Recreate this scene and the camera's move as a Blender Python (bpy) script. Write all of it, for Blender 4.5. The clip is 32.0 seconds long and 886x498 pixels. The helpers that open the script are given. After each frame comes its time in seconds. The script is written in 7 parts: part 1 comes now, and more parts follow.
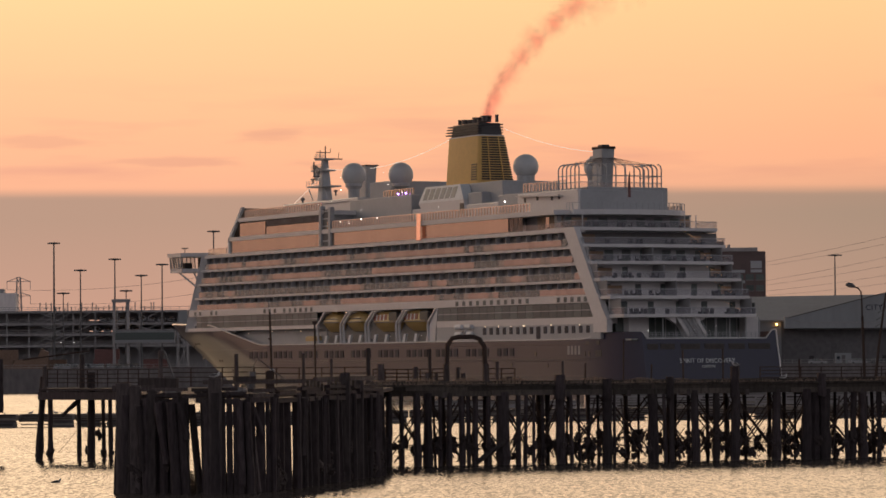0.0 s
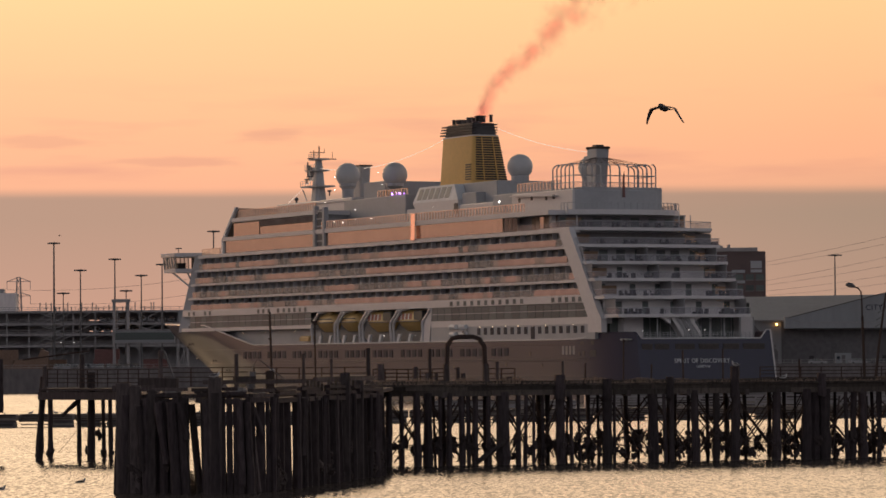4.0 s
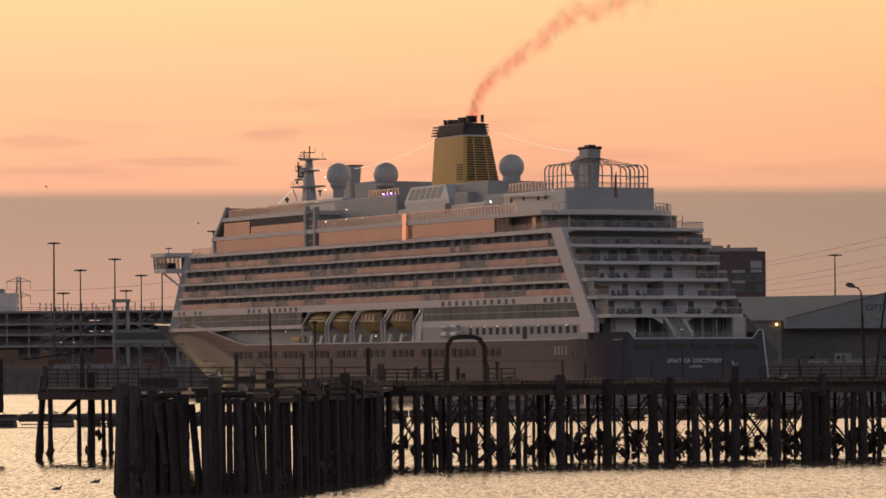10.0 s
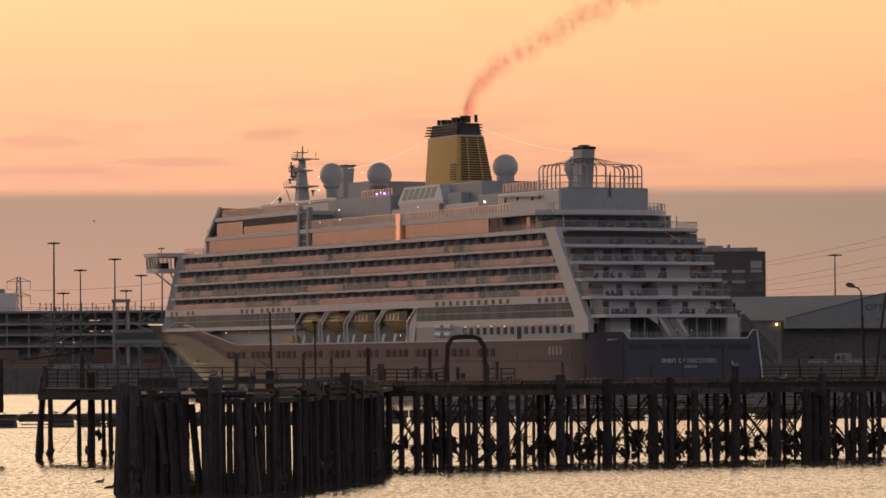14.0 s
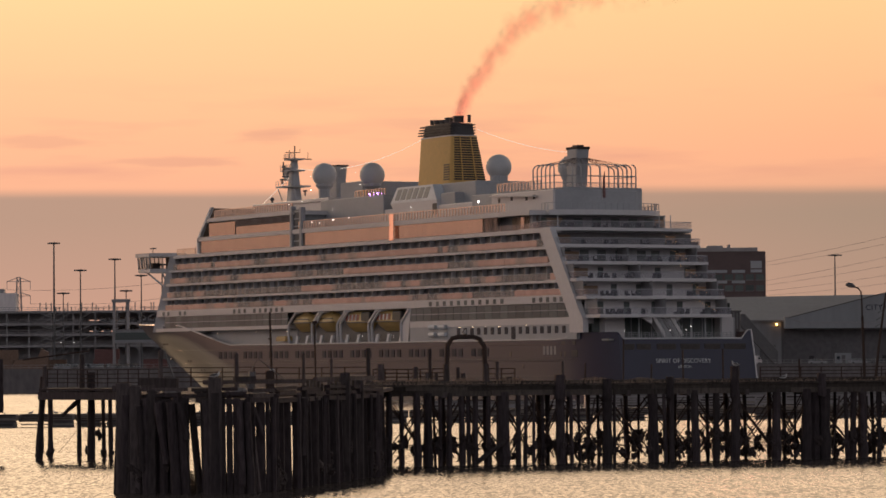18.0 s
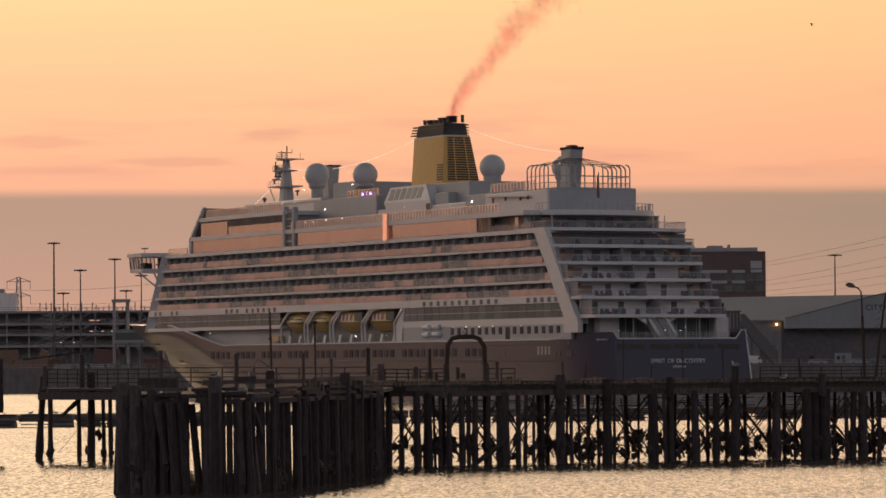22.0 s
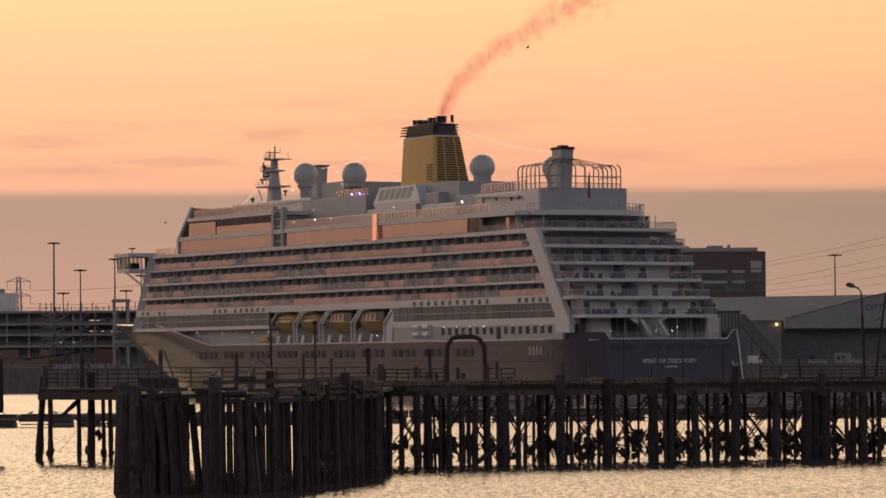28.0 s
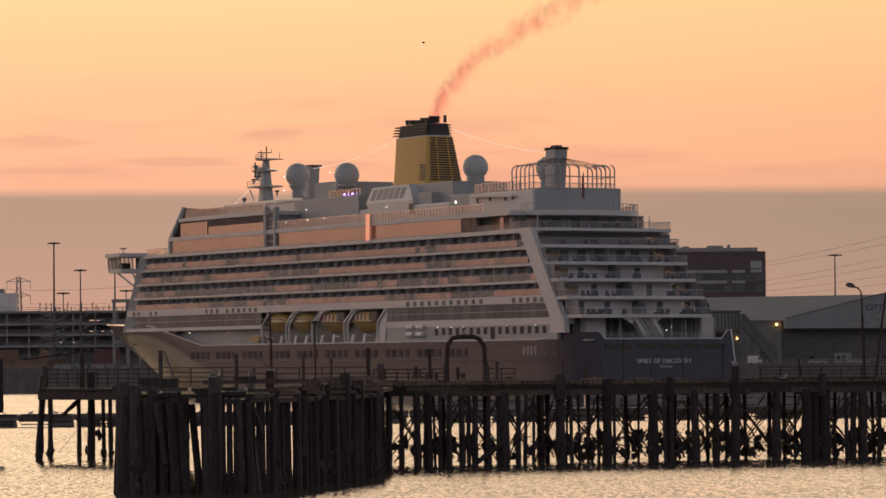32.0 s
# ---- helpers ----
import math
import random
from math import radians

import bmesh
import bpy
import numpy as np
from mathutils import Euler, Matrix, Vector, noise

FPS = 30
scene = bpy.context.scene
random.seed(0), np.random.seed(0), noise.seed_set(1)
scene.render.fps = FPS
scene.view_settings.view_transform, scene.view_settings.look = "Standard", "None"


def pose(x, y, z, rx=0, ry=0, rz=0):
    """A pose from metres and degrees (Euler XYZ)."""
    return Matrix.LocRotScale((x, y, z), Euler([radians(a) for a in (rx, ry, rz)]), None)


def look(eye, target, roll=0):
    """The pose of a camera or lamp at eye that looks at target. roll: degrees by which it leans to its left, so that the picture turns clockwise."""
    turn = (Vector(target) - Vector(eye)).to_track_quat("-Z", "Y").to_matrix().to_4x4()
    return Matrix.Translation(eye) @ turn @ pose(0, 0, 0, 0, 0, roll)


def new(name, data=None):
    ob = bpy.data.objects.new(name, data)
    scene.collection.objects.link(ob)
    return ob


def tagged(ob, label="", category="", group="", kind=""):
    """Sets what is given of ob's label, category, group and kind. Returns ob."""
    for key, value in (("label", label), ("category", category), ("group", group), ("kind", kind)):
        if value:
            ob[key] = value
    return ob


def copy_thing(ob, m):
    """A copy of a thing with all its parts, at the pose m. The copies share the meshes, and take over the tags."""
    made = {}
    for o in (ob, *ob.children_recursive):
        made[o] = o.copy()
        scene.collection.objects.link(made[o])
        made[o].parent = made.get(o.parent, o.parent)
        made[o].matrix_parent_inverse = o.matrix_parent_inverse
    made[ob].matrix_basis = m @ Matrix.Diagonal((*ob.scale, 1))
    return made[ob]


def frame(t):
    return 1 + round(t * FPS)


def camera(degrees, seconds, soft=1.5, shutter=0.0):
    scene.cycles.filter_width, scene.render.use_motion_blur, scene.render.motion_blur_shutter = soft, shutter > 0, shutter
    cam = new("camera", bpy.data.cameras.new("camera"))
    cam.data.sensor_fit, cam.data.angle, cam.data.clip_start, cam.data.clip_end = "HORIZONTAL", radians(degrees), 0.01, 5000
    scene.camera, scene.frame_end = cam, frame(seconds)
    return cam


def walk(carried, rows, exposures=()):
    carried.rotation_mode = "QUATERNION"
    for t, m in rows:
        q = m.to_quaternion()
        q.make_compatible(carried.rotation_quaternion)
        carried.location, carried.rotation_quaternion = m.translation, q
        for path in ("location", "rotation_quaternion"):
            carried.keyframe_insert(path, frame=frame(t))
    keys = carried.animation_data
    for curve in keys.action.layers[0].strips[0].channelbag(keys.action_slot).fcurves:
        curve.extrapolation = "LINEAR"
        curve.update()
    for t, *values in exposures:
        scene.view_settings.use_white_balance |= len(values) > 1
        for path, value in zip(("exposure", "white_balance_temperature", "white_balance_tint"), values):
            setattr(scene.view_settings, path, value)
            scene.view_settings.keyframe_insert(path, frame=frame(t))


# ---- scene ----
# ---------- camera ----------
cam = camera(13.755, 32.0, soft=1.6)
VIEW = look((0, 0, 7.0), (0, 1000, 37.615), roll=-0.401)
scene.cycles.transparent_max_bounces = 512
walk(cam, [(0.0, VIEW), (32.0, VIEW)], exposures=[(0.0, 0.0), (32.0, 0.0)])

# ---------- sky, sun ----------
SUN_AZ = radians(-24)          # from +Y, to the left of the view
SUN_EL = radians(4.0)


def make_world():
    w = bpy.data.worlds.new("dusk_sky")
    scene.world = w
    w.use_nodes = True
    nt = w.node_tree
    nt.nodes.clear()
    N = nt.nodes.new
    L = nt.links.new
    out = N("ShaderNodeOutputWorld")
    bg = N("ShaderNodeBackground")
    L(bg.outputs[0], out.inputs[0])
    co = N("ShaderNodeTexCoord")
    sep = N("ShaderNodeSeparateXYZ")
    L(co.outputs["Generated"], sep.inputs[0])
    # slow waver of the cloud bank's edge
    mp = N("ShaderNodeMapping")
    mp.inputs["Scale"].default_value = (3.0, 3.0, 22.0)
    L(co.outputs["Generated"], mp.inputs[0])
    nz = N("ShaderNodeTexNoise")
    nz.inputs["Scale"].default_value = 2.2
    nz.inputs["Detail"].default_value = 5
    L(mp.outputs[0], nz.inputs[0])
    wav = N("ShaderNodeMath")
    wav.operation = "MULTIPLY_ADD"
    L(nz.outputs[0], wav.inputs[0])
    wav.inputs[1].default_value = 0.0032
    L(sep.outputs[2], wav.inputs[2])
    mr = N("ShaderNodeMapRange")
    L(wav.outputs[0], mr.inputs[0])
    mr.inputs[1].default_value = -0.02
    mr.inputs[2].default_value = 0.18
    ramp = N("ShaderNodeValToRGB")
    L(mr.outputs[0], ramp.inputs[0])
    stops = [(-0.02, SKY_LOW), (0.016, SKY_LOW), (0.040, SKY_BANK), (0.0462, SKY_BANK), (0.0490, SKY_EDGE), (0.064, SKY_MID),
             (0.100, SKY_HIGH), (0.18, SKY_TOP)]
    cr = ramp.color_ramp
    while len(cr.elements) < len(stops):
        cr.elements.new(0.5)
    for e, (z, c) in zip(cr.elements, stops):
        e.position = (z + 0.02) / 0.20
        e.color = (*c, 1)
    # pink streaks of high cloud
    mp2 = N("ShaderNodeMapping")
    mp2.inputs["Location"].default_value = (0.37, 0.0, 0.55)
    mp2.inputs["Scale"].default_value = (9.0, 9.0, 75.0)
    L(co.outputs["Generated"], mp2.inputs[0])
    n2 = N("ShaderNodeTexNoise")
    n2.inputs["Scale"].default_value = 1.5
    n2.inputs["Detail"].default_value = 4
    L(mp2.outputs[0], n2.inputs[0])
    st = N("ShaderNodeMapRange")
    L(n2.outputs[0], st.inputs[0])
    st.inputs[1].default_value = 0.50
    st.inputs[2].default_value = 0.72
    st.inputs[4].default_value = 0.75
    bandlo = N("ShaderNodeMapRange")          # only between about 2.5 and 4.5 degrees up
    L(sep.outputs[2], bandlo.inputs[0])
    bandlo.inputs[1].default_value = 0.080
    bandlo.inputs[2].default_value = 0.058
    foot = N("ShaderNodeMapRange")            # and none over the cloud bank
    L(sep.outputs[2], foot.inputs[0])
    foot.inputs[1].default_value = 0.046
    foot.inputs[2].default_value = 0.053
    b0 = N("ShaderNodeMath")
    b0.operation = "MULTIPLY"
    L(foot.outputs[0], b0.inputs[0])
    L(bandlo.outputs[0], b0.inputs[1])
    bl = N("ShaderNodeMath")
    bl.operation = "MULTIPLY"
    L(st.outputs[0], bl.inputs[0])
    L(b0.outputs[0], bl.inputs[1])
    mp3 = N("ShaderNodeMapping")
    mp3.inputs["Scale"].default_value = (70.0, 70.0, 420.0)
    L(co.outputs["Generated"], mp3.inputs[0])
    n3 = N("ShaderNodeTexNoise")
    n3.inputs["Scale"].default_value = 1.0
    n3.inputs["Detail"].default_value = 5
    L(mp3.outputs[0], n3.inputs[0])
    mixs = N("ShaderNodeMixRGB")
    L(bl.outputs[0], mixs.inputs[0])
    L(ramp.outputs[0], mixs.inputs[1])
    mixs.inputs[2].default_value = (0.74, 0.34, 0.245, 1)
    # a few darker cloud wisps over the bank: sideways, upwards, half widths, weight
    last = mixs.outputs[0]
    for cx, cz, wx, wz, k in [(-0.047, 0.0618, 0.0075, 0.0026, 0.34), (-0.070, 0.0548, 0.0150, 0.0013, 0.36), (-0.030, 0.0540, 0.0100, 0.0009, 0.3), (-0.108, 0.0600, 0.0120, 0.0016, 0.3)]:
        off = N("ShaderNodeVectorMath")
        off.operation = "SUBTRACT"
        L(co.outputs["Generated"], off.inputs[0])
        off.inputs[1].default_value = (cx, 0, cz)
        sca = N("ShaderNodeVectorMath")
        sca.operation = "MULTIPLY"
        L(off.outputs[0], sca.inputs[0])
        sca.inputs[1].default_value = (1 / wx, 0, 1 / wz)
        ln = N("ShaderNodeVectorMath")
        ln.operation = "LENGTH"
        L(sca.outputs[0], ln.inputs[0])
        rag = N("ShaderNodeMath")
        rag.operation = "MULTIPLY_ADD"
        L(n3.outputs[0], rag.inputs[0])
        rag.inputs[1].default_value = -2.6
        L(ln.outputs["Value"], rag.inputs[2])
        cov = N("ShaderNodeMapRange")
        cov.interpolation_type = "SMOOTHSTEP"
        L(rag.outputs[0], cov.inputs[0])
        cov.inputs[1].default_value, cov.inputs[2].default_value = 0.35, -1.0
        cov.inputs[4].default_value = k
        put = N("ShaderNodeMixRGB")
        L(cov.outputs[0], put.inputs[0])
        L(last, put.inputs[1])
        put.inputs[2].default_value = (0.64, 0.30, 0.225, 1)
        last = put.outputs[0]
    # the bank is greyer to the right
    side = N("ShaderNodeMapRange")
    L(sep.outputs[0], side.inputs[0])
    side.inputs[1].default_value, side.inputs[2].default_value = 0.0, 0.11
    low = N("ShaderNodeMapRange")
    L(sep.outputs[2], low.inputs[0])
    low.inputs[1].default_value, low.inputs[2].default_value = 0.055, 0.040
    sl = N("ShaderNodeMath")
    sl.operation = "MULTIPLY"
    L(side.outputs[0], sl.inputs[0])
    L(low.outputs[0], sl.inputs[1])
    dull = N("ShaderNodeMixRGB")
    dull.blend_type = "MULTIPLY"
    L(sl.outputs[0], dull.inputs[0])
    L(last, dull.inputs[1])
    dull.inputs[2].default_value = (0.85, 0.97, 0.99, 1)
    # brighter towards the sunset, dim and blue behind
    dot = N("ShaderNodeVectorMath")
    dot.operation = "DOT_PRODUCT"
    L(co.outputs["Generated"], dot.inputs[0])
    dot.inputs[1].default_value = (math.sin(radians(-12)), math.cos(radians(-12)), 0)
    az = N("ShaderNodeMapRange")
    L(dot.outputs["Value"], az.inputs[0])
    az.inputs[1].default_value = -0.25
    az.inputs[2].default_value = 1.0
    azr = N("ShaderNodeValToRGB")
    L(az.outputs[0], azr.inputs[0])
    a = azr.color_ramp
    a.elements.new(0.5)
    a.elements.new(0.66)
    a.elements.new(0.8)
    a.elements.new(0.9)
    for e, (pz, c) in zip(a.elements, [(0.0, (0.275, 0.37, 0.64)), (0.384, (0.37, 0.445, 0.71)), (0.768, (0.88, 0.91, 1.10)), (0.883, (1.0, 1.0, 1.0)), (0.956, (0.95, 0.895, 0.865)), (1.0, (1.0, 1.0, 1.0))]):
        e.position = pz
        e.color = (*c, 1)
    mul = N("ShaderNodeMixRGB")
    mul.blend_type = "MULTIPLY"
    mul.inputs[0].default_value = 1
    L(dull.outputs[0], mul.inputs[1])
    gain = N("ShaderNodeMixRGB")
    gain.blend_type = "MULTIPLY"
    gain.inputs[0].default_value = 1
    gain.inputs[2].default_value = (1.08, 1.08, 1.08, 1)
    L(azr.outputs[0], gain.inputs[1])
    L(gain.outputs[0], mul.inputs[2])
    # afterglow higher up on the sunset's side
    d2 = N("ShaderNodeVectorMath")
    d2.operation = "DOT_PRODUCT"
    L(co.outputs["Generated"], d2.inputs[0])
    d2.inputs[1].default_value = (math.sin(radians(-26)) * math.cos(radians(15)), math.cos(radians(-26)) * math.cos(radians(15)), math.sin(radians(15)))
    g1 = N("ShaderNodeMapRange")
    g1.interpolation_type = "SMOOTHSTEP"
    L(d2.outputs["Value"], g1.inputs[0])
    g1.inputs[1].default_value, g1.inputs[2].default_value = 0.88, 0.995
    g2 = N("ShaderNodeMapRange")
    g2.interpolation_type = "SMOOTHSTEP"
    L(sep.outputs[2], g2.inputs[0])
    g2.inputs[1].default_value, g2.inputs[2].default_value = 0.09, 0.17
    g3 = N("ShaderNodeMath")
    g3.operation = "MULTIPLY"
    L(g1.outputs[0], g3.inputs[0])
    L(g2.outputs[0], g3.inputs[1])
    aft = N("ShaderNodeMixRGB")
    aft.blend_type = "ADD"
    L(g3.outputs[0], aft.inputs[0])
    L(mul.outputs[0], aft.inputs[1])
    aft.inputs[2].default_value = (0.75, 0.52, 0.30, 1)
    # the upper dome is clear evening sky
    sky = N("ShaderNodeTexSky")
    sky.sky_type = "NISHITA"
    sky.sun_disc = False
    sky.sun_elevation = SUN_EL
    sky.sun_rotation = SUN_AZ
    sc = N("ShaderNodeMixRGB")
    sc.blend_type = "MULTIPLY"
    sc.inputs[0].default_value = 1
    L(sky.outputs[0], sc.inputs[1])
    sc.inputs[2].default_value = (SKY_DOME, SKY_DOME, SKY_DOME, 1)
    up = N("ShaderNodeMapRange")
    L(sep.outputs[2], up.inputs[0])
    up.inputs[1].default_value = 0.30
    up.inputs[2].default_value = 0.70
    fin = N("ShaderNodeMixRGB")
    L(up.outputs[0], fin.inputs[0])
    L(aft.outputs[0], fin.inputs[1])
    L(sc.outputs[0], fin.inputs[2])
    L(fin.outputs[0], bg.inputs[0])
    bg.inputs[1].default_value = 1.0


SKY_LOW = (0.57, 0.325, 0.238)
SKY_BANK = (0.485, 0.305, 0.223)
SKY_EDGE = (0.94, 0.46, 0.28)
SKY_MID = (1.0, 0.515, 0.287)
SKY_HIGH = (1.0, 0.66, 0.325)
SKY_TOP = (1.82, 1.31, 0.84)
SKY_DOME = 0.07
make_world()

sun = new("sun", bpy.data.lights.new("sun", "SUN"))
sun.data.energy = 0.7
sun.data.angle = radians(14)
sun.data.color = (1.0, 0.50, 0.27)
sun.matrix_world = look((0, 0, 100), (-math.sin(SUN_AZ) * 100, -math.cos(SUN_AZ) * 100, 100 - 100 * math.tan(SUN_EL)))

# ---------- materials ----------
def mat(name, base, rough=0.6, metal=0.0, var=0.18, scale=1.0, bump=0.15, coat=0.0, ior=1.5, spot=None, spot_amount=0.35, stretch=(1, 1, 1), each=0.0):
    """Painted or natural surface: fine grain and broad stains over one base colour."""
    m = bpy.data.materials.new(name)
    m.use_nodes = True
    nt = m.node_tree
    N, L = nt.nodes.new, nt.links.new
    b = nt.nodes["Principled BSDF"]
    b.inputs["Roughness"].default_value = rough
    b.inputs["Metallic"].default_value = metal
    b.inputs["IOR"].default_value = ior
    b.inputs["Coat Weight"].default_value = coat
    b.inputs["Coat Roughness"].default_value = 0.12
    co = N("ShaderNodeTexCoord")
    mp = N("ShaderNodeMapping")
    mp.inputs["Scale"].default_value = stretch
    L(co.outputs["Object"], mp.inputs[0])
    fine = N("ShaderNodeTexNoise")
    fine.inputs["Scale"].default_value = 6.0 * scale
    fine.inputs["Detail"].default_value = 6
    L(mp.outputs[0], fine.inputs[0])
    broad = N("ShaderNodeTexNoise")
    broad.inputs["Scale"].default_value = 0.45 * scale
    broad.inputs["Detail"].default_value = 5
    L(mp.outputs[0], broad.inputs[0])
    r1 = N("ShaderNodeMapRange")
    L(fine.outputs[0], r1.inputs[0])
    r1.inputs[1].default_value, r1.inputs[2].default_value = 0.25, 0.75
    r1.inputs[3].default_value, r1.inputs[4].default_value = 1 - var, 1 + var
    val = r1.outputs[0]
    if each:
        info = N("ShaderNodeObjectInfo")
        r3 = N("ShaderNodeMapRange")
        L(info.outputs["Random"], r3.inputs[0])
        r3.inputs[3].default_value, r3.inputs[4].default_value = 1 - each, 1 + each
        mu = N("ShaderNodeMath")
        mu.operation = "MULTIPLY"
        L(val, mu.inputs[0])
        L(r3.outputs[0], mu.inputs[1])
        val = mu.outputs[0]
    c1 = N("ShaderNodeMixRGB")
    c1.blend_type = "MULTIPLY"
    c1.inputs[0].default_value = 1
    c1.inputs[1].default_value = (*base, 1)
    L(val, c1.inputs[2])
    r2 = N("ShaderNodeMapRange")
    L(broad.outputs[0], r2.inputs[0])
    r2.inputs[1].default_value, r2.inputs[2].default_value = 0.48, 0.72
    r2.inputs[4].default_value = spot_amount
    c2 = N("ShaderNodeMixRGB")
    L(r2.outputs[0], c2.inputs[0])
    L(c1.outputs[0], c2.inputs[1])
    s = spot or tuple(v * 0.55 for v in base)
    c2.inputs[2].default_value = (*s, 1)
    L(c2.outputs[0], b.inputs["Base Color"])
    if bump:
        bp = N("ShaderNodeBump")
        bp.inputs["Strength"].default_value = bump
        bp.inputs["Distance"].default_value = 0.03
        L(fine.outputs[0], bp.inputs["Height"])
        L(bp.outputs[0], b.inputs["Normal"])
    return m


def clear_glass(name, tint, body):
    """A see-through pane that still mirrors the sky; body is the share that the tinted surface hides."""
    m = bpy.data.materials.new(name)
    m.use_nodes = True
    nt = m.node_tree
    N, L = nt.nodes.new, nt.links.new
    b = nt.nodes["Principled BSDF"]
    b.inputs["Roughness"].default_value = 0.08
    b.inputs["Metallic"].default_value = 0.5
    co = N("ShaderNodeTexCoord")
    nz = N("ShaderNodeTexNoise")
    nz.inputs["Scale"].default_value = 0.8
    L(co.outputs["Object"], nz.inputs[0])
    r = N("ShaderNodeMapRange")
    L(nz.outputs[0], r.inputs[0])
    r.inputs[3].default_value, r.inputs[4].default_value = 0.7, 1.25
    c = N("ShaderNodeMixRGB")
    c.blend_type = "MULTIPLY"
    c.inputs[0].default_value = 1
    c.inputs[1].default_value = (*tint, 1)
    L(r.outputs[0], c.inputs[2])
    L(c.outputs[0], b.inputs["Base Color"])
    b.inputs["Alpha"].default_value = body
    return m


def glow(name, colour, strength):
    m = bpy.data.materials.new(name)
    m.use_nodes = True
    b = m.node_tree.nodes["Principled BSDF"]
    b.inputs["Base Color"].default_value = (*colour, 1)
    b.inputs["Emission Color"].default_value = (*colour, 1)
    b.inputs["Emission Strength"].default_value = strength
    return m


def make_water():
    m = bpy.data.materials.new("river_water")
    m.use_nodes = True
    nt = m.node_tree
    N, L = nt.nodes.new, nt.links.new
    b = nt.nodes["Principled BSDF"]
    b.inputs["Base Color"].default_value = (0.080, 0.066, 0.056, 1)
    b.inputs["Roughness"].default_value = 0.07
    b.inputs["IOR"].default_value = 1.33
    geo = N("ShaderNodeTexCoord")
    total = None
    for sx, sy, ax, ay, det, turn in [(0.05, 0.03, 0.03, 0.05, 3, 0.2), (2.4, 0.42, 0.07, 0.16, 4, -0.06), (6.5, 1.15, 0.18, 0.40, 4, 0.04)]:
        mp = N("ShaderNodeMapping")
        mp.inputs["Scale"].default_value = (sx, sy, 1)
        mp.inputs["Rotation"].default_value = (0, 0, turn)
        L(geo.outputs["Object"], mp.inputs[0])
        nz = N("ShaderNodeTexNoise")
        nz.inputs["Scale"].default_value = 1.0
        nz.inputs["Detail"].default_value = det
        L(mp.outputs[0], nz.inputs[0])
        c = N("ShaderNodeVectorMath")
        c.operation = "MULTIPLY_ADD"
        L(nz.outputs["Color"], c.inputs[0])
        c.inputs[1].default_value = (ax, ay, 0)
        c.inputs[2].default_value = (-ax / 2, -ay / 2, 0)
        if total is None:
            total = c.outputs[0]
        else:
            ad = N("ShaderNodeVectorMath")
            L(total, ad.inputs[0])
            L(c.outputs[0], ad.inputs[1])
            total = ad.outputs[0]
    ad = N("ShaderNodeVectorMath")
    L(total, ad.inputs[0])
    ad.inputs[1].default_value = (0, -0.130, 1.0)
    nm = N("ShaderNodeVectorMath")
    nm.operation = "NORMALIZE"
    L(ad.outputs[0], nm.inputs[0])
    hs = nm.outputs[0]
    L(hs, b.inputs["Normal"])
    return m


M = {}
M["water"] = make_water()
M["white"] = mat("white_ship_paint", (0.63, 0.60, 0.585), 0.38, var=0.05, scale=0.25, bump=0.02, coat=0.25, spot=(0.60, 0.57, 0.54), spot_amount=0.45)
M["deck"] = mat("grey_deck_paint", (0.30, 0.29, 0.28), 0.6, var=0.1, scale=0.3)
M["navy"] = mat("navy_hull_paint", (0.008, 0.0065, 0.030), 0.30, var=0.12, scale=0.15, bump=0.03, coat=0.22, ior=1.40, spot=(0.013, 0.011, 0.045), spot_amount=0.5)
M["yellow"] = mat("mustard_funnel_paint", (0.70, 0.42, 0.125), 0.62, var=0.06, scale=0.2, bump=0.03)
M["orange"] = mat("lifeboat_yellow_grp", (0.48, 0.32, 0.11), 0.45, var=0.12, scale=0.4, bump=0.03, coat=0.15)
M["black"] = mat("sooty_black_paint", (0.042, 0.036, 0.036), 0.5, var=0.3, scale=0.4)
M["louvre"] = mat("dark_louvre_steel", (0.035, 0.032, 0.030), 0.5, var=0.2)
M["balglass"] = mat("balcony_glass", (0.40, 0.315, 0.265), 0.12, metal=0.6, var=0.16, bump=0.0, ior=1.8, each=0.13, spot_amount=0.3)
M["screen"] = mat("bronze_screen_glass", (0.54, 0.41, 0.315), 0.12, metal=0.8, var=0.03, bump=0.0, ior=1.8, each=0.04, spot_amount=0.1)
M["darkglass"] = mat("dark_window_glass", (0.050, 0.056, 0.062), 0.12, metal=0.0, var=0.1, bump=0.0, ior=1.22, each=0.3, spot_amount=0.1)
M["bandglass"] = mat("tinted_window_band", (0.125, 0.145, 0.135), 0.16, metal=0.0, var=0.25, bump=0.0, ior=1.35, each=0.3, spot_amount=0.1)
M["furn"] = mat("dark_rattan", (0.028, 0.026, 0.027), 0.7, var=0.3)
M["dome"] = mat("grey_white_radome", (0.52, 0.52, 0.515), 0.5, var=0.03, scale=0.3, bump=0.01)
M["grey"] = mat("pale_grey_steel", (0.40, 0.40, 0.405), 0.5, var=0.06, scale=0.3, bump=0.03)
M["timber"] = mat("tarred_wet_timber", (0.084, 0.066, 0.063), 0.8, ior=1.3, var=0.45, scale=1.2, bump=0.6, spot=(0.095, 0.080, 0.070), stretch=(1, 1, 0.2), each=0.35)
M["planks"] = mat("weathered_planks", (0.088, 0.071, 0.060), 0.85, ior=1.3, var=0.35, scale=1.0, bump=0.5, stretch=(1, 1, 0.3), each=0.4)
M["weed"] = mat("black_bladder_weed", (0.066, 0.050, 0.047), 0.8, ior=1.28, var=0.5, scale=2.0, bump=0.8)
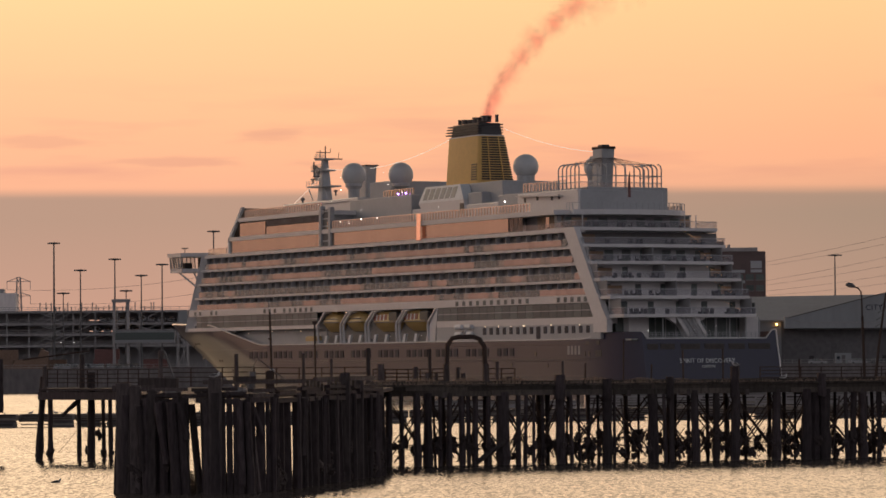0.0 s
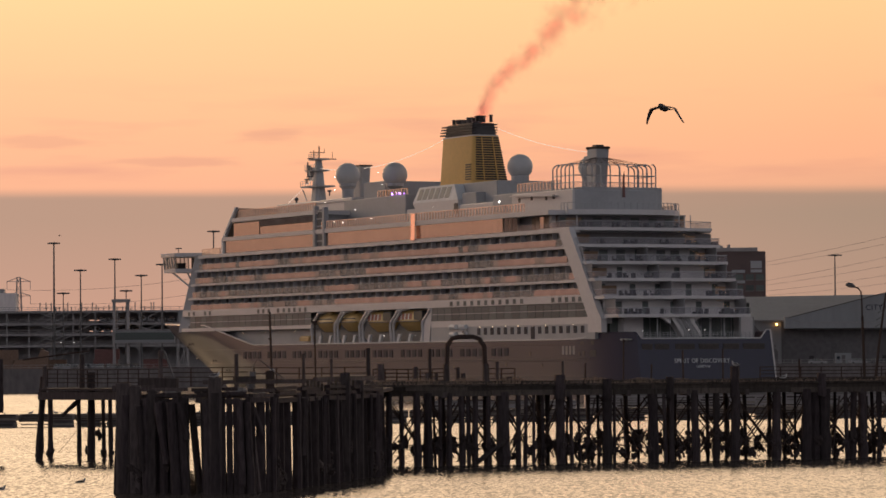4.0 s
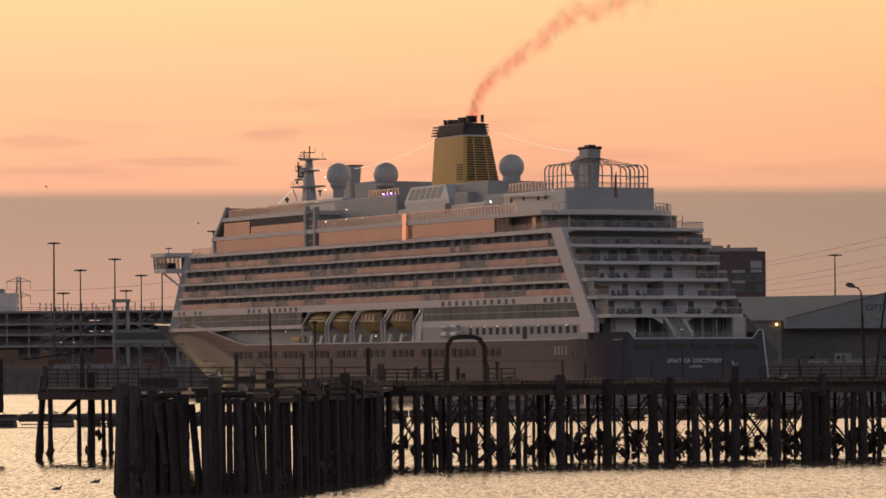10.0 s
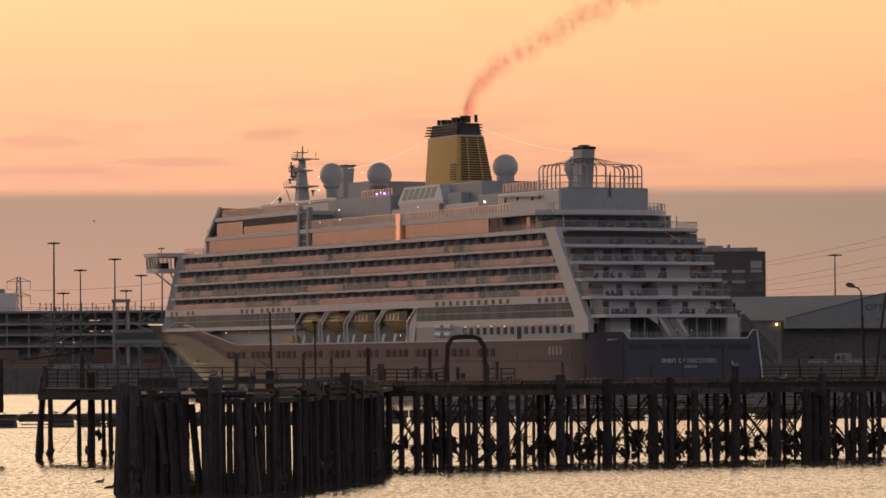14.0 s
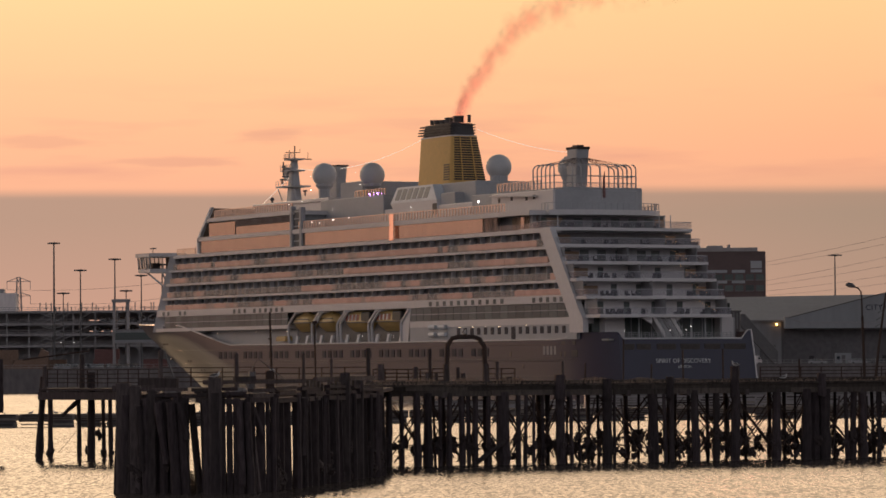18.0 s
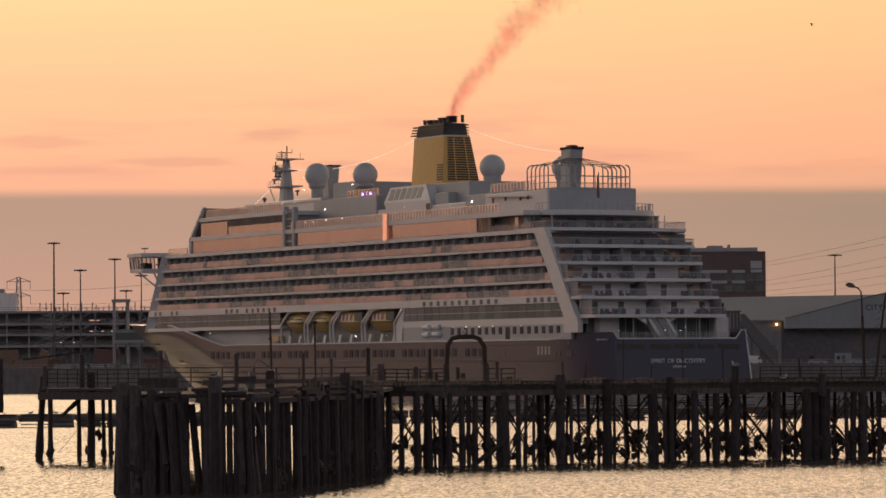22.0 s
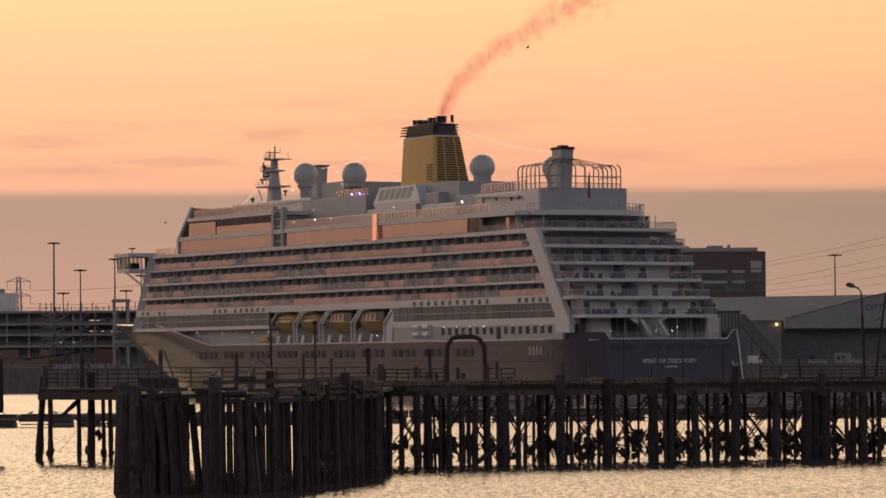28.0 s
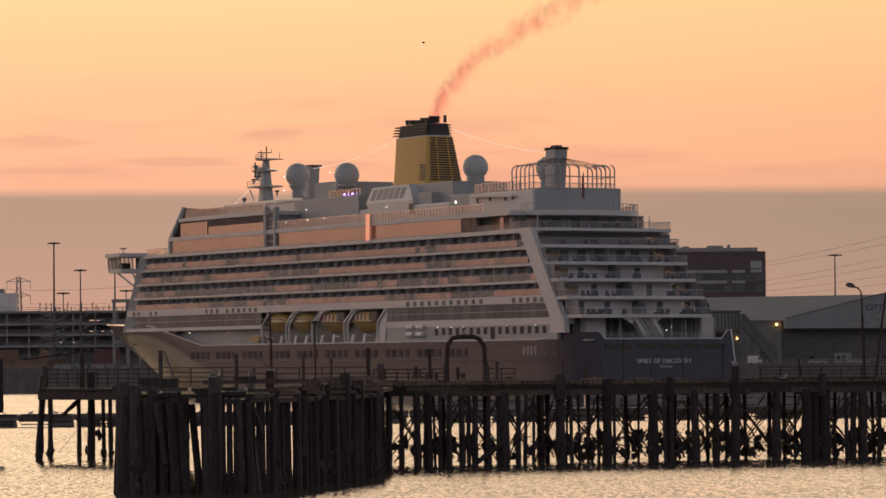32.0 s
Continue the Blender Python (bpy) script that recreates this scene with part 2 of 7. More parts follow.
M["rust"] = mat("rusted_iron", (0.060, 0.042, 0.035), 0.8, ior=1.3, var=0.4, scale=2.0, bump=0.4, spot=(0.10, 0.045, 0.025))
M["grass"] = mat("dry_grass", (0.30, 0.21, 0.15), 0.9, var=0.4, scale=2.0, bump=0.4, spot=(0.13, 0.11, 0.05))
M["concrete"] = mat("stained_concrete", (0.22, 0.20, 0.19), 0.85, var=0.2, scale=0.2, bump=0.2)
M["quay"] = mat("wet_quay_wall", (0.19, 0.165, 0.158), 0.8, var=0.3, scale=0.15, bump=0.3, stretch=(1, 1, 0.4))
M["earth"] = mat("quay_ground", (0.17, 0.155, 0.148), 0.9, var=0.2, scale=0.05)
M["steel"] = mat("galvanised_steel", (0.33, 0.31, 0.305), 0.55, metal=0.3, var=0.15, scale=0.3)
M["darksteel"] = mat("dark_painted_steel", (0.13, 0.122, 0.12), 0.6, var=0.2, scale=0.3)
M["shed"] = mat("grey_cladding", (0.28, 0.285, 0.285), 0.55, var=0.08, scale=0.12, bump=0.1, stretch=(1, 1, 0.1))
M["shedroof"] = mat("pale_roof_sheet", (0.29, 0.295, 0.295), 0.85, ior=1.35, var=0.06, scale=0.12, bump=0.1, each=0.012)
M["brick"] = mat("dark_red_brick", (0.14, 0.098, 0.092), 0.85, var=0.2, scale=0.6, bump=0.2)
M["redpaint"] = mat("faded_red_paint", (0.20, 0.09, 0.08), 0.6, var=0.2, scale=0.3)
M["rustorange"] = mat("faded_orange_paint", (0.22, 0.135, 0.09), 0.6, var=0.2, scale=0.3)
M["carpaint"] = mat("car_paint", (0.26, 0.26, 0.265), 0.7, metal=0.0, ior=1.2, var=0.05, scale=0.5, bump=0.0, each=0.6)
M["lamp_warm"] = glow("warm_lamp", (1.0, 0.72, 0.42), 6.0)
M["lamp_white"] = glow("white_lamp", (1.0, 0.93, 0.85), 7.0)
M["lamp_purple"] = glow("violet_lamp", (0.45, 0.22, 1.0), 9.0)
M["lamp_sodium"] = glow("sodium_lamp", (1.0, 0.52, 0.16), 9.0)
M["string"] = glow("string_bulb", (1.0, 0.5, 0.2), 2.5)
M["cabin_light"] = glow("curtained_lit_cabin", (0.36, 0.22, 0.13), 0.03)
M["boomdeck"] = mat("weathered_boom_deck", (0.24, 0.20, 0.17), 0.8, var=0.3, scale=0.6, bump=0.2, each=0.3)
M["shedwall"] = mat("dull_grey_wall", (0.27, 0.26, 0.26), 0.7, var=0.12, scale=0.15, bump=0.15, stretch=(1, 1, 0.15))
M["gable"] = mat("pale_gable_sheet", (0.31, 0.31, 0.31), 0.75, var=0.07, scale=0.12, bump=0.1, stretch=(1, 1, 0.15))
# the shade under the warehouse canopy is put into this colour
M["recess"] = mat("canopy_shade_wall", (0.14, 0.13, 0.13), 0.8, var=0.2, scale=0.15, bump=0.15)
M["farsteel"] = mat("weathered_far_steel", (0.34, 0.31, 0.30), 0.7, var=0.15, scale=0.1, bump=0.05)
M["paleclad"] = mat("pale_far_cladding", (0.78, 0.71, 0.68), 0.7, var=0.12, scale=0.1, bump=0.05, stretch=(1, 1, 0.2))
M["letter"] = mat("white_lettering", (0.72, 0.72, 0.72), 0.5, var=0.05, bump=0.0)
M["cable"] = glow("festoon_light_string", (1.0, 0.80, 0.66), 0.75)
M["gullwhite"] = mat("white_feathers", (0.62, 0.60, 0.58), 0.8, var=0.1, scale=6)
M["gullgrey"] = mat("grey_brown_feathers", (0.11, 0.10, 0.10), 0.8, var=0.25, scale=6)
M["beak"] = mat("yellow_beak", (0.5, 0.3, 0.04), 0.5, var=0.1, bump=0.0)


# ---------- building helpers ----------
class Build:
    """Collects solid pieces for one mesh."""

    def __init__(self):
        self.v, self.f = [], []

    def add(self, verts, faces):
        n = len(self.v)
        self.v.extend([tuple(p) for p in verts])
        self.f.extend([tuple(i + n for i in f) for f in faces])
        return self

    def box(self, x0, x1, y0, y1, z0, z1):
        v = [(x0, y0, z0), (x1, y0, z0), (x1, y1, z0), (x0, y1, z0), (x0, y0, z1), (x1, y0, z1), (x1, y1, z1), (x0, y1, z1)]
        return self.add(v, [(3, 2, 1, 0), (4, 5, 6, 7), (0, 1, 5, 4), (1, 2, 6, 5), (2, 3, 7, 6), (3, 0, 4, 7)])

    def cbox(self, x0, x1, y0, y1, z0, z1, c=0.05):
        """Box with its upright and top edges cut."""
        def ring(d, z):
            a, b, e, g = x0 + d, x1 - d, y0 + d, y1 - d
            k = c
            return [(a + k, e, z), (b - k, e, z), (b, e + k, z), (b, g - k, z), (b - k, g, z), (a + k, g, z), (a, g - k, z), (a, e + k, z)]
        v = ring(0, z0) + ring(0, z1 - c) + ring(c * 0.8, z1)
        f = [tuple(range(7, -1, -1)), tuple(range(16, 24))]
        for r in (0, 8):
            for i in range(8):
                j = (i + 1) % 8
                f.append((r + i, r + j, r + 8 + j, r + 8 + i))
        return self.add(v, f)

    def beam(self, a, b, w, h=None):
        a, b = Vector(a), Vector(b)
        h = h or w
        d = (b - a).normalized()
        side = d.cross(Vector((0, 0, 1)))
        if side.length < 1e-4:
            side = Vector((1, 0, 0))
        side.normalize()
        up = side.cross(d)
        s, u = side * w / 2, up * h / 2
        v = [a - s - u, a + s - u, a + s + u, a - s + u, b - s - u, b + s - u, b + s + u, b - s + u]
        return self.add(v, [(0, 1, 2, 3), (7, 6, 5, 4), (1, 0, 4, 5), (2, 1, 5, 6), (3, 2, 6, 7), (0, 3, 7, 4)])

    def tube(self, pts, radii, n=8):
        pts = [Vector(p) for p in pts]
        if not isinstance(radii, (list, tuple)):
            radii = [radii] * len(pts)
        v, f = [], []
        for i, p in enumerate(pts):
            d = (pts[min(i + 1, len(pts) - 1)] - pts[max(i - 1, 0)]).normalized()
            s = d.cross(Vector((0, 1, 0)) if abs(d.y) < 0.9 else Vector((1, 0, 0))).normalized()
            u = s.cross(d)
            for k in range(n):
                a = 2 * math.pi * k / n
                v.append(p + (s * math.cos(a) + u * math.sin(a)) * radii[i])
        for i in range(len(pts) - 1):
            for k in range(n):
                l = (k + 1) % n
                f.append((i * n + k, i * n + l, (i + 1) * n + l, (i + 1) * n + k))
        f.append(tuple(range(n - 1, -1, -1)))
        f.append(tuple((len(pts) - 1) * n + k for k in range(n)))
        return self.add(v, f)

    def lathe(self, prof, at=(0, 0, 0), n=16):
        """prof: (radius, z) from bottom to top, round the upright through at."""
        v, f = [], []
        for r, z in prof:
            for k in range(n):
                a = 2 * math.pi * k / n
                v.append((at[0] + r * math.cos(a), at[1] + r * math.sin(a), at[2] + z))
        for i in range(len(prof) - 1):
            for k in range(n):
                l = (k + 1) % n
                f.append((i * n + k, i * n + l, (i + 1) * n + l, (i + 1) * n + k))
        f.append(tuple(range(n - 1, -1, -1)))
        f.append(tuple((len(prof) - 1) * n + k for k in range(n)))
        return self.add(v, f)

    def slab(self, outline, z0, z1):
        """Prism over an outline of (x, y), counter-clockwise from above."""
        n = len(outline)
        v = [(x, y, z0) for x, y in outline] + [(x, y, z1) for x, y in outline]
        f = [tuple(range(n - 1, -1, -1)), tuple(range(n, 2 * n))]
        f += [(i, (i + 1) % n, n + (i + 1) % n, n + i) for i in range(n)]
        return self.add(v, f)

    def wall(self, outline, y0, y1):
        """Prism over an outline of (x, z), from y0 to y1."""
        n = len(outline)
        v = [(x, y0, z) for x, z in outline] + [(x, y1, z) for x, z in outline]
        f = [tuple(range(n)), tuple(range(2 * n - 1, n - 1, -1))]
        f += [((i + 1) % n, i, n + i, n + (i + 1) % n) for i in range(n)]
        return self.add(v, f)

    def grid(self, rows):
        """A sheet from rows of equal length."""
        n = len(rows[0])
        v = [p for r in rows for p in r]
        f = [(i * n + k, i * n + k + 1, (i + 1) * n + k + 1, (i + 1) * n + k) for i in range(len(rows) - 1) for k in range(n - 1)]
        return self.add(v, f)

    def mesh(self, name, material, smooth=False):
        me = bpy.data.meshes.new(name)
        me.from_pydata(self.v, [], self.f)
        bm = bmesh.new()
        bm.from_mesh(me)
        bmesh.ops.recalc_face_normals(bm, faces=bm.faces)
        bm.to_mesh(me)
        bm.free()
        if smooth:
            me.polygons.foreach_set("use_smooth", [True] * len(me.polygons))
        me.materials.append(material)
        return me


def part(name, b, material, parent=None, label="", smooth=False, at=None):
    me = b if isinstance(b, bpy.types.Mesh) else b.mesh(name, material, smooth)
    ob = new(name, me)
    if parent is not None:
        ob.parent = parent
    if at is not None:
        ob.location = at
    if label:
        ob["label"] = label
    return ob


def thing(name, label, category, at=(0, 0, 0), turn=0.0, group="", kind=""):
    ob = new(name)
    ob.empty_display_size = 0.3
    ob.location = at
    ob.rotation_euler = (0, 0, turn)
    return tagged(ob, label, category, group, kind)


def bulge(b, centre, r, n=8, squash=1.0, rough=0.25, seed=0):
    """A lumpy ball."""
    rnd = random.Random(seed)
    rows = []
    for i in range(n + 1):
        th = math.pi * i / n
        row = []
        for k in range(n + 3):
            ph = 2 * math.pi * k / (n + 2)
            q = Vector((math.sin(th) * math.cos(ph), math.sin(th) * math.sin(ph), math.cos(th)))
            f = 1 + rough * noise.noise(q * 1.7 + Vector((seed * 3.1, seed * 1.7, 0)))
            row.append((centre[0] + q.x * r * f, centre[1] + q.y * r * f, centre[2] + q.z * r * f * squash))
        rows.append(row)
    return b.grid(rows)


M["railglass"] = clear_glass("railing_glass", (0.62, 0.54, 0.49), 0.16)
M["terglass"] = clear_glass("terrace_glass", (0.50, 0.50, 0.52), 0.17)
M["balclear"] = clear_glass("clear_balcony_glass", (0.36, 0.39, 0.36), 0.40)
M["net"] = clear_glass("thin_court_net", (0.16, 0.11, 0.09), 0.28)
# white wall in dark grey: the balcony recess's shade put into its colour
M["cabinwall"] = mat("shaded_cabin_wall", (0.17, 0.16, 0.155), 0.55, var=0.15, scale=0.3, bump=0.02, each=0.05)
M["steelrail"] = mat("polished_rail_steel", (0.80, 0.66, 0.56), 0.22, metal=0.85, var=0.05, bump=0.0)
M["pinkpane"] = mat("sunset_tinted_mirror", (0.92, 0.66, 0.56), 0.06, metal=0.95, var=0.03, bump=0.0, spot_amount=0.05)
# colour holds the faint light inside the stern openings, drawn as plates
M["mooring"] = mat("dim_mooring_deck", (0.075, 0.062, 0.055), 0.8, var=0.3, scale=0.3)
# the boat bay's shade is put into this dark grey
M["bay"] = mat("shaded_bay_paint", (0.15, 0.14, 0.14), 0.6, var=0.15, scale=0.3)
M["awn"] = mat("tan_curtain_cloth", (0.30, 0.20, 0.13), 0.8, var=0.2, scale=0.5, bump=0.1, each=0.2)
M["boatred"] = mat("dull_red_boat_panel", (0.30, 0.085, 0.05), 0.55, var=0.1, bump=0.0)
# lightened to make up for the dim light on the dividers
M["divpale"] = mat("lightened_balcony_divider", (0.56, 0.54, 0.54), 0.55, var=0.1, scale=0.3, bump=0.02)
M["balhalf"] = mat("half_sheen_balcony_glass", (0.30, 0.275, 0.245), 0.16, metal=0.35, var=0.16, bump=0.0, ior=1.6, each=0.1)
M["wettimber"] = mat("weed_blackened_timber", (0.055, 0.042, 0.043), 0.8, ior=1.28, var=0.45, scale=1.2, bump=0.6, spot=(0.06, 0.05, 0.045), spot_amount=0.5, stretch=(1, 1, 0.2), each=0.3)
M["loungeglass"] = mat("grey_lounge_glass", (0.20, 0.21, 0.22), 0.3, ior=1.25, var=0.1, bump=0.0, each=0.15)
M["divider"] = mat("grey_divider_panel", (0.26, 0.25, 0.25), 0.5, var=0.06, scale=0.3, bump=0.02)
# kept dark too, for the shade on the cabin doors
M["curtain"] = mat("brown_curtained_glass", (0.165, 0.155, 0.15), 0.35, ior=1.3, var=0.2, scale=0.3, bump=0.0, each=0.22)

# ---------- water and land ----------
tagged(part("water", Build().grid([[(x, y, 0.0) for x in (-2600, -400, -120, 0, 120, 400, 2600)] for y in (-60, 120, 300, 600, 1000, 4600)]), M["water"]),
       "rippled river water reflecting an orange dusk sky", "water", kind="structure")
quay = Build()
quay.box(-2600, 2600, 884, 4700, -3, 5.6)
tagged(part("ground", quay, M["earth"]), "dark flat quayside ground behind the river", "ground", kind="structure")
qw = Build()
qw.box(-900, 900, 883.4, 884.0, -3, 5.9)
for i in range(30):
    qw.box(-450 + i * 30, -449.6 + i * 30, 883.2, 883.4, -3, 5.7)
tagged(part("quay_wall", qw, M["quay"]), "dark wet quay wall with upright timber fenders", "wall", kind="structure")

# ---------- the cruise ship (x forward, y to port, z up; origin at the stern on the waterline) ----------
ship = thing("cruise_ship", "white and navy cruise ship with a mustard funnel leaving its berth", "cruise ship")
ship.matrix_world = pose(41.98, 617.86, 0, 0, 0, 116.68)
HB = 15.6


def stem(z):
    return 197.5 + 2.45 * z if z > 0 else 197.5


def stern(z):
    return -0.19 * (12 - z)


def half_beam(s, z, side=1):
    f = max(0.0, min(1.0, z / 13.0))
    s0 = 132 + 36 * f
    e = 1.75 + 0.55 * f
    b = HB
    if s > s0:
        b *= max(0.0, 1 - ((s - s0) / (stem(z) - s0)) ** e)
    if s < 16:
        k = (16 - max(s, stern(z))) / (16 - stern(z))
        b -= (3.4 if side > 0 else 1.6) * k ** 2.4
    return b


def sheer(s):
    if s < 9:
        return 11.75
    if s < 13:
        return 11.75 - 1.15 * (s - 9) / 4
    if s < 152:
        return 10.6
    if s < 178:
        return 10.6 + 4.3 * (s - 152) / 26
    return 14.9 + 0.85 * (s - 178) / 58


def make_hull():
    us = [0, 0.003, 0.007, 0.012, 0.018, 0.027, 0.038, 0.047, 0.056] + [0.07 + 0.57 * i / 14 for i in range(15)] + [0.655 + 0.345 * (i / 32) for i in range(33)]
    vs = [i / 14 for i in range(15)]
    for side in (1, -1):
        rows = []
        for u in us:
            row = []
            for v in vs:
                s = u * 236
                z = -1.5 + (sheer(s) + 1.5) * v
                for _ in range(3):
                    s = stern(z) + (stem(z) - stern(z)) * u
                    z = -1.5 + (sheer(s) + 1.5) * v
                row.append((s, side * half_beam(s, z, side), z))
            rows.append(row)
        yield rows


for side, rows in zip(("port", "starboard"), make_hull()):
    ob = part("hull_side", Build().grid(rows), M["navy"], ship, "glossy navy hull plating", smooth=True)
    # bright rubbing strip along the top edge
    rim = Build()
    sg = 1 if side == "port" else -1
    pts = [(r[-1][0], r[-1][1], r[-1][2]) for r in rows[6:]]
    rim.tube(pts, 0.16, 6)
    part("rubbing_strip", rim, M["white"], ship, "pale strip along the hull's edge")
# transom: navy, with a cut-down middle
tr = Build()
prof = [(12.2, 11.75), (12.1, 11.7), (11.3, 10.55), (-11.8, 10.55), (-13.1, 11.95), (-14.0, 12.0)]
low = [(-14.0, -1.5), (12.2, -1.5)]
top = [(stern(z) , y, z) for y, z in prof]
bot = [(stern(z), y, z) for y, z in low]
back = [(stern(z) + 0.4, y, z) for y, z in prof]
backb = [(stern(z) + 0.4, y, z) for y, z in low]
tr.add(top + bot + back + backb, [tuple(range(8)), tuple(range(15, 7, -1))] + [(i, (i + 1) % 8, 8 + (i + 1) % 8, 8 + i) for i in range(8)])
part("transom", tr, M["navy"], ship, "navy transom with the ship's name")
trim = Build()
trim.tube([(stern(z), y, z + 0.05) for y, z in prof], 0.13, 6)
part("transom_rail", trim, M["white"], ship, "white edge of the transom")
for y0, y1, z0, z1 in [(9.4, 11.4, 8.5, 9.7), (6.2, 8.9, 8.6, 9.7), (1.3, 5.0, 8.6, 9.7), (-3.4, 0.4, 8.6, 9.7), (-7.4, -4.3, 8.6, 9.7), (-12.4, -8.2, 8.6, 9.7)]:
    w = Build()
    w.box(stern(9) - 0.05, stern(9) + 0.2, y0, y1, z0, z1)
    part("mooring_opening", w, M["mooring"], ship, "dim plate standing for a mooring deck opening in the stern")
cs = Build()
cs.tube([(stern(11.9) - 0.05, -13.9, 11.9), (stern(6) - 0.05, -14.0, 6), (stern(0) - 0.05, -14.0, 0)], 0.13, 6)
part("corner_strip", cs, M["white"], ship, "pale strip down the stern corner")
sk = Build()
sk.tube([(s, half_beam(s, 7.3) + 0.03, 7.25) for s in range(10, 152, 4)], 0.07, 5)
part("hull_strake", sk, M["navy"], ship)
# weather deck that closes the hull
dk = Build()
ol = [(s, half_beam(s, 10) - 0.2) for s in (0, 3, 8, 40, 100, 150, 170, 185, 198, 208, 216)]
dk.slab([(s, b) for s, b in reversed(ol)][::-1] + [(s, -b) for s, b in reversed(ol)], 10.1, 10.35)
part("weather_deck", dk, M["deck"], ship, "grey weather deck")
fd = Build()
ol = [(s, half_beam(s, 13.5) - 0.25) for s in (165, 180, 192, 204, 214, 222, 228)]
fd.slab(ol + [(s, -b) for s, b in reversed(ol)], 13.4, 13.6)
part("foredeck", fd, M["deck"], ship, "grey foredeck")

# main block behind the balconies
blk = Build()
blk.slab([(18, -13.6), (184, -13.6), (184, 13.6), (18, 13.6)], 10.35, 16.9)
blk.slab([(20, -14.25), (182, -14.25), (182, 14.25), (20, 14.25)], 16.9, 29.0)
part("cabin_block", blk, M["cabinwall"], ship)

DECKS = [18.15, 20.62, 23.55, 26.42, 29.3]      # undersides of the white bands, upwards
S_FORE = {18.15: 187.5, 20.62: 186.5, 23.55: 185.0, 26.42: 183.0, 29.3: 181.0}


def strip(name, s0, s1, z0, z1, y0, y1, material, label="", both=True):
    for sg in ((1, -1) if both else (1,)):
        b = Build()
        b.box(s0 if sg > 0 else max(s0, 42), s1, min(sg * y0, sg * y1), max(sg * y0, sg * y1), z0, z1)
        part(name, b, material, ship, label)


S_AFT = {18.15: 8.0, 20.62: 11.0, 23.55: 13.9, 26.42: 16.6, 29.3: 18.6}
# white window band, glazing below it, and the lower white strip
strip("window_band", 8.6, 189.8, 16.82, 18.15, 13.0, HB, M["white"], "white band with square windows")
strip("lower_band", 123.0, 190.5, 13.65, 14.35, 13.2, HB - 0.05, M["white"], "white band over the promenade")
strip("lower_band", 6.4, 70.5, 13.2, 14.35, 13.2, HB, M["white"], "white band over the promenade")
for z in DECKS[1:]:
    h = 0.45 if z < 29 else 0.7
    strip("balcony_slab", S_AFT[z] - 0.5, S_FORE[z], z - 0.35, z - 0.35 + h, 12.8, HB, M["white"], "white balcony edge")
# square windows in the white band
sq = Build()
sq.box(-0.55, 0.55, -0.04, 0.04, -0.42, 0.42)
sqm = sq.mesh("square_window", M["bandglass"])
for s in [186.2, 183.6, 177.4, 174.8, 149.5, 147.0, 144.3, 139.6, 136.8, 134.2, 131.6, 129.0, 126.4] + [62 - 2.75 * i for i in range(11)] + [22.9, 20.4, 18.0, 15.5, 13.2]:
    for sg in (1, -1):
        part("square_window", sqm, None, ship, at=(s, sg * HB, 17.42))
# long glazed bands of the lounge deck, pane by pane
pn = Build()
pn.box(-1.42, 1.42, -0.05, 0.05, -1.18, 1.18)
pnm = pn.mesh("window_pane", M["bandglass"])
s = 10.6
while s < 187:
    if not 70 < s < 123:
        for sg in (1, -1):
            part("window_pane", pnm, None, ship, at=(s, sg * (HB - 0.25), 15.58))
    s += 2.95
for s0, s1 in ((9.4, 70), (123, 187)):
    rail = Build()
    rail.box(s0, s1, HB - 0.22, HB - 0.12, 15.5, 15.62)
    part("window_rail", rail, M["grey"], ship)

# balconies: glass front, divider and cabin door for every cabin
glass = Build()
glass.box(-0.965, 0.965, -0.03, 0.03, -0.55, 0.55)
glm = glass.mesh("balcony_glass", M["balglass"])
div = Build()
div.box(-0.05, 0.05, -0.45, 0.45, -1.15, 1.15)
dvm = div.mesh("balcony_divider", M["divpale"])
glm3 = glass.mesh("balcony_glass", M["balhalf"])
glm2 = glass.mesh("balcony_glass", M["balclear"])
door = Build()
door.box(-1.25, 1.25, -0.05, 0.05, -1.1, 1.1)
drm = door.mesh("cabin_door", M["darkglass"])
drm2 = door.mesh("cabin_door", M["curtain"])
rnd = random.Random(5)
DECK_SHEEN = {18.15: -0.10, 20.62: -0.20, 23.55: 0.0, 26.42: 0.16}       # sheen put into the pane choice: upper decks get more mirror glass
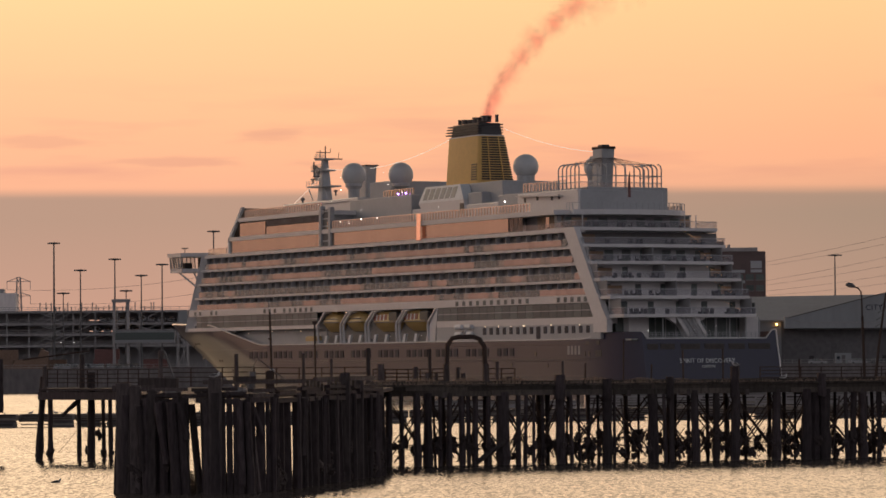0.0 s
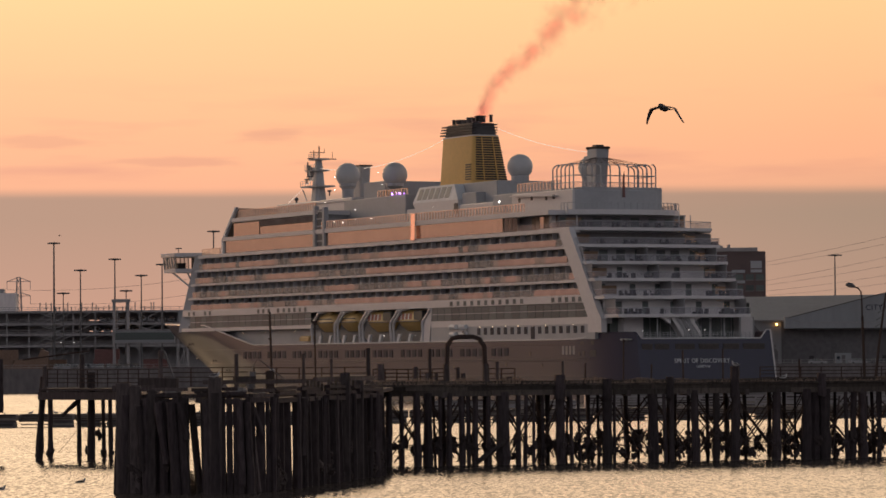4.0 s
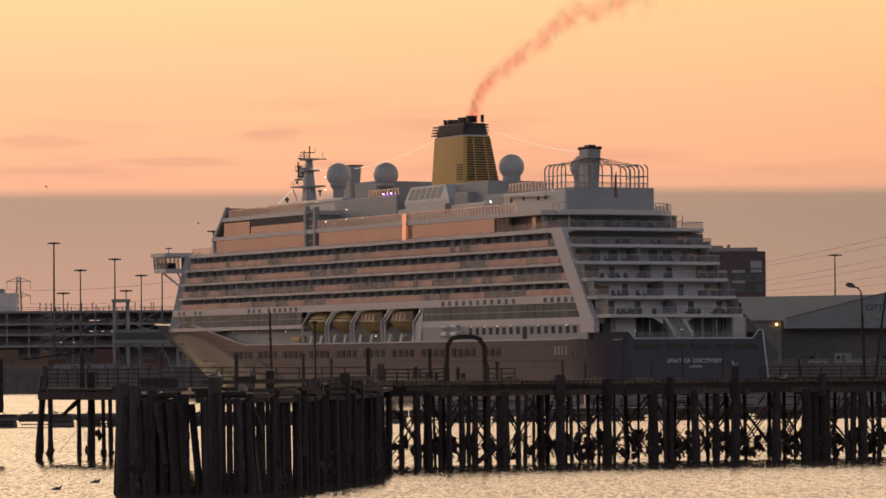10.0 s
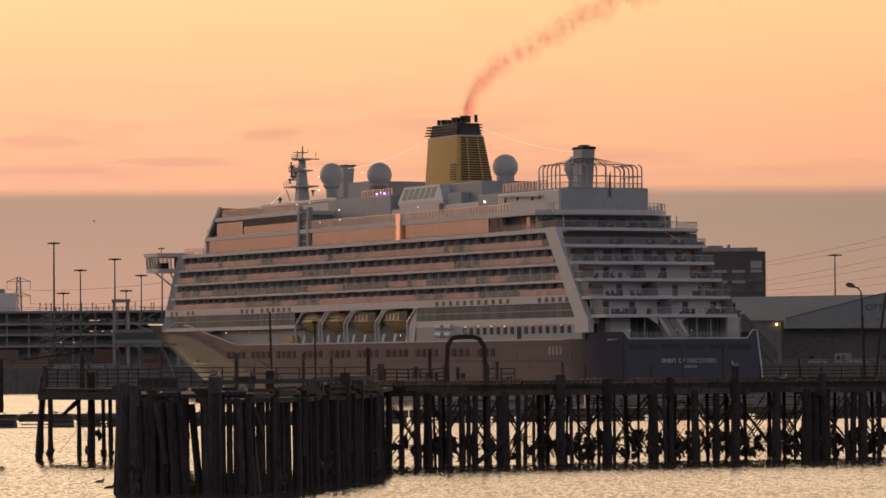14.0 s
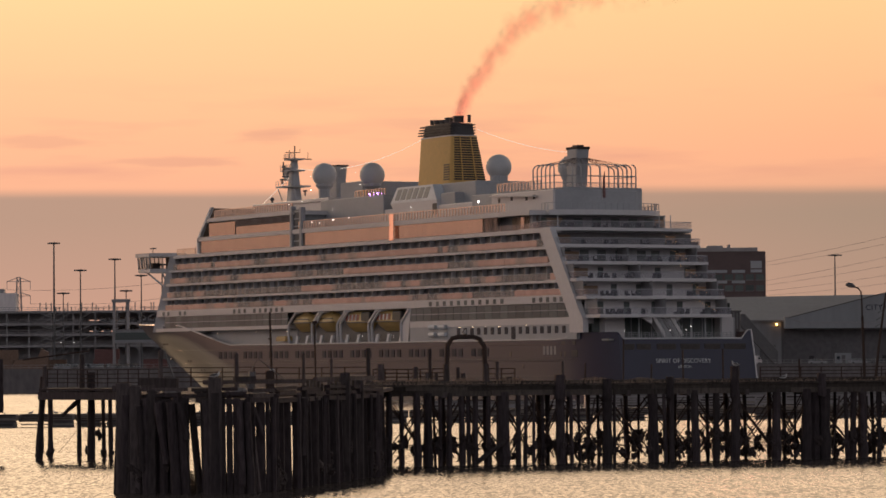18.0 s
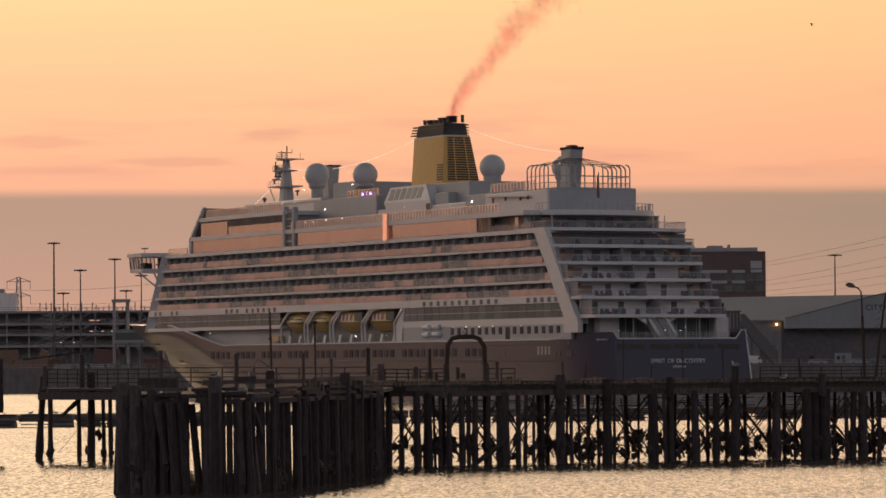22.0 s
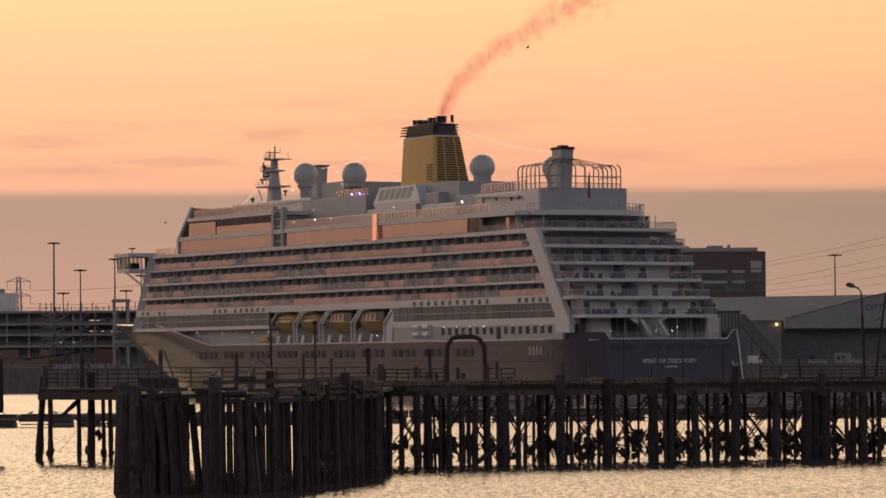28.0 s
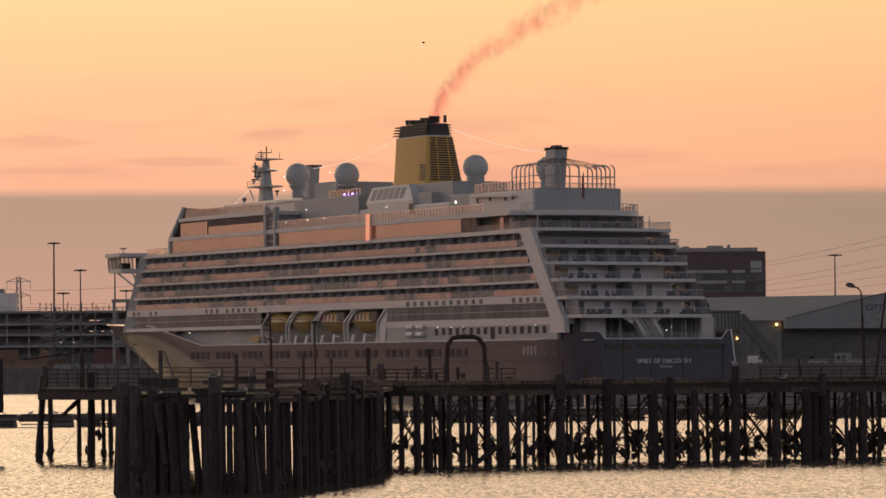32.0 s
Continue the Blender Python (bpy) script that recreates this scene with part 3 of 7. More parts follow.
for z in DECKS[:-1]:
    top_z = DECKS[DECKS.index(z) + 1] - 0.35
    base = z + 0.2 if z > 19 else z
    s0, s1 = S_AFT[DECKS[DECKS.index(z) + 1]] + 1.2, S_FORE[z] - 2.2
    n = int((s1 - s0) / 3.9)
    step = (s1 - s0) / n
    for i in range(n):
        s = s0 + (i + 0.5) * step
        for half in (-1, 1):
            x = s + half * step / 4
            # mirror, half or clear glass by noise, to paint patchy reflections
            sheen_loss = 0.75 * noise.noise(Vector((x * 0.05, z * 1.3, 0.0))) + 0.75 * noise.noise(Vector((x * 0.17, z * 2.7, 4.0))) + rnd.uniform(-0.12, 0.12) - DECK_SHEEN[z] - (0.08 if s < 50 else 0)
            g = part("balcony_glass", glm2 if sheen_loss > 0.12 else glm3 if sheen_loss > -0.02 else glm, None, ship, at=(x, HB - 0.06, base + 0.52))
            g.rotation_euler = (radians(rnd.uniform(-0.25, 0.25)), 0, radians(rnd.uniform(-0.4, 0.4)))
        part("balcony_divider", dvm, None, ship, at=(s + step / 2, HB - 0.9, (base + top_z) / 2))
        part("cabin_door", drm2 if rnd.random() < 0.92 else drm, None, ship, at=(s, 14.3, base + 1.0))
    hr = Build()
    hr.beam((s0, HB - 0.05, base + 1.12), (s1, HB - 0.05, base + 1.12), 0.07)
    part("balcony_handrail", hr, M["grey"], ship)
    sb = Build()
    sb.box(s0, s1, -HB + 0.02, -HB + 0.1, base, base + 1.05)
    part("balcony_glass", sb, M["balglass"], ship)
# slanted white frame at the after end, and the raked white front of the block
for sg in (1, -1):
    a = Build()
    o = [(5.7, 11.7), (10.4, 11.7), (10.4, 14.4), (20.6, 29.0), (20.6, 29.7), (17.0, 29.7), (7.0, 15.4), (5.7, 14.0)]
    a.wall(o, min(sg * 14.6, sg * 15.66), max(sg * 14.6, sg * 15.66))
    if sg > 0:
        part("slanted_frame", a, M["white"], ship, "broad slanted white frame")
    f = Build()
    f.add([(192.2, sg * 15.6, 13.6), (196.6, sg * 13.0, 13.6), (196.6, sg * 12.0, 13.6), (186.0, sg * 12.0, 13.6), (182.6, sg * 15.6, 29.7), (185.4, sg * 13.0, 29.7), (185.4, sg * 12.0, 29.7), (178.6, sg * 12.0, 29.7)],
          [(3, 2, 1, 0), (4, 5, 6, 7), (0, 1, 5, 4), (1, 2, 6, 5), (2, 3, 7, 6), (3, 0, 4, 7)])
    part("raked_front", f, M["white"], ship, "raked white end of the superstructure")
fr = Build()
fr.add([(194.2, -13.4, 13.6), (194.2, 13.4, 13.6), (182.6, 13.4, 29.7), (182.6, -13.4, 29.7), (188, -13.4, 13.6), (188, 13.4, 13.6), (180, 13.4, 29.7), (180, -13.4, 29.7)],
       [(0, 1, 2, 3), (7, 6, 5, 4), (1, 0, 4, 5), (2, 1, 5, 6), (3, 2, 6, 7), (0, 3, 7, 4)])
part("front_wall", fr, M["white"], ship)

# bridge wings
for sg in (1, -1):
    b = Build()
    b.slab([(183, sg * 12), (193.5, sg * 12), (193.5, sg * 18.3), (187.0, sg * 18.3)], 26.2, 27.0)
    wing = part("bridge_wing", b, M["white"], ship, "white bridge wing over the side")
    b = Build()
    b.slab([(182, sg * 12), (194.2, sg * 12), (194.2, sg * 18.7), (186.5, sg * 18.7)], 29.5, 30.3)
    part("wing_roof", b, M["white"], wing)
    for k in range(7):
        y = 18.2 - k * 0.95
        p = Build()
        p.beam((193.6, sg * y, 27), (194.0, sg * y, 29.5), 0.16)
        part("window_post", p, M["grey"], wing)
    for k in range(5):
        x = 187.2 + k * 1.5
        p = Build()
        p.beam((x, sg * 18.1, 27), (x, sg * 18.5, 29.5), 0.16)
        part("window_post", p, M["grey"], wing)
    for o in ([(193.55, 18.2), (193.55, 12.4)], [(187.1, 18.12), (193.4, 18.12)]):
        g = Build()
        (xa, yu), (xb, yv) = o
        dx, dy = (0.4, 0.0) if xa == xb else (0.0, 0.4)
        g.add([(xa, sg * yu, 27.0), (xb, sg * yv, 27.0), (xb + dx, sg * (yv + dy), 29.5), (xa + dx, sg * (yu + dy), 29.5)], [(0, 1, 2, 3)])
        part("wing_glass", g, M["balclear"], wing, "greenish bridge wing glazing")
    c = Build()
    c.cbox(189.2, 191.6, min(sg * 15, sg * 16.8), max(sg * 15, sg * 16.8), 27.0, 28.3, 0.1)
    part("console", c, M["black"], wing, "dark control console")
    br = Build()
    br.beam((186.2, sg * 15.4, 23.2), (190.0, sg * 17.8, 26.3), 0.3)
    br.beam((185.6, sg * 15.4, 24.6), (185.2, sg * 16.4, 26.3), 0.25)
    part("brace", br, M["white"], wing)
wh = Build()
wh.box(180, 193.5, -12, 12, 26.4, 29.5)
part("wheelhouse", wh, M["darkglass"], ship, "dark glazed wheelhouse")
aer = Build()
aer.tube([(188, 17.2, 30.3), (188, 17.2, 31.2)], 0.08)
aer.box(186.9, 189.1, 16.9, 17.5, 31.2, 31.45)
part("radar_scanner", aer, M["darksteel"], ship)

# sun deck over the cabins
rf = Build()
rf.box(22, 181, -15.4, 15.4, 29.2, 29.55)
part("sun_deck", rf, M["deck"], ship)
# tinted screen along the deck edge, panel by panel
pan = Build()
pan.box(-0.95, 0.95, -0.04, 0.04, -1.25, 1.25)
pnm2 = pan.mesh("screen_panel", M["screen"])
s = 43.4
while s < 167.6:
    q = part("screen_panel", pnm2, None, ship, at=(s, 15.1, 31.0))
    q.rotation_euler = (0, 0, radians(rnd.uniform(-0.12, 0.12)))
    s += 1.96
# one tall pane stands ajar, the bright sky's rose put into its tint
tp = Build()
tp.box(-0.85, 0.85, -0.03, 0.03, -2.45, 2.45)
q = part("ajar_pane", tp, M["pinkpane"], ship, "tall glass pane standing ajar, tinted rose for the sky's reflection", at=(77.5, 15.72, 31.9))
q.rotation_euler = (radians(1.2), 0, 0)
# slatted and curtained after end of the screen
for k in range(3):
    b = Build()
    b.box(37.3 + k * 1.7, 38.8 + k * 1.7, 14.9, 15.0, 29.6, 32.2)
    part("slatted_panel", b, M["screen"], ship)
    for j in range(3):
        b = Build()
        b.box(37.5 + k * 1.7 + j * 0.5, 37.6 + k * 1.7 + j * 0.5, 15.0, 15.08, 29.6, 32.2)
        part("slat", b, M["darksteel"], ship)
b = Build()
b.box(24.5, 43, 13.2, 13.4, 29.6, 32.3)
part("bar_wall", b, M["curtain"], ship)
for k in range(6):
    b = Build()
    b.box(25.2 + k * 1.55, 26.5 + k * 1.55, 13.45, 13.6, 29.7, 32.0)
    part("curtain", b, M["awn" if k % 3 else "screen"], ship, "tan curtain")
b = Build()
b.box(22, 43, 15.0, 15.05, 29.6, 30.7)
part("glass_front", b, M["railglass"], ship)
ws = Build()
ws.box(39, 168, -15.15, -15.05, 29.55, 32.2)
part("screen_panel", ws, M["screen"], ship)
gl = Build()
gl.box(39, 170, 9.5, 14.6, 29.55, 32.1)
gl.box(39, 170, -14.6, -9.5, 29.55, 32.1)
part("deck_house", gl, M["white"], ship)
strip("upper_slab", 24.5, 168.3, 32.2, 33.0, 9.0, 15.5, M["white"], "white edge of the upper deck")
rf2 = Build()
rf2.box(30, 167.5, -15.0, 15.0, 32.3, 32.6)
part("upper_deck", rf2, M["deck"], ship)
# forward lounge block
fl = Build()
fl.box(122, 160.5, -14.6, 14.6, 32.6, 36.0)
part("lounge_block", fl, M["grey"], ship)
for s0, s1, z0, z1, m in [(150, 163.2, 33.0, 35.7, "screen"), (123.5, 149.5, 33.0, 34.6, "screen"), (123.5, 149.5, 34.7, 35.9, "darkglass")]:
    k = int((s1 - s0) / 2.0)
    w = (s1 - s0) / k
    for i in range(k):
        b = Build()
        b.box(s0 + i * w + 0.03, s0 + (i + 1) * w - 0.03, 15.0, 15.1, z0, z1)
        part("lounge_pane", b, M[m], ship)
strip("lounge_roof", 121, 163.6, 36.0, 36.8, 2.0, 15.4, M["white"], "white roof edge of the forward lounge")
for sg in (1, -1):
    f = Build()
    f.wall([(167.9, 29.6), (168.7, 29.6), (168.7, 32.5), (161.7, 39.0), (160.9, 39.0), (167.9, 32.3)], min(sg * 14.9, sg * 15.5), max(sg * 14.9, sg * 15.5))
    # the sunset on the post is put into a whiter paint
    part("raked_post", f, M["letter"], ship, "raked post of the front screen, whitened for the sunset on it")
    f = Build()
    f.cbox(117.3, 118.3, min(sg * 14.6, sg * 15.6), max(sg * 14.6, sg * 15.6), 29.6, 37.3, 0.1)
    part("side_pillar", f, M["grey"], ship, "grey pillar at the ship's side")
    f = Build()
    f.cbox(121.6, 122.7, min(sg * 14.6, sg * 15.6), max(sg * 14.6, sg * 15.6), 29.6, 37.6, 0.1)
    part("side_pillar", f, M["grey"], ship, "grey pillar at the ship's side")
    f = Build()
    f.box(118.3, 121.6, min(sg * 14.7, sg * 15.2), max(sg * 14.7, sg * 15.2), 29.6, 36.9)
    part("pillar_panel", f, M["darksteel"], ship)
    f = Build()
    for k in range(5):
        f.box(118.3, 121.6, min(sg * 15.2, sg * 15.4), max(sg * 15.2, sg * 15.4), 30.6 + k * 1.45, 30.85 + k * 1.45)
    part("pillar_rung", f, M["grey"], ship)
fs = Build()
fs.add([(168.4, -15, 32.4), (168.4, 15, 32.4), (161.4, 15, 38.8), (161.4, -15, 38.8), (168.2, -15, 32.4), (168.2, 15, 32.4), (161.2, 15, 38.8), (161.2, -15, 38.8)],
       [(0, 1, 2, 3), (7, 6, 5, 4), (1, 0, 4, 5), (2, 1, 5, 6), (3, 2, 6, 7), (0, 3, 7, 4)])
part("front_screen", fs, M["screen"], ship)


def railing(name, s0, s1, y, z, h=1.4, step=1.15, glassy=True, parent=None):
    b = Build()
    b.beam((s0, y, z + h), (s1, y, z + h), 0.12)
    n = max(2, int((s1 - s0) / step))
    for i in range(n + 1):
        x = s0 + (s1 - s0) * i / n
        b.beam((x, y, z), (x, y, z + h), 0.24)
    r = part(name, b, M["steelrail"], parent or ship)
    if glassy:
        g = Build()
        g.box(s0, s1, y - 0.03, y + 0.03, z + 0.12, z + h - 0.1)
        part("glass", g, M["railglass"], r)
    return r



for sg in (1, -1):
    railing("deck_railing", 34, 119, sg * 15.2, 33.0, 1.45)
    railing("deck_railing", 122.8, 160.6, sg * 14.9, 36.8, 1.5)
    railing("deck_railing", 169.5, 180, sg * 15.0, 29.7, 1.2, glassy=False)

# ---------- upper works ----------
def house(name, s0, s1, y0, y1, z0, z1, m="grey", label="", c=0.15):
    b = Build()
    b.cbox(s0, s1, y0, y1, z0, z1, c)
    return part(name, b, M[m], ship, label)


def tapered(bottom, top, z0, z1, r=0.25, n=5):
    """Rounded tapering casing: (s0, s1, half width) at the foot and at the top."""
    b = Build()
    rows = []
    for k in range(9):
        f = k / 8
        s0, s1, w = [a + (c - a) * f for a, c in zip(bottom, top)]
        rr = min(w, (s1 - s0) / 2) * r * 2
        ring = []
        for cx, cy, a0 in ((s1 - rr, w - rr, 0), (s0 + rr, w - rr, 90), (s0 + rr, -w + rr, 180), (s1 - rr, -w + rr, 270)):
            for i in range(n):
                a = radians(a0 + 90 * i / (n - 1))
                ring.append((cx + rr * math.cos(a), cy + rr * math.sin(a), z0 + (z1 - z0) * f))
        ring.append(ring[0])
        rows.append(ring)
    b.grid(rows)
    b.add(rows[-1][:-1], [tuple(range(len(rows[-1]) - 1))])
    return b


house("mast_house", 124, 158, -7, 7, 32.6, 38.9, "white", "white deckhouse under the mast")
house("house_roof", 122, 158.5, -7.4, 7.4, 38.9, 39.5, "white", "white deckhouse roof")
house("fan_house", 109.5, 119.5, -6.5, 6.0, 34, 42.2, "grey", "pale grey fan house")
house("dome_house", 96, 124, -8, 8.2, 32.6, 38.9, "grey", "pale grey deckhouse")
railing("house_railing", 96, 109, 7.8, 38.9, 1.2, glassy=False)
house("long_house", 60, 96, -8.2, 8.0, 32.6, 36.0, "white", "white deckhouse round the funnel")
house("funnel_base", 63, 95, -6.0, 5.6, 36.0, 40.1, "grey", "pale grey funnel casing")
# lounge with six raked windows beside the funnel
def leaning(o, off=0.0, thick=0.12):
    """A plate over (x, z) points on the lounge's inward-leaning side."""
    b = Build()
    n = len(o)
    y = [8.2 - max(0.0, z - 37.0) * 0.25 + off for _, z in o]
    b.add([(x, q, z) for (x, z), q in zip(o, y)] + [(x, q - thick, z) for (x, z), q in zip(o, y)],
          [tuple(range(n)), tuple(range(2 * n - 1, n - 1, -1))] + [((i + 1) % n, i, n + i, n + (i + 1) % n) for i in range(n)])
    return b


lounge = part("window_lounge", leaning([(73.8, 37.0), (92.9, 37.0), (91.5, 40.0), (76.8, 40.0)], 0.0, 2.0), M["letter"], ship, "white lounge with a row of raked windows")
b = Build()
b.wall([(73.2, 35.0), (91.0, 35.0), (92.9, 36.98), (73.8, 36.98)], 5.8, 8.2)
part("lounge_base", b, M["white"], lounge)
for i in range(6):
    s = 77.6 + i * 2.35
    part("raked_window", leaning([(s + 0.25, 37.5), (s + 2.0, 37.5), (s + 1.45, 39.6), (s - 0.3, 39.6)], 0.05, 0.05), M["loungeglass"], lounge)
house("side_house", 67.7, 73.5, 4, 7.5, 34.5, 38.2, "grey")
house("door_recess", 73.6, 75.4, 7.6, 8.3, 34.4, 36.4, "black")
# side house abaft the funnel
house("after_house", 26.0, 49.0, 2, 9.9, 32.6, 36.8, "white", "white deckhouse abaft the funnel")
house("after_house", 26, 60, -8, 8.0, 32.6, 37.2, "grey", "pale grey deckhouse abaft the funnel")
for s, z in [(45.5, 35.2), (40.8, 35.4), (35.3, 35.2), (32.6, 35.3)]:
    house("porthole", s, s + 0.8, 9.85, 9.96, z, z + 0.8, "black", c=0.02)
railing("house_railing", 34, 50, 8.0, 37.2, 1.5)
aw = Build()
aw.wall([(31.5, 35.7), (47.5, 36.3), (47.5, 36.45), (31.5, 35.9)], 9.9, 11.1)
part("awning", aw, M["white"], ship, "narrow white awning")

# funnel
fn = tapered((76.2, 90.4, 3.95), (78.0, 91.2, 2.75), 40.1, 49.3, 0.13, 7)
funnel = part("funnel", fn, M["yellow"], ship, "mustard yellow funnel with dark louvres", smooth=True)
for i in range(18):
    z = 40.9 + i * 0.46
    f = (z - 40.1) / 9.2
    s = 76.2 + 1.8 * f
    w = 3.95 - 1.2 * f
    lo = Build()
    lo.box(s - 0.10, s + 0.25, -w * 0.90, w * 0.80, z, z + 0.26)
    part("louvre", lo, M["louvre"], funnel)
    if i < 7:
        lo = Build()
        lo.box(s + 0.7, s + 2.9, w - 0.25, w + 0.06, z, z + 0.24)
        part("louvre", lo, M["louvre"], funnel)
rib = Build()
for y in (-1.1, 1.1):
    rib.beam((76.05, y * 1.3, 40.2), (77.85, y, 49.2), 0.22)
part("louvre_rib", rib, M["yellow"], funnel)
rm = tapered((77.95, 91.25, 2.8), (77.95, 91.25, 2.8), 49.2, 49.42, 0.13, 7)
part("funnel_rim", rm, M["white"], funnel, "thin pale rim of the funnel")
capm = tapered((78.2, 90.9, 2.6), (78.7, 90.2, 2.4), 49.3, 51.7, 0.2, 6)
part("funnel_cap", capm, M["black"], funnel, "black funnel top")
for i in range(4):
    z = 49.75 + i * 0.52
    o = 0.55 - i * 0.1
    r = Build()
    ring = [(78.4, -2.5), (91.0 + o, -2.5), (91.0 + o, 2.5 + o), (78.4, 2.6 + o * 0.5)]
    r.slab(ring, z, z + 0.22)
    part("cap_fin", r, M["black"], funnel, "black fin of the funnel top")
for s, y, r, h in [(88.8, 1.3, 0.40, 52.8), (86.9, 0.9, 0.95, 52.7), (85.0, 0.6, 0.95, 52.6), (83.2, 0.4, 1.0, 52.95), (81.6, 0.3, 0.95, 52.8), (80.1, 0.2, 1.0, 53.1), (79.2, -1.6, 0.32, 53.3)]:
    p = Build()
    p.lathe([(r, 0), (r, h - 51.9 - 0.2), (r * 1.1, h - 51.9 - 0.2), (r * 1.1, h - 51.9)], (s, y, 51.9), 12)
    part("exhaust_pipe", p, M["black"], funnel, "sooty exhaust pipe")


def radome(s, y, z, r, zf, ped=0.55):
    b = Build()
    b.lathe([(0.05 + r * math.sin(radians(a)), -r * math.cos(radians(a))) for a in range(20, 180, 10)] + [(0.02, r)], (s, y, z), 24)
    d = part("radome", b, M["dome"], ship, "grey-white spherical radome", smooth=True)
    p = Build()
    p.lathe([(r * ped, zf - z), (r * ped, -r * 1.2), (r * 0.72, -r * 0.95), (r * 0.72, -r * 0.7)], (s, y, z), 16)
    part("pedestal", p, M["grey"], d)


radome(126.8, 6, 44.15, 2.38, 38.9, 0.5)
radome(105.2, 6, 43.15, 2.38, 38.9, 0.3)
radome(64.5, 0, 42.75, 2.3, 37.0, 0.72)
radome(43.6, -3, 41.6, 1.9, 36.6, 0.55)
# raked exhaust casings
cs = tapered((131.8, 134.8, 1.0), (131.0, 135.2, 1.2), 39.0, 46.2, 0.2, 3)
part("vent_casing", cs, M["grey"], ship, "raked grey vent casing")
house("casing_top", 130.8, 135.6, -1.35, 1.35, 46.2, 46.5, "black", c=0.05)
cs = tapered((33.6, 37.0, 1.15), (32.9, 36.6, 1.3), 36.6, 44.3, 0.12, 3)
part("after_casing", cs, M["grey"], ship, "pale grey after mast casing")
house("casing_top", 32.7, 36.8, -1.35, 1.35, 44.3, 44.75, "rust", c=0.1)
house("casing_vent", 33.9, 35.6, -0.7, 0.7, 44.75, 45.1, "black", c=0.05)
house("casing_step", 36.4, 37.8, 0, 1.2, 41.6, 43.2, "grey", c=0.1)

# radar mast
mast = part("radar_mast", tapered((152.3, 155.7, 1.40), (153.3, 154.5, 0.55), 39.0, 48.9, 0.25, 4), M["grey"], ship, "grey radar mast with yards and platforms")
for z, s0, s1, w in [(43.0, 150.6, 158.2, 2.2), (46.3, 152, 157.2, 1.6), (48.6, 151.5, 156.0, 1.3)]:
    b = Build()
    b.box(s0, s1, -w, w, z, z + 0.3)
    b2 = part("mast_platform", b, M["grey"], mast)
    r = Build()
    for i in range(7):
        x = s0 + (s1 - s0) * i / 6
        r.beam((x, w, z + 0.3), (x, w, z + 1.3), 0.07)
    for q in (0.8, 1.3):
        r.beam((s0, w, z + q), (s1, w, z + q), 0.06)
    part("guard_rail", r, M["grey"], b2)
yd = Build()
yd.beam((154, -4.0, 48.9), (154, 2.4, 48.9), 0.2)
yd.beam((154, -1.3, 50.2), (154, 1.9, 50.2), 0.16)
yd.beam((153.6, 0, 48.8), (153.6, 0, 51.5), 0.2)
yd.beam((153.6, 1.2, 49.0), (153.6, 1.2, 50.6), 0.12)
yd.beam((153.6, -3.0, 49.0), (153.6, -3.0, 50.3), 0.08)
yd.beam((153.6, -1.2, 50.2), (153.6, -1.2, 51.0), 0.08)
yd.beam((154, 1.2, 45.2), (154, 2.6, 45.2), 0.3)
yd.beam((154, 2.4, 45.0), (154, 2.4, 48.2), 0.22)
part("yard", yd, M["darksteel"], mast, "dark mast yards")
for s, y, z, w in [(156.2, 1.2, 47.2, 0.8), (151.2, -1.2, 42.0, 0.7), (157.2, 1.2, 44.6, 0.8)]:
    b = Build()
    b.cbox(s - w, s + w, y - 0.2, y + 0.2, z, z + 0.35, 0.08)
    b.beam((s, y, z - 0.8), (s, y, z), 0.25)
    part("radar_scanner", b, M["darksteel"], mast)
b = Build()
b.cbox(156.0, 157.6, -0.7, 0.7, 44.6, 47.2, 0.15)
part("radar_housing", b, M["grey"], mast)
for p0, p1 in (((152.2, 1.0, 43.2), (150.4, 1.0, 40.6)), ((156.6, 1.5, 40.4), (158.6, 1.5, 42.8))):
    part("mast_stay", Build().beam(p0, p1, 0.16), M["grey"], mast)
sd = Build()
sd.lathe([(0.1, -0.4), (0.45, -0.15), (0.45, 0.15), (0.15, 0.4)], (150.6, 6.5, 40.3), 12)
sd.beam((150.6, 6.5, 39), (150.6, 6.5, 40), 0.3)
part("satellite_dish", sd, M["darksteel"], ship)
hr = Build()
hr.box(157.5, 160.3, -7, 7, 36.8, 38.2)
part("mast_step", hr, M["grey"], ship)

# strings of lights between funnel and masts
def wire(a, b, sag, name="light_string", r=0.042):
    pts = []
    for i in range(15):
        f = i / 14
        p = Vector(a).lerp(Vector(b), f)
        p.z -= sag * 4 * f * (1 - f)
        pts.append(p)
    part(name, Build().tube(pts, r, 5), M["cable"], ship, "bright string of festoon lights")


wire((90.9, 1, 50.0), (153, 0, 46.8), 2.4)
wire((78.2, -2.7, 50.6), (38.0, 0, 44.0), 0.7)
wire((154.4, 0, 46.0), (166.0, 4, 38.0), 0.2)

# ---------- after end: terraces ----------
TERR = [(14.2, 0.2, 14.9), (17.35, 4.0, 15.4), (20.4, 7.4, 15.4), (23.35, 10.6, 15.3), (26.35, 13.8, 15.2), (29.35, 17.0, 15.0)]


def terrace_outline(s, w, s_in, bow=0.9, n=11, cut=2.2):
    out = [(s_in, w)]
    for i in range(n):
        f = -1 + 2 * i / (n - 1)
        out.append((s + bow * abs(f) ** 2.6, -f * (w if f < 0 else w - cut * f)))
    out.append((s_in, -w + cut))
    return out


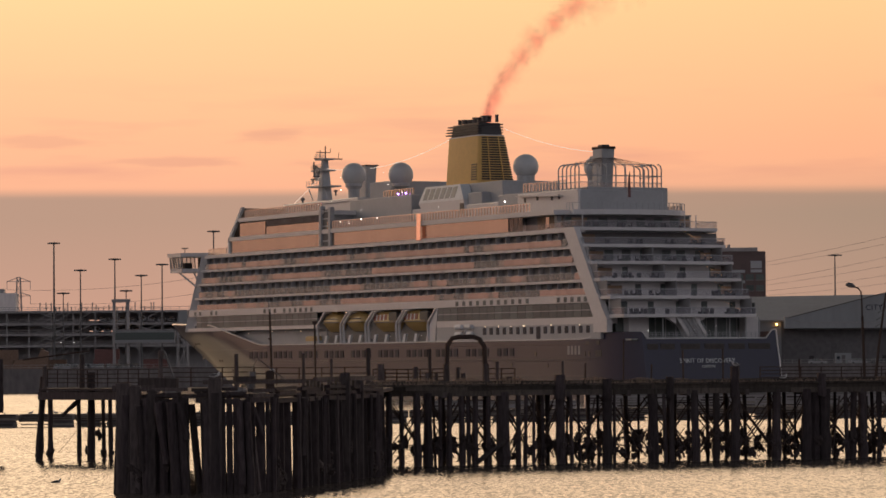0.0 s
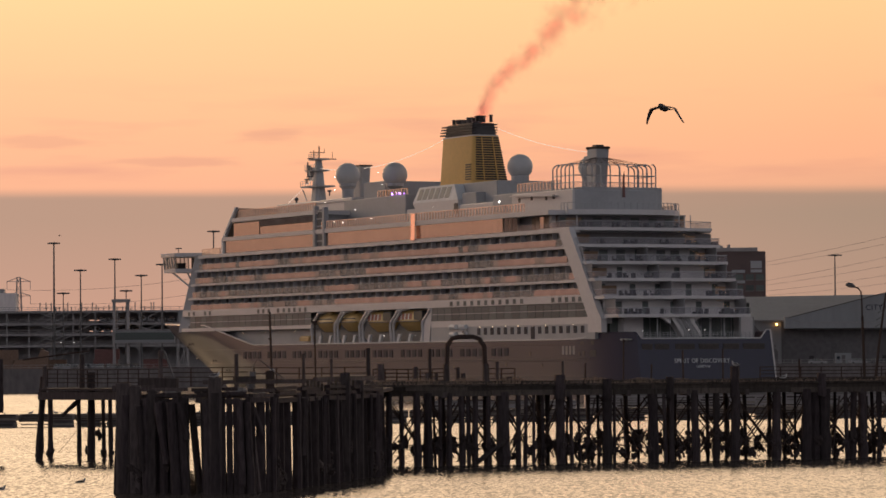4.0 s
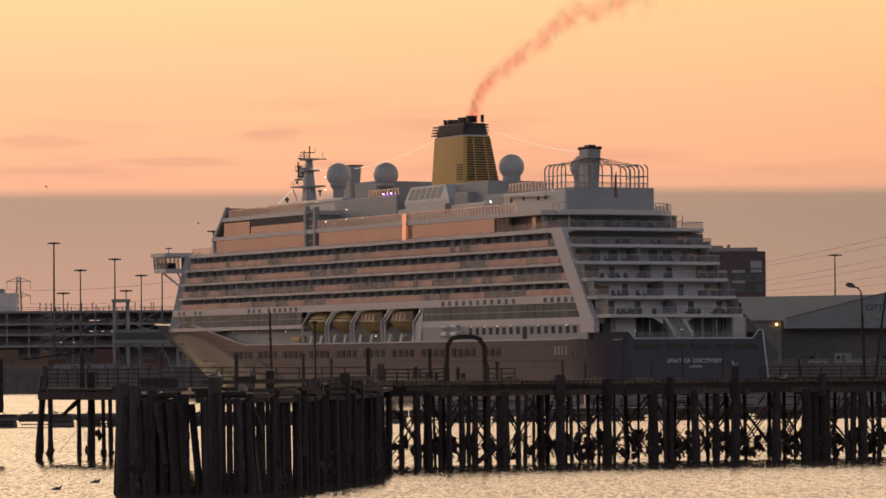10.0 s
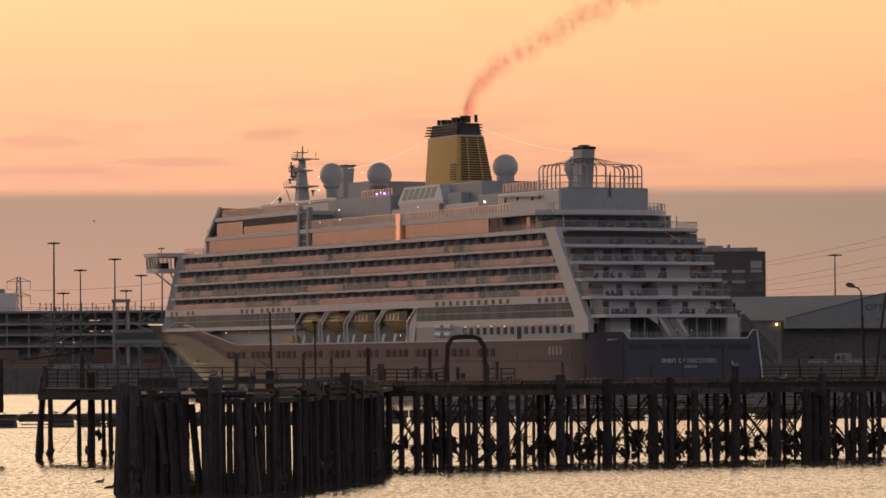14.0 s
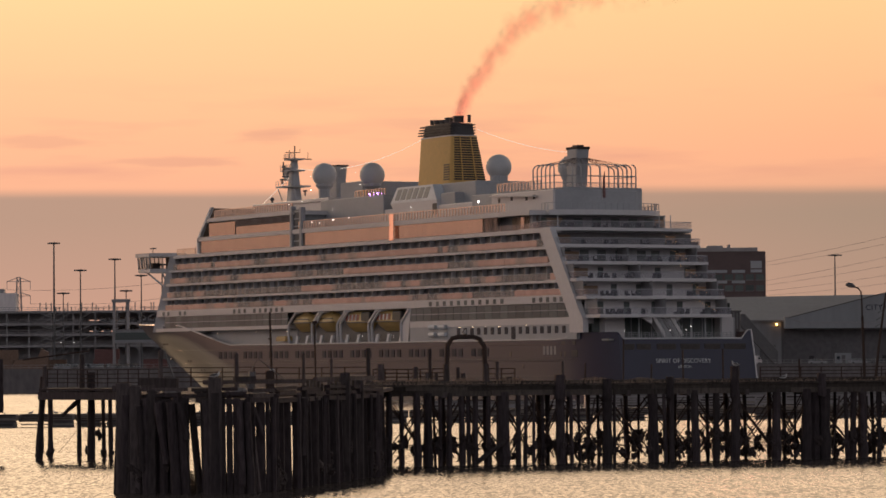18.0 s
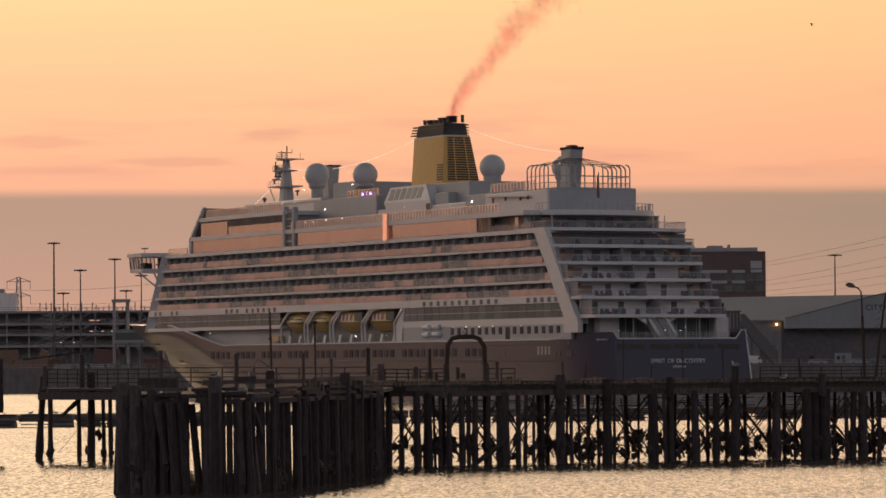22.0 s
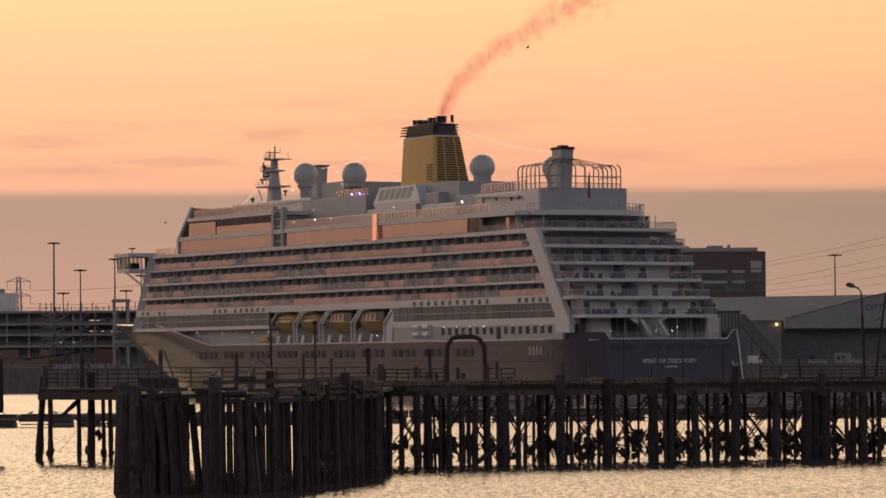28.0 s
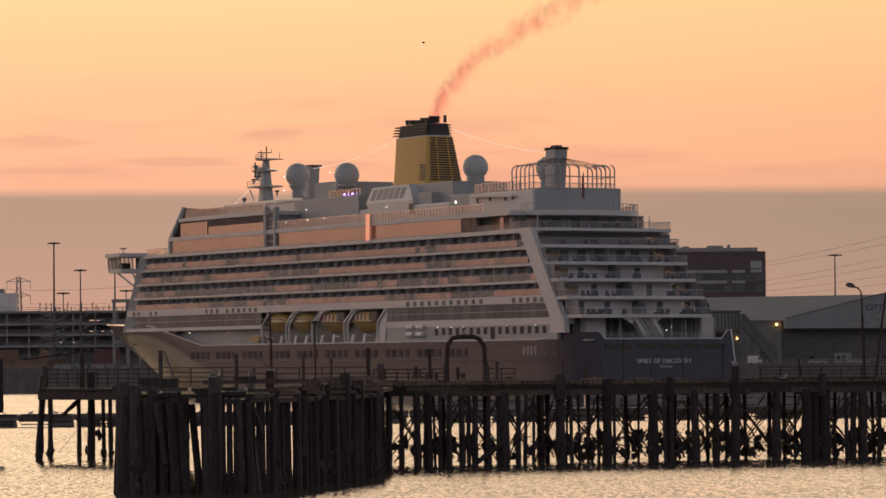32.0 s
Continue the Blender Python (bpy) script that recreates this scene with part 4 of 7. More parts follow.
chair = Build()
chair.cbox(-0.35, 0.35, -0.35, 0.35, 0.0, 0.45, 0.05)
chair.cbox(0.2, 0.35, -0.35, 0.35, 0.45, 0.95, 0.04)
chm = chair.mesh("deck_chair", M["furn"])
tab = Build()
tab.lathe([(0.3, 0), (0.05, 0.05), (0.05, 0.7), (0.5, 0.7), (0.5, 0.75)], (0, 0, 0), 10)
tbm = tab.mesh("deck_table", M["furn"])
for k, (z, s, w) in enumerate(TERR):
    b = Build()
    b.slab(terrace_outline(s, w, s + 12, cut=4.1 - 0.46 * k), z - 0.05, z + 0.5)
    te = part("terrace", b, M["white"], ship, "white stepped stern terrace")
    # glass front above the edge
    o = terrace_outline(s + 0.15, w - 0.15, s + 8, cut=4.0 - 0.46 * k)
    for i in range(len(o) - 1):
        (x0, y0), (x1, y1) = o[i], o[i + 1]
        g = Build()
        g.beam((x0, y0, z + 1.05), (x1, y1, z + 1.05), 0.05, 1.0)
        part("terrace_glass", g, M["terglass"], te)
    hr = Build()
    hr.tube([(*p, z + 1.6) for p in o], 0.05, 5)
    part("handrail", hr, M["grey"], te)
    # cabin wall at the back, with glass doors
    nz = TERR[k + 1][0] if k + 1 < len(TERR) else 32.2
    sw = s + (6.3 if k < 5 else 8.4)
    b = Build()
    b.box(sw, sw + 1.0, -w + 4.0, w - 0.6, z + 0.5, nz)
    part("terrace_wall", b, M["white" if k < 3 else "grey" if k < 5 else "divider"], te)
    for i in range(7 if k > 2 else 5):
        y = -w + 6.0 + (2 * w - 8.6) * i / (6 if k > 2 else 4) + rnd.uniform(-0.5, 0.5)
        hw = 0.55 if k < 3 else 0.85
        d = Build()
        d.box(sw - 0.06, sw + 0.02, y - hw, y + hw, z + 0.55, nz - 0.45)
        part("glass_door", d, M["bandglass"], te)
    for y in ([-w + 4.0, 1.2 + 0.4 * k, w - 0.4] if k < 4 else []):
        d = Build()
        d.box(s + 2.6, sw, y - 0.07, y + 0.07, z + 0.5, nz)
        part("terrace_screen", d, M["divider"], te)
    for i in range(14):
        y = rnd.choice([-8.5, -2.5, 4.3, 9.8]) + rnd.uniform(-1.7, 1.7)
        c = part("deck_chair", chm, None, te, at=(s + rnd.uniform(2.4, 4.8), y, z + 0.5))
        c.rotation_euler = (0, 0, rnd.uniform(0, 6.28))
    for y in (-8.5, -2.5, 4.3, 9.8):
        part("deck_table", tbm, None, te, at=(s + 3.6, y, z + 0.5))
# lit cabins and strings of light on the starboard side
for k, (z, s, w) in enumerate(TERR[1:]):
    b = Build()
    b.box(s + 6.1, s + 6.2, -w + 4.2, -w + 6.2, z + 0.9, z + 2.2)
    part("lit_window", b, M["cabin_light"], ship, "warmly lit cabin window")
    b = Build()
    b.box(s + 6.1, s + 6.2, w - 5.2, w - 2.2, z + 0.9, z + 2.3)
    part("curtained_window", b, M["awn"], ship, "tan curtained cabin window")
for k, (z, s, w) in enumerate(TERR[:-1]):
    hi, lo = (s + 3.4, -w + 8.9, z + 2.75), (s + 2.2, -w + 6.5, z + 1.15)
    part("stair_cable", Build().beam(hi, lo, 0.03), M["grey"], ship)
    for i in range(8):
        f = i / 7
        b = Build()
        bulge(b, tuple(p + (q - p) * f for p, q in zip(hi, lo)), 0.036, 4)
        part("string_light", b, M["string"], ship, "small warm string light")
# lowest level: deep openings with stair flights between
b = Build()
b.box(6.5, 7.0, -13.5, 13.5, 10.4, 14.2)
part("lido_wall", b, M["bandglass"], ship)
b = Build()
b.box(0.6, 12, -13.6, 13.6, 10.3, 10.6)
part("lido_deck", b, M["deck"], ship)
for y0, y1 in [(-13.4, -10.6), (8.2, 12.0)]:
    b = Build()
    b.box(4.6, 6.5, y0, y1, 10.6, 14.2)
    part("lido_screen", b, M["white"], ship, "white panelled deckhouse under the terrace")
# one broad white double stair from the lowest terrace down to the lido deck
y0, y1 = -0.95, 2.45
st = Build()
st.add([(1.3, y0, 10.6), (1.3, y1, 10.6), (1.3, y1 + 2.6, 14.35), (1.3, y0 + 2.6, 14.35), (2.6, y0, 10.6), (2.6, y1, 10.6), (2.6, y1 + 2.6, 14.35), (2.6, y0 + 2.6, 14.35)],
       [(0, 1, 2, 3), (7, 6, 5, 4), (1, 0, 4, 5), (2, 1, 5, 6), (3, 2, 6, 7), (0, 3, 7, 4)])
flight = part("stair_flight", st, M["white"], ship, "broad white double stair between the stern decks")
for k in range(12):
    f = k / 11
    b = Build()
    b.box(0.95, 1.3, y0 + 2.6 * f, y1 + 2.6 * f, 10.62 + 3.6 * f, 10.82 + 3.6 * f)
    part("tread", b, M["grey"], flight)
for e in (y0, (y0 + y1) / 2, y1):
    r = Build()
    r.beam((0.9, e, 11.0), (0.9, e + 2.6, 14.75), 0.1, 0.55)
    part("stair_string", r, M["white" if e != (y0 + y1) / 2 else "divider"], flight)
    r = Build()
    r.beam((0.85, e, 12.0), (0.85, e + 2.6, 15.75), 0.07)
    for k in range(5):
        r.beam((0.85, e + 0.65 * k, 11.0 + 0.94 * k), (0.85, e + 0.65 * k, 12.0 + 0.94 * k), 0.05)
    part("stair_rail", r, M["grey"], flight)
# flared brackets where the stair leaves the terrace
for yc, d in ((5.0, 1), (1.05, -1)):
    fl = []
    for k in range(9):
        a = math.pi / 2 * k / 8
        fl.append((yc + d * 2.0 * math.sin(a) ** 0.9, 14.2 - 1.15 * (1 - math.sin(a))))
    o = fl + [(yc, 14.2)]
    b = Build()
    b.add([(0.9, y, z) for y, z in o] + [(1.5, y, z) for y, z in o], [tuple(range(len(o))), tuple(range(2 * len(o) - 1, len(o) - 1, -1))] + [(i, (i + 1) % len(o), len(o) + (i + 1) % len(o), len(o) + i) for i in range(len(o))])
    part("flared_bracket", b, M["white"], ship, "white flared bracket beside the stair")
for y in (-12.2, -9.6, -6.4, -3.6, 6.6):
    b = Build()
    b.lathe([(0.13, 0), (0.13, 3.6)], (2.6, y, 10.6), 8)
    part("deck_column", b, M["grey"], ship)
for i in range(9):
    b = Build()
    b.box(6.42, 6.5, -10.2 + i * 2.0, -10.05 + i * 2.0, 10.6, 14.2)
    part("window_mullion", b, M["grey"], ship)
b = Build()
for i in range(30):
    y = 12.3 - i * 0.8
    b.beam((0.35, y, 10.55), (0.35, y, 11.6), 0.06)
for z in (10.9, 11.25, 11.6):
    b.beam((0.35, 12.3, z), (0.35, -11.1, z), 0.06)
part("stern_railing", b, M["grey"], ship)

# top deck aft: slab, enclosed court with hooped frame
b = Build()
b.slab(terrace_outline(20.5, 12.2, 40, 3.0), 32.2, 33.1)
part("court_deck", b, M["white"], ship, "white curved deck under the court")
o = terrace_outline(20.8, 12.2, 26, 3.0)
b = Build()
for i in range(len(o) - 1):
    b.beam((*o[i], 34.3), (*o[i + 1], 34.3), 0.09)
    b.beam((*o[i], 33.1), (*o[i], 34.3), 0.1)
    m2 = ((o[i][0] + o[i + 1][0]) / 2, (o[i][1] + o[i + 1][1]) / 2)
    b.beam((*m2, 33.1), (*m2, 34.3), 0.1)
part("court_railing", b, M["grey"], ship)
b = Build()
b.box(25.5, 30, -12, 12, 29.6, 32.2)
part("pool_bar_wall", b, M["bandglass"], ship)
for y in (-11.6, -10.4, -9.3, 11.0):
    b = Build()
    b.lathe([(0.09, 0), (0.09, 2.6)], (22.5, y, 29.7), 8)
    part("deck_column", b, M["white"], ship)
b = Build()
b.cbox(25.9, 40, -7.0, 9.6, 33.1, 36.78, 0.2)
part("court_house", b, M["grey"], ship, "white wall round the sports court")


def hoop(x, y, dx, dy, h=4.6, r=0.12, z0=36.7):
    pts = []
    for i in range(9):
        a = math.pi / 2 * i / 8
        pts.append((x + dx * (1 - math.cos(a)), y + dy * (1 - math.cos(a)), z0 + h - 1.0 + 1.0 * math.sin(a)))
    return Build().tube([(x, y, z0)] + pts, r, 6)


court = part("court_frame", Build().tube([(26.2, -6.8, 39.2), (26.2, 9.6, 39.2)], 0.1, 6), M["grey"], ship, "hooped white frame of the sports court")
for i in range(10):
    y = -6.8 + 16.4 * i / 9
    part("hoop", hoop(26.2, y, 1.3, 0), M["grey"], court)
for i in range(1, 6):
    x = 26.2 + 7.6 * i / 5
    part("hoop", hoop(x, 9.6, 0, -1.3), M["grey"], court)
    part("hoop", hoop(x, -6.8, 0, 1.3), M["grey"], court)
for p, q in [((26.2, 9.6, 39.2), (33.8, 9.6, 39.2)), ((26.2, -6.8, 39.2), (33.8, -6.8, 39.2)), ((27.5, -5.5, 41.3), (27.5, 8.3, 41.3)), ((27.5, 8.3, 41.3), (33.8, 8.3, 41.3)), ((27.5, -5.5, 41.3), (33.8, -5.5, 41.3)),
             ((26.2, -6.8, 38.0), (26.2, 9.6, 38.0)), ((26.2, 9.6, 38.0), (33.8, 9.6, 38.0))]:
    part("frame_rail", Build().beam(p, q, 0.12), M["grey"], court)
net = Build()
for i in range(9):
    y = -5.5 + 13.8 * i / 8
    net.tube([(27.5, y, 41.2), (33, y * 0.2, 42.7)], 0.035, 4)
    net.tube([(33.8, y, 41.2), (33.2, y * 0.2, 42.7)], 0.035, 4)
for x1, z1, ys in ((27.4, 41.35, (-5.6, 8.4)), (33.9, 41.35, (-5.6, 8.4))):
    sheet = []
    for i in range(9):
        y = ys[0] + (ys[1] - ys[0]) * i / 8
        sheet.append([(33.1 + (x1 - 33.1) * k / 4, y * (0.2 + 0.8 * k / 4), 42.75 + (z1 - 42.75) * k / 4 - 0.22 * math.sin(math.pi * k / 4)) for k in range(5)])
    part("net_sheet", Build().grid(sheet), M["net"], court, "thin brown net over the court")
part("net_stay", net, M["rust"], court, "thin stays of the court net")
gw = Build()
gw.box(26.25, 26.3, -6.7, 9.5, 36.8, 38.0)
gw.box(26.3, 33.8, 9.52, 9.57, 36.8, 38.0)
part("court_glass", gw, M["railglass"], court)
fl = Build()
fl.wall([(0, 0), (0.5, 0.1), (0.45, 3.4), (0.15, 4.6)], -0.08, 0.08)
fo = part("furled_flag", fl, M["redpaint"], ship, "dark red furled ensign", at=(25.8, -0.4, 35.4))
fo.rotation_euler = (0, 0, radians(90))
part("flag_staff", Build().tube([(25.8, 0.2, 35.0), (25.8, 0.6, 41.0)], 0.06, 6), M["white"], ship)

# ---------- lifeboats ----------
for s, ln, hgt, tender in [(118.2, 9.4, 14.95, False), (107.3, 9.2, 14.95, False), (93.6, 11.8, 14.75, True), (80.3, 11.8, 14.75, True)]:
    # faceted hull with a cut-up keel, and the canopy over it as a part of its own
    keel = [(0.0, -2.05), (0.75, -2.0), (1.55, -1.05), (1.95, -0.35), (1.98, -0.05)]
    lid = [(1.86, -0.05), (1.80, 0.25), (1.66, 1.2), (1.25, 1.62), (0.55, 1.85), (0.0, 1.9)] if tender else [(1.84, -0.05), (1.72, 0.5), (1.3, 1.15), (0.7, 1.5), (0.0, 1.62)]
    ends = (-1.0, -0.96, -0.86, -0.7, -0.45, -0.15, 0.15, 0.45, 0.7, 0.86, 0.96, 1.0)
    rows = []
    for f in ends:
        k = max(0.05, 1 - abs(f) ** 5) ** 0.5
        row = []
        for y, z in keel + [(-y, z) for y, z in keel[-1:0:-1]] + keel[:1]:
            cut = 0.58 + 0.42 * min(1.0, max(0.0, (z + 2.05) / 1.5)) ** 0.8
            row.append((f * ln / 2 * cut, y * k, z))
        rows.append(row)
    b = Build().grid(rows)
    for r in (rows[0], rows[-1]):
        b.add(r[:-1], [tuple(range(len(r) - 1))])
    boat = part("lifeboat", b, M["orange"], ship, "yellow tender lifeboat hung in davits" if tender else "yellow enclosed lifeboat hung in davits", at=(s, 13.5, hgt))
    rows = []
    for f in ends:
        k = max(0.04, 1 - abs(f) ** (6 if tender else 3.2)) ** 0.5
        rows.append([(f * ln / 2 * 0.97, y * (0.4 + 0.6 * k), -0.05 + (z + 0.05) * k) for y, z in lid + [(-y, z) for y, z in lid[-2::-1]]])
    part("canopy", Build().grid(rows), M["orange"], boat, smooth=not tender)
    st = Build()
    st.box(-ln * 0.46, ln * 0.46, 1.75, 2.04, -0.34, -0.16)
    part("fender_strip", st, M["darksteel"], boat, "dark fender strip")
    if tender:
        for q in range(4):
            x = -ln * 0.10 + q * 1.55
            wdw = Build()
            wdw.add([(x, 1.90, 0.12), (x + 1.0, 1.90, 0.12), (x + 1.0, 1.74, 1.2), (x, 1.74, 1.2), (x, 1.75, 0.12), (x + 1.0, 1.75, 0.12), (x + 1.0, 1.6, 1.2), (x, 1.6, 1.2)],
                    [(0, 1, 2, 3), (7, 6, 5, 4), (1, 0, 4, 5), (2, 1, 5, 6), (3, 2, 6, 7), (0, 3, 7, 4)])
            part("boat_window", wdw, M["boatred"], boat, "reddish cabin panel")
            sr = Build()
            sr.beam((x + 1.27, 1.86, 0.1), (x + 1.27, 1.72, 1.22), 0.34, 0.1)
            part("white_stripe", sr, M["letter"], boat, "white upright stripe")
        # solid dark block over the after end of the tender
        en = Build()
        en.cbox(-ln * 0.485, -ln * 0.16, -1.5, 1.84, -0.1, 1.72, 0.25)
        part("open_end", en, M["louvre"], boat, "dark block at the end of the boat")
    else:
        hd = Build()
        hd.cbox(-ln * 0.14, ln * 0.12, -0.8, 0.9, 1.1, 1.95, 0.2)
        part("conning_hatch", hd, M["orange"], boat)
        hp = Build()
        hp.beam((-ln * 0.34, 1.74, 0.42), (ln * 0.34, 1.74, 0.42), 0.12, 0.2)
        part("side_window", hp, M["louvre"], boat)
    for x in (-ln * 0.33, ln * 0.33):
        hk = Build()
        hk.tube([(x, 0, 1.2), (x, 0, 2.2)], 0.09, 6)
        part("lifting_hook", hk, M["letter"], boat)
    lm = Build()
    bulge(lm, (-1.5, 1.2, -2.9), 0.05, 5, 1, 0)
    part("boat_lamp", lm, M["lamp_white"], boat, "small white lamp")
for s in (123.4, 112.6, 111.2, 101.2, 99.8, 87.6, 86.2, 74.0):
    d = Build()
    d.tube([(s, 15.45, 10.6), (s, 15.62, 13.6), (s - 0.15, 15.62, 14.3), (s - 3.2, 15.55, 16.6), (s - 3.9, 14.2, 16.8)], [0.27, 0.27, 0.27, 0.25, 0.2], 8)
    part("davit", d, M["white"], ship, "white angled lifeboat davit")
    d = Build()
    d.cbox(s - 0.5, s + 0.5, 14.9, 15.5, 10.6, 11.3, 0.08)
    part("davit_foot", d, M["grey"], ship)
for s in [120, 115.3, 109, 104.2, 97.5, 92.6, 84.6, 79.8]:
    d = Build()
    d.add([(s, 15.0, 10.6), (s + 1.0, 15.0, 10.6), (s + 0.2, 15.0, 12.2), (s - 0.8, 15.0, 12.2), (s, 15.4, 10.6), (s + 1.0, 15.4, 10.6), (s + 0.2, 15.4, 12.2), (s - 0.8, 15.4, 12.2)],
          [(0, 1, 2, 3), (7, 6, 5, 4), (1, 0, 4, 5), (2, 1, 5, 6), (3, 2, 6, 7), (0, 3, 7, 4)])
    part("cradle_plate", d, M["letter"], ship, "white leaning cradle plate")
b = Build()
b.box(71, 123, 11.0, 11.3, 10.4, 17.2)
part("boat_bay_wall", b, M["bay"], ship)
b = Build()
b.box(123.2, 172, 13.62, 13.72, 10.4, 13.6)
part("promenade_wall", b, M["grey"], ship, "grey wall of the open promenade")
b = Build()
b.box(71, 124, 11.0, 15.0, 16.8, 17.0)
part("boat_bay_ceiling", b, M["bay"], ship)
b = Build()
b.wall([(71.4, 10.6), (75.5, 10.6), (71.8, 16.8), (70.2, 16.8)], 13.8, 15.5)
part("bay_end", b, M["white"], ship)
# small rescue boat forward of the bay
b = Build()
b.cbox(125.6, 130.5, 13.4, 15.2, 11.2, 12.2, 0.3)
part("rescue_boat", b, M["orange"], ship, "small orange rescue boat")
# promenade: lamps, white wall with windows, life rafts
b = Build()
b.box(8, 70.5, 13.4, HB - 0.04, 10.6, 13.2)
part("promenade_wall", b, M["grey"], ship, "pale grey promenade wall")
w = Build()
w.box(-0.55, 0.55, -0.04, 0.04, -0.62, 0.62)
wm = w.mesh("promenade_window", M["darkglass"])
for i in range(17):
    s = 51.1 - i * 2.58
    if i == 8:
        d = Build()
        d.box(s - 0.75, s + 0.75, HB - 0.08, HB, 10.65, 12.95)
        part("promenade_door", d, M["darkglass"], ship)
        continue
    if s > 9:
        part("promenade_window", wm, None, ship, at=(s, HB, 12.3))
for z in (11.85, 13.2):
    for k in range(2):
        r = Build()
        r.tube([(61.9 - 3.9 * k, HB + 0.3, z), (61.8 - 3.9 * k, HB + 0.3, z), (59.5 - 3.9 * k, HB + 0.3, z), (59.4 - 3.9 * k, HB + 0.3, z)], [0.4, 0.46, 0.46, 0.4], 8)
        part("life_raft_canister", r, M["letter"], ship, "white life raft canister")
for s in (50.5, 45.5, 40.6, 35.6, 25.5, 15.2):
    l = Build()
    bulge(l, (s, HB + 0.12, 13.1), 0.065, 5, 0.8)
    part("bulkhead_lamp", l, M["lamp_warm"], ship, "warm bulkhead lamp")
for s in (162, 150, 143, 135.5, 128):
    l = Build()
    bulge(l, (s, 13.75, 13.2), 0.055, 5, 0.8)
    part("bulkhead_lamp", l, M["lamp_warm"], ship, "warm bulkhead lamp")
for s, y, z, m, r in [(101.6, 8.35, 39.2, "lamp_purple", 0.27), (98.2, 8.35, 39.2, "lamp_purple", 0.27), (57.4, 8.1, 35.9, "lamp_white", 0.33), (100.0, 8.3, 39.5, "lamp_warm", 0.16), (118.5, 8.3, 36.9, "lamp_white", 0.2),
                      (113.0, 15.3, 34.2, "lamp_white", 0.15), (103.5, 15.3, 34.3, "lamp_white", 0.19), (96.5, 15.3, 34.3, "lamp_white", 0.17), (134, 7.6, 39.0, "lamp_white", 0.12), (109.2, 15.3, 33.9, "lamp_white", 0.13), (84, 8.4, 36.0, "lamp_white", 0.14),
                      (128.8, 8.0, 43.8, "lamp_white", 0.13), (127.8, 8.4, 41.2, "lamp_white", 0.2), (111.5, 6.6, 43.9, "lamp_white", 0.12), (110.0, 6.4, 41.5, "lamp_white", 0.15), (122.0, 15.9, 38.0, "lamp_white", 0.1)]:
    l = Build()
    bulge(l, (s, y, z), r * (0.62 if m == "lamp_purple" else 0.38), 6, 1.0, 0.0)
    part("deck_lamp", l, M[m], ship, "violet deck lamp" if m == "lamp_purple" else "small bright deck lamp")
for y, z in [(10.9, 11.9), (2.1, 12.0), (-1.0, 12.0), (5.4, 10.35), (-5.8, 10.5), (-2.0, 12.6)]:
    l = Build()
    bulge(l, (-0.1, y, z), 0.055, 5, 0.8)
    part("stern_lamp", l, M["lamp_white"], ship, "small white stern lamp")
# hull windows and the stern lettering
hw = Build()
hw.box(-0.72, 0.72, -0.07, 0.07, -0.68, 0.68)
hwm = hw.mesh("hull_window", M["darkglass"])
for i in range(48):
    s = 156.5 - 2.47 * i
    if i % 10 not in (4, 9):
        part("hull_window", hwm, None, ship, at=(s, half_beam(s, 8.55) + 0.02, 8.55))
for s0, z, ww, hh in [(11.2, 10.0, 4.2, 0.7), (9.4, 8.2, 1.7, 1.1), (12.2, 8.1, 0.7, 0.9), (13.6, 8.1, 0.5, 0.7), (31.5, 8.2, 0.7, 0.7)]:
    b = Build()
    hb0, hb1 = half_beam(s0 - ww / 2, z), half_beam(s0 + ww / 2, z)
    b.add([(s0 - ww / 2, hb0 + 0.04, z - hh / 2), (s0 + ww / 2, hb1 + 0.04, z - hh / 2), (s0 + ww / 2, hb1 + 0.04, z + hh / 2), (s0 - ww / 2, hb0 + 0.04, z + hh / 2), (s0 - ww / 2, hb0 - 0.1, z - hh / 2), (s0 + ww / 2, hb1 - 0.1, z - hh / 2), (s0 + ww / 2, hb1 - 0.1, z + hh / 2), (s0 - ww / 2, hb0 - 0.1, z + hh / 2)],
          [(0, 1, 2, 3), (7, 6, 5, 4), (1, 0, 4, 5), (2, 1, 5, 6), (3, 2, 6, 7), (0, 3, 7, 4)])
    part("hull_opening", b, M["black"], ship, "dark mooring port")


def lettering(words, size, place, parent=None, spread=1.0, thick=0.03):
    cu = bpy.data.curves.new("lettering", "FONT")
    cu.body = words
    cu.size = size
    cu.align_x, cu.align_y = "CENTER", "CENTER"
    cu.extrude = thick
    cu.space_character = spread
    cu.materials.append(M["letter"])
    ob = new("lettering", cu)
    ob.matrix_basis = place
    if parent:
        ob.parent = parent
    return ob


face = Matrix(((0, 0, -1, 0), (-1, 0, 0, 0), (0, 1, 0, 0), (0, 0, 0, 1)))
tilt = Matrix.Rotation(math.atan(0.19), 4, "Y")
lettering("SPIRIT OF DISCOVERY", 1.05, Matrix.Translation((stern(6.8) - 0.08, 0.1, 6.8)) @ tilt @ face, ship, 1.05)["label"] = "white ship's name on the transom"
lettering("LONDON", 0.58, Matrix.Translation((stern(5.85) - 0.08, 0.0, 5.85)) @ tilt @ face, ship)["label"] = "white home port on the transom"
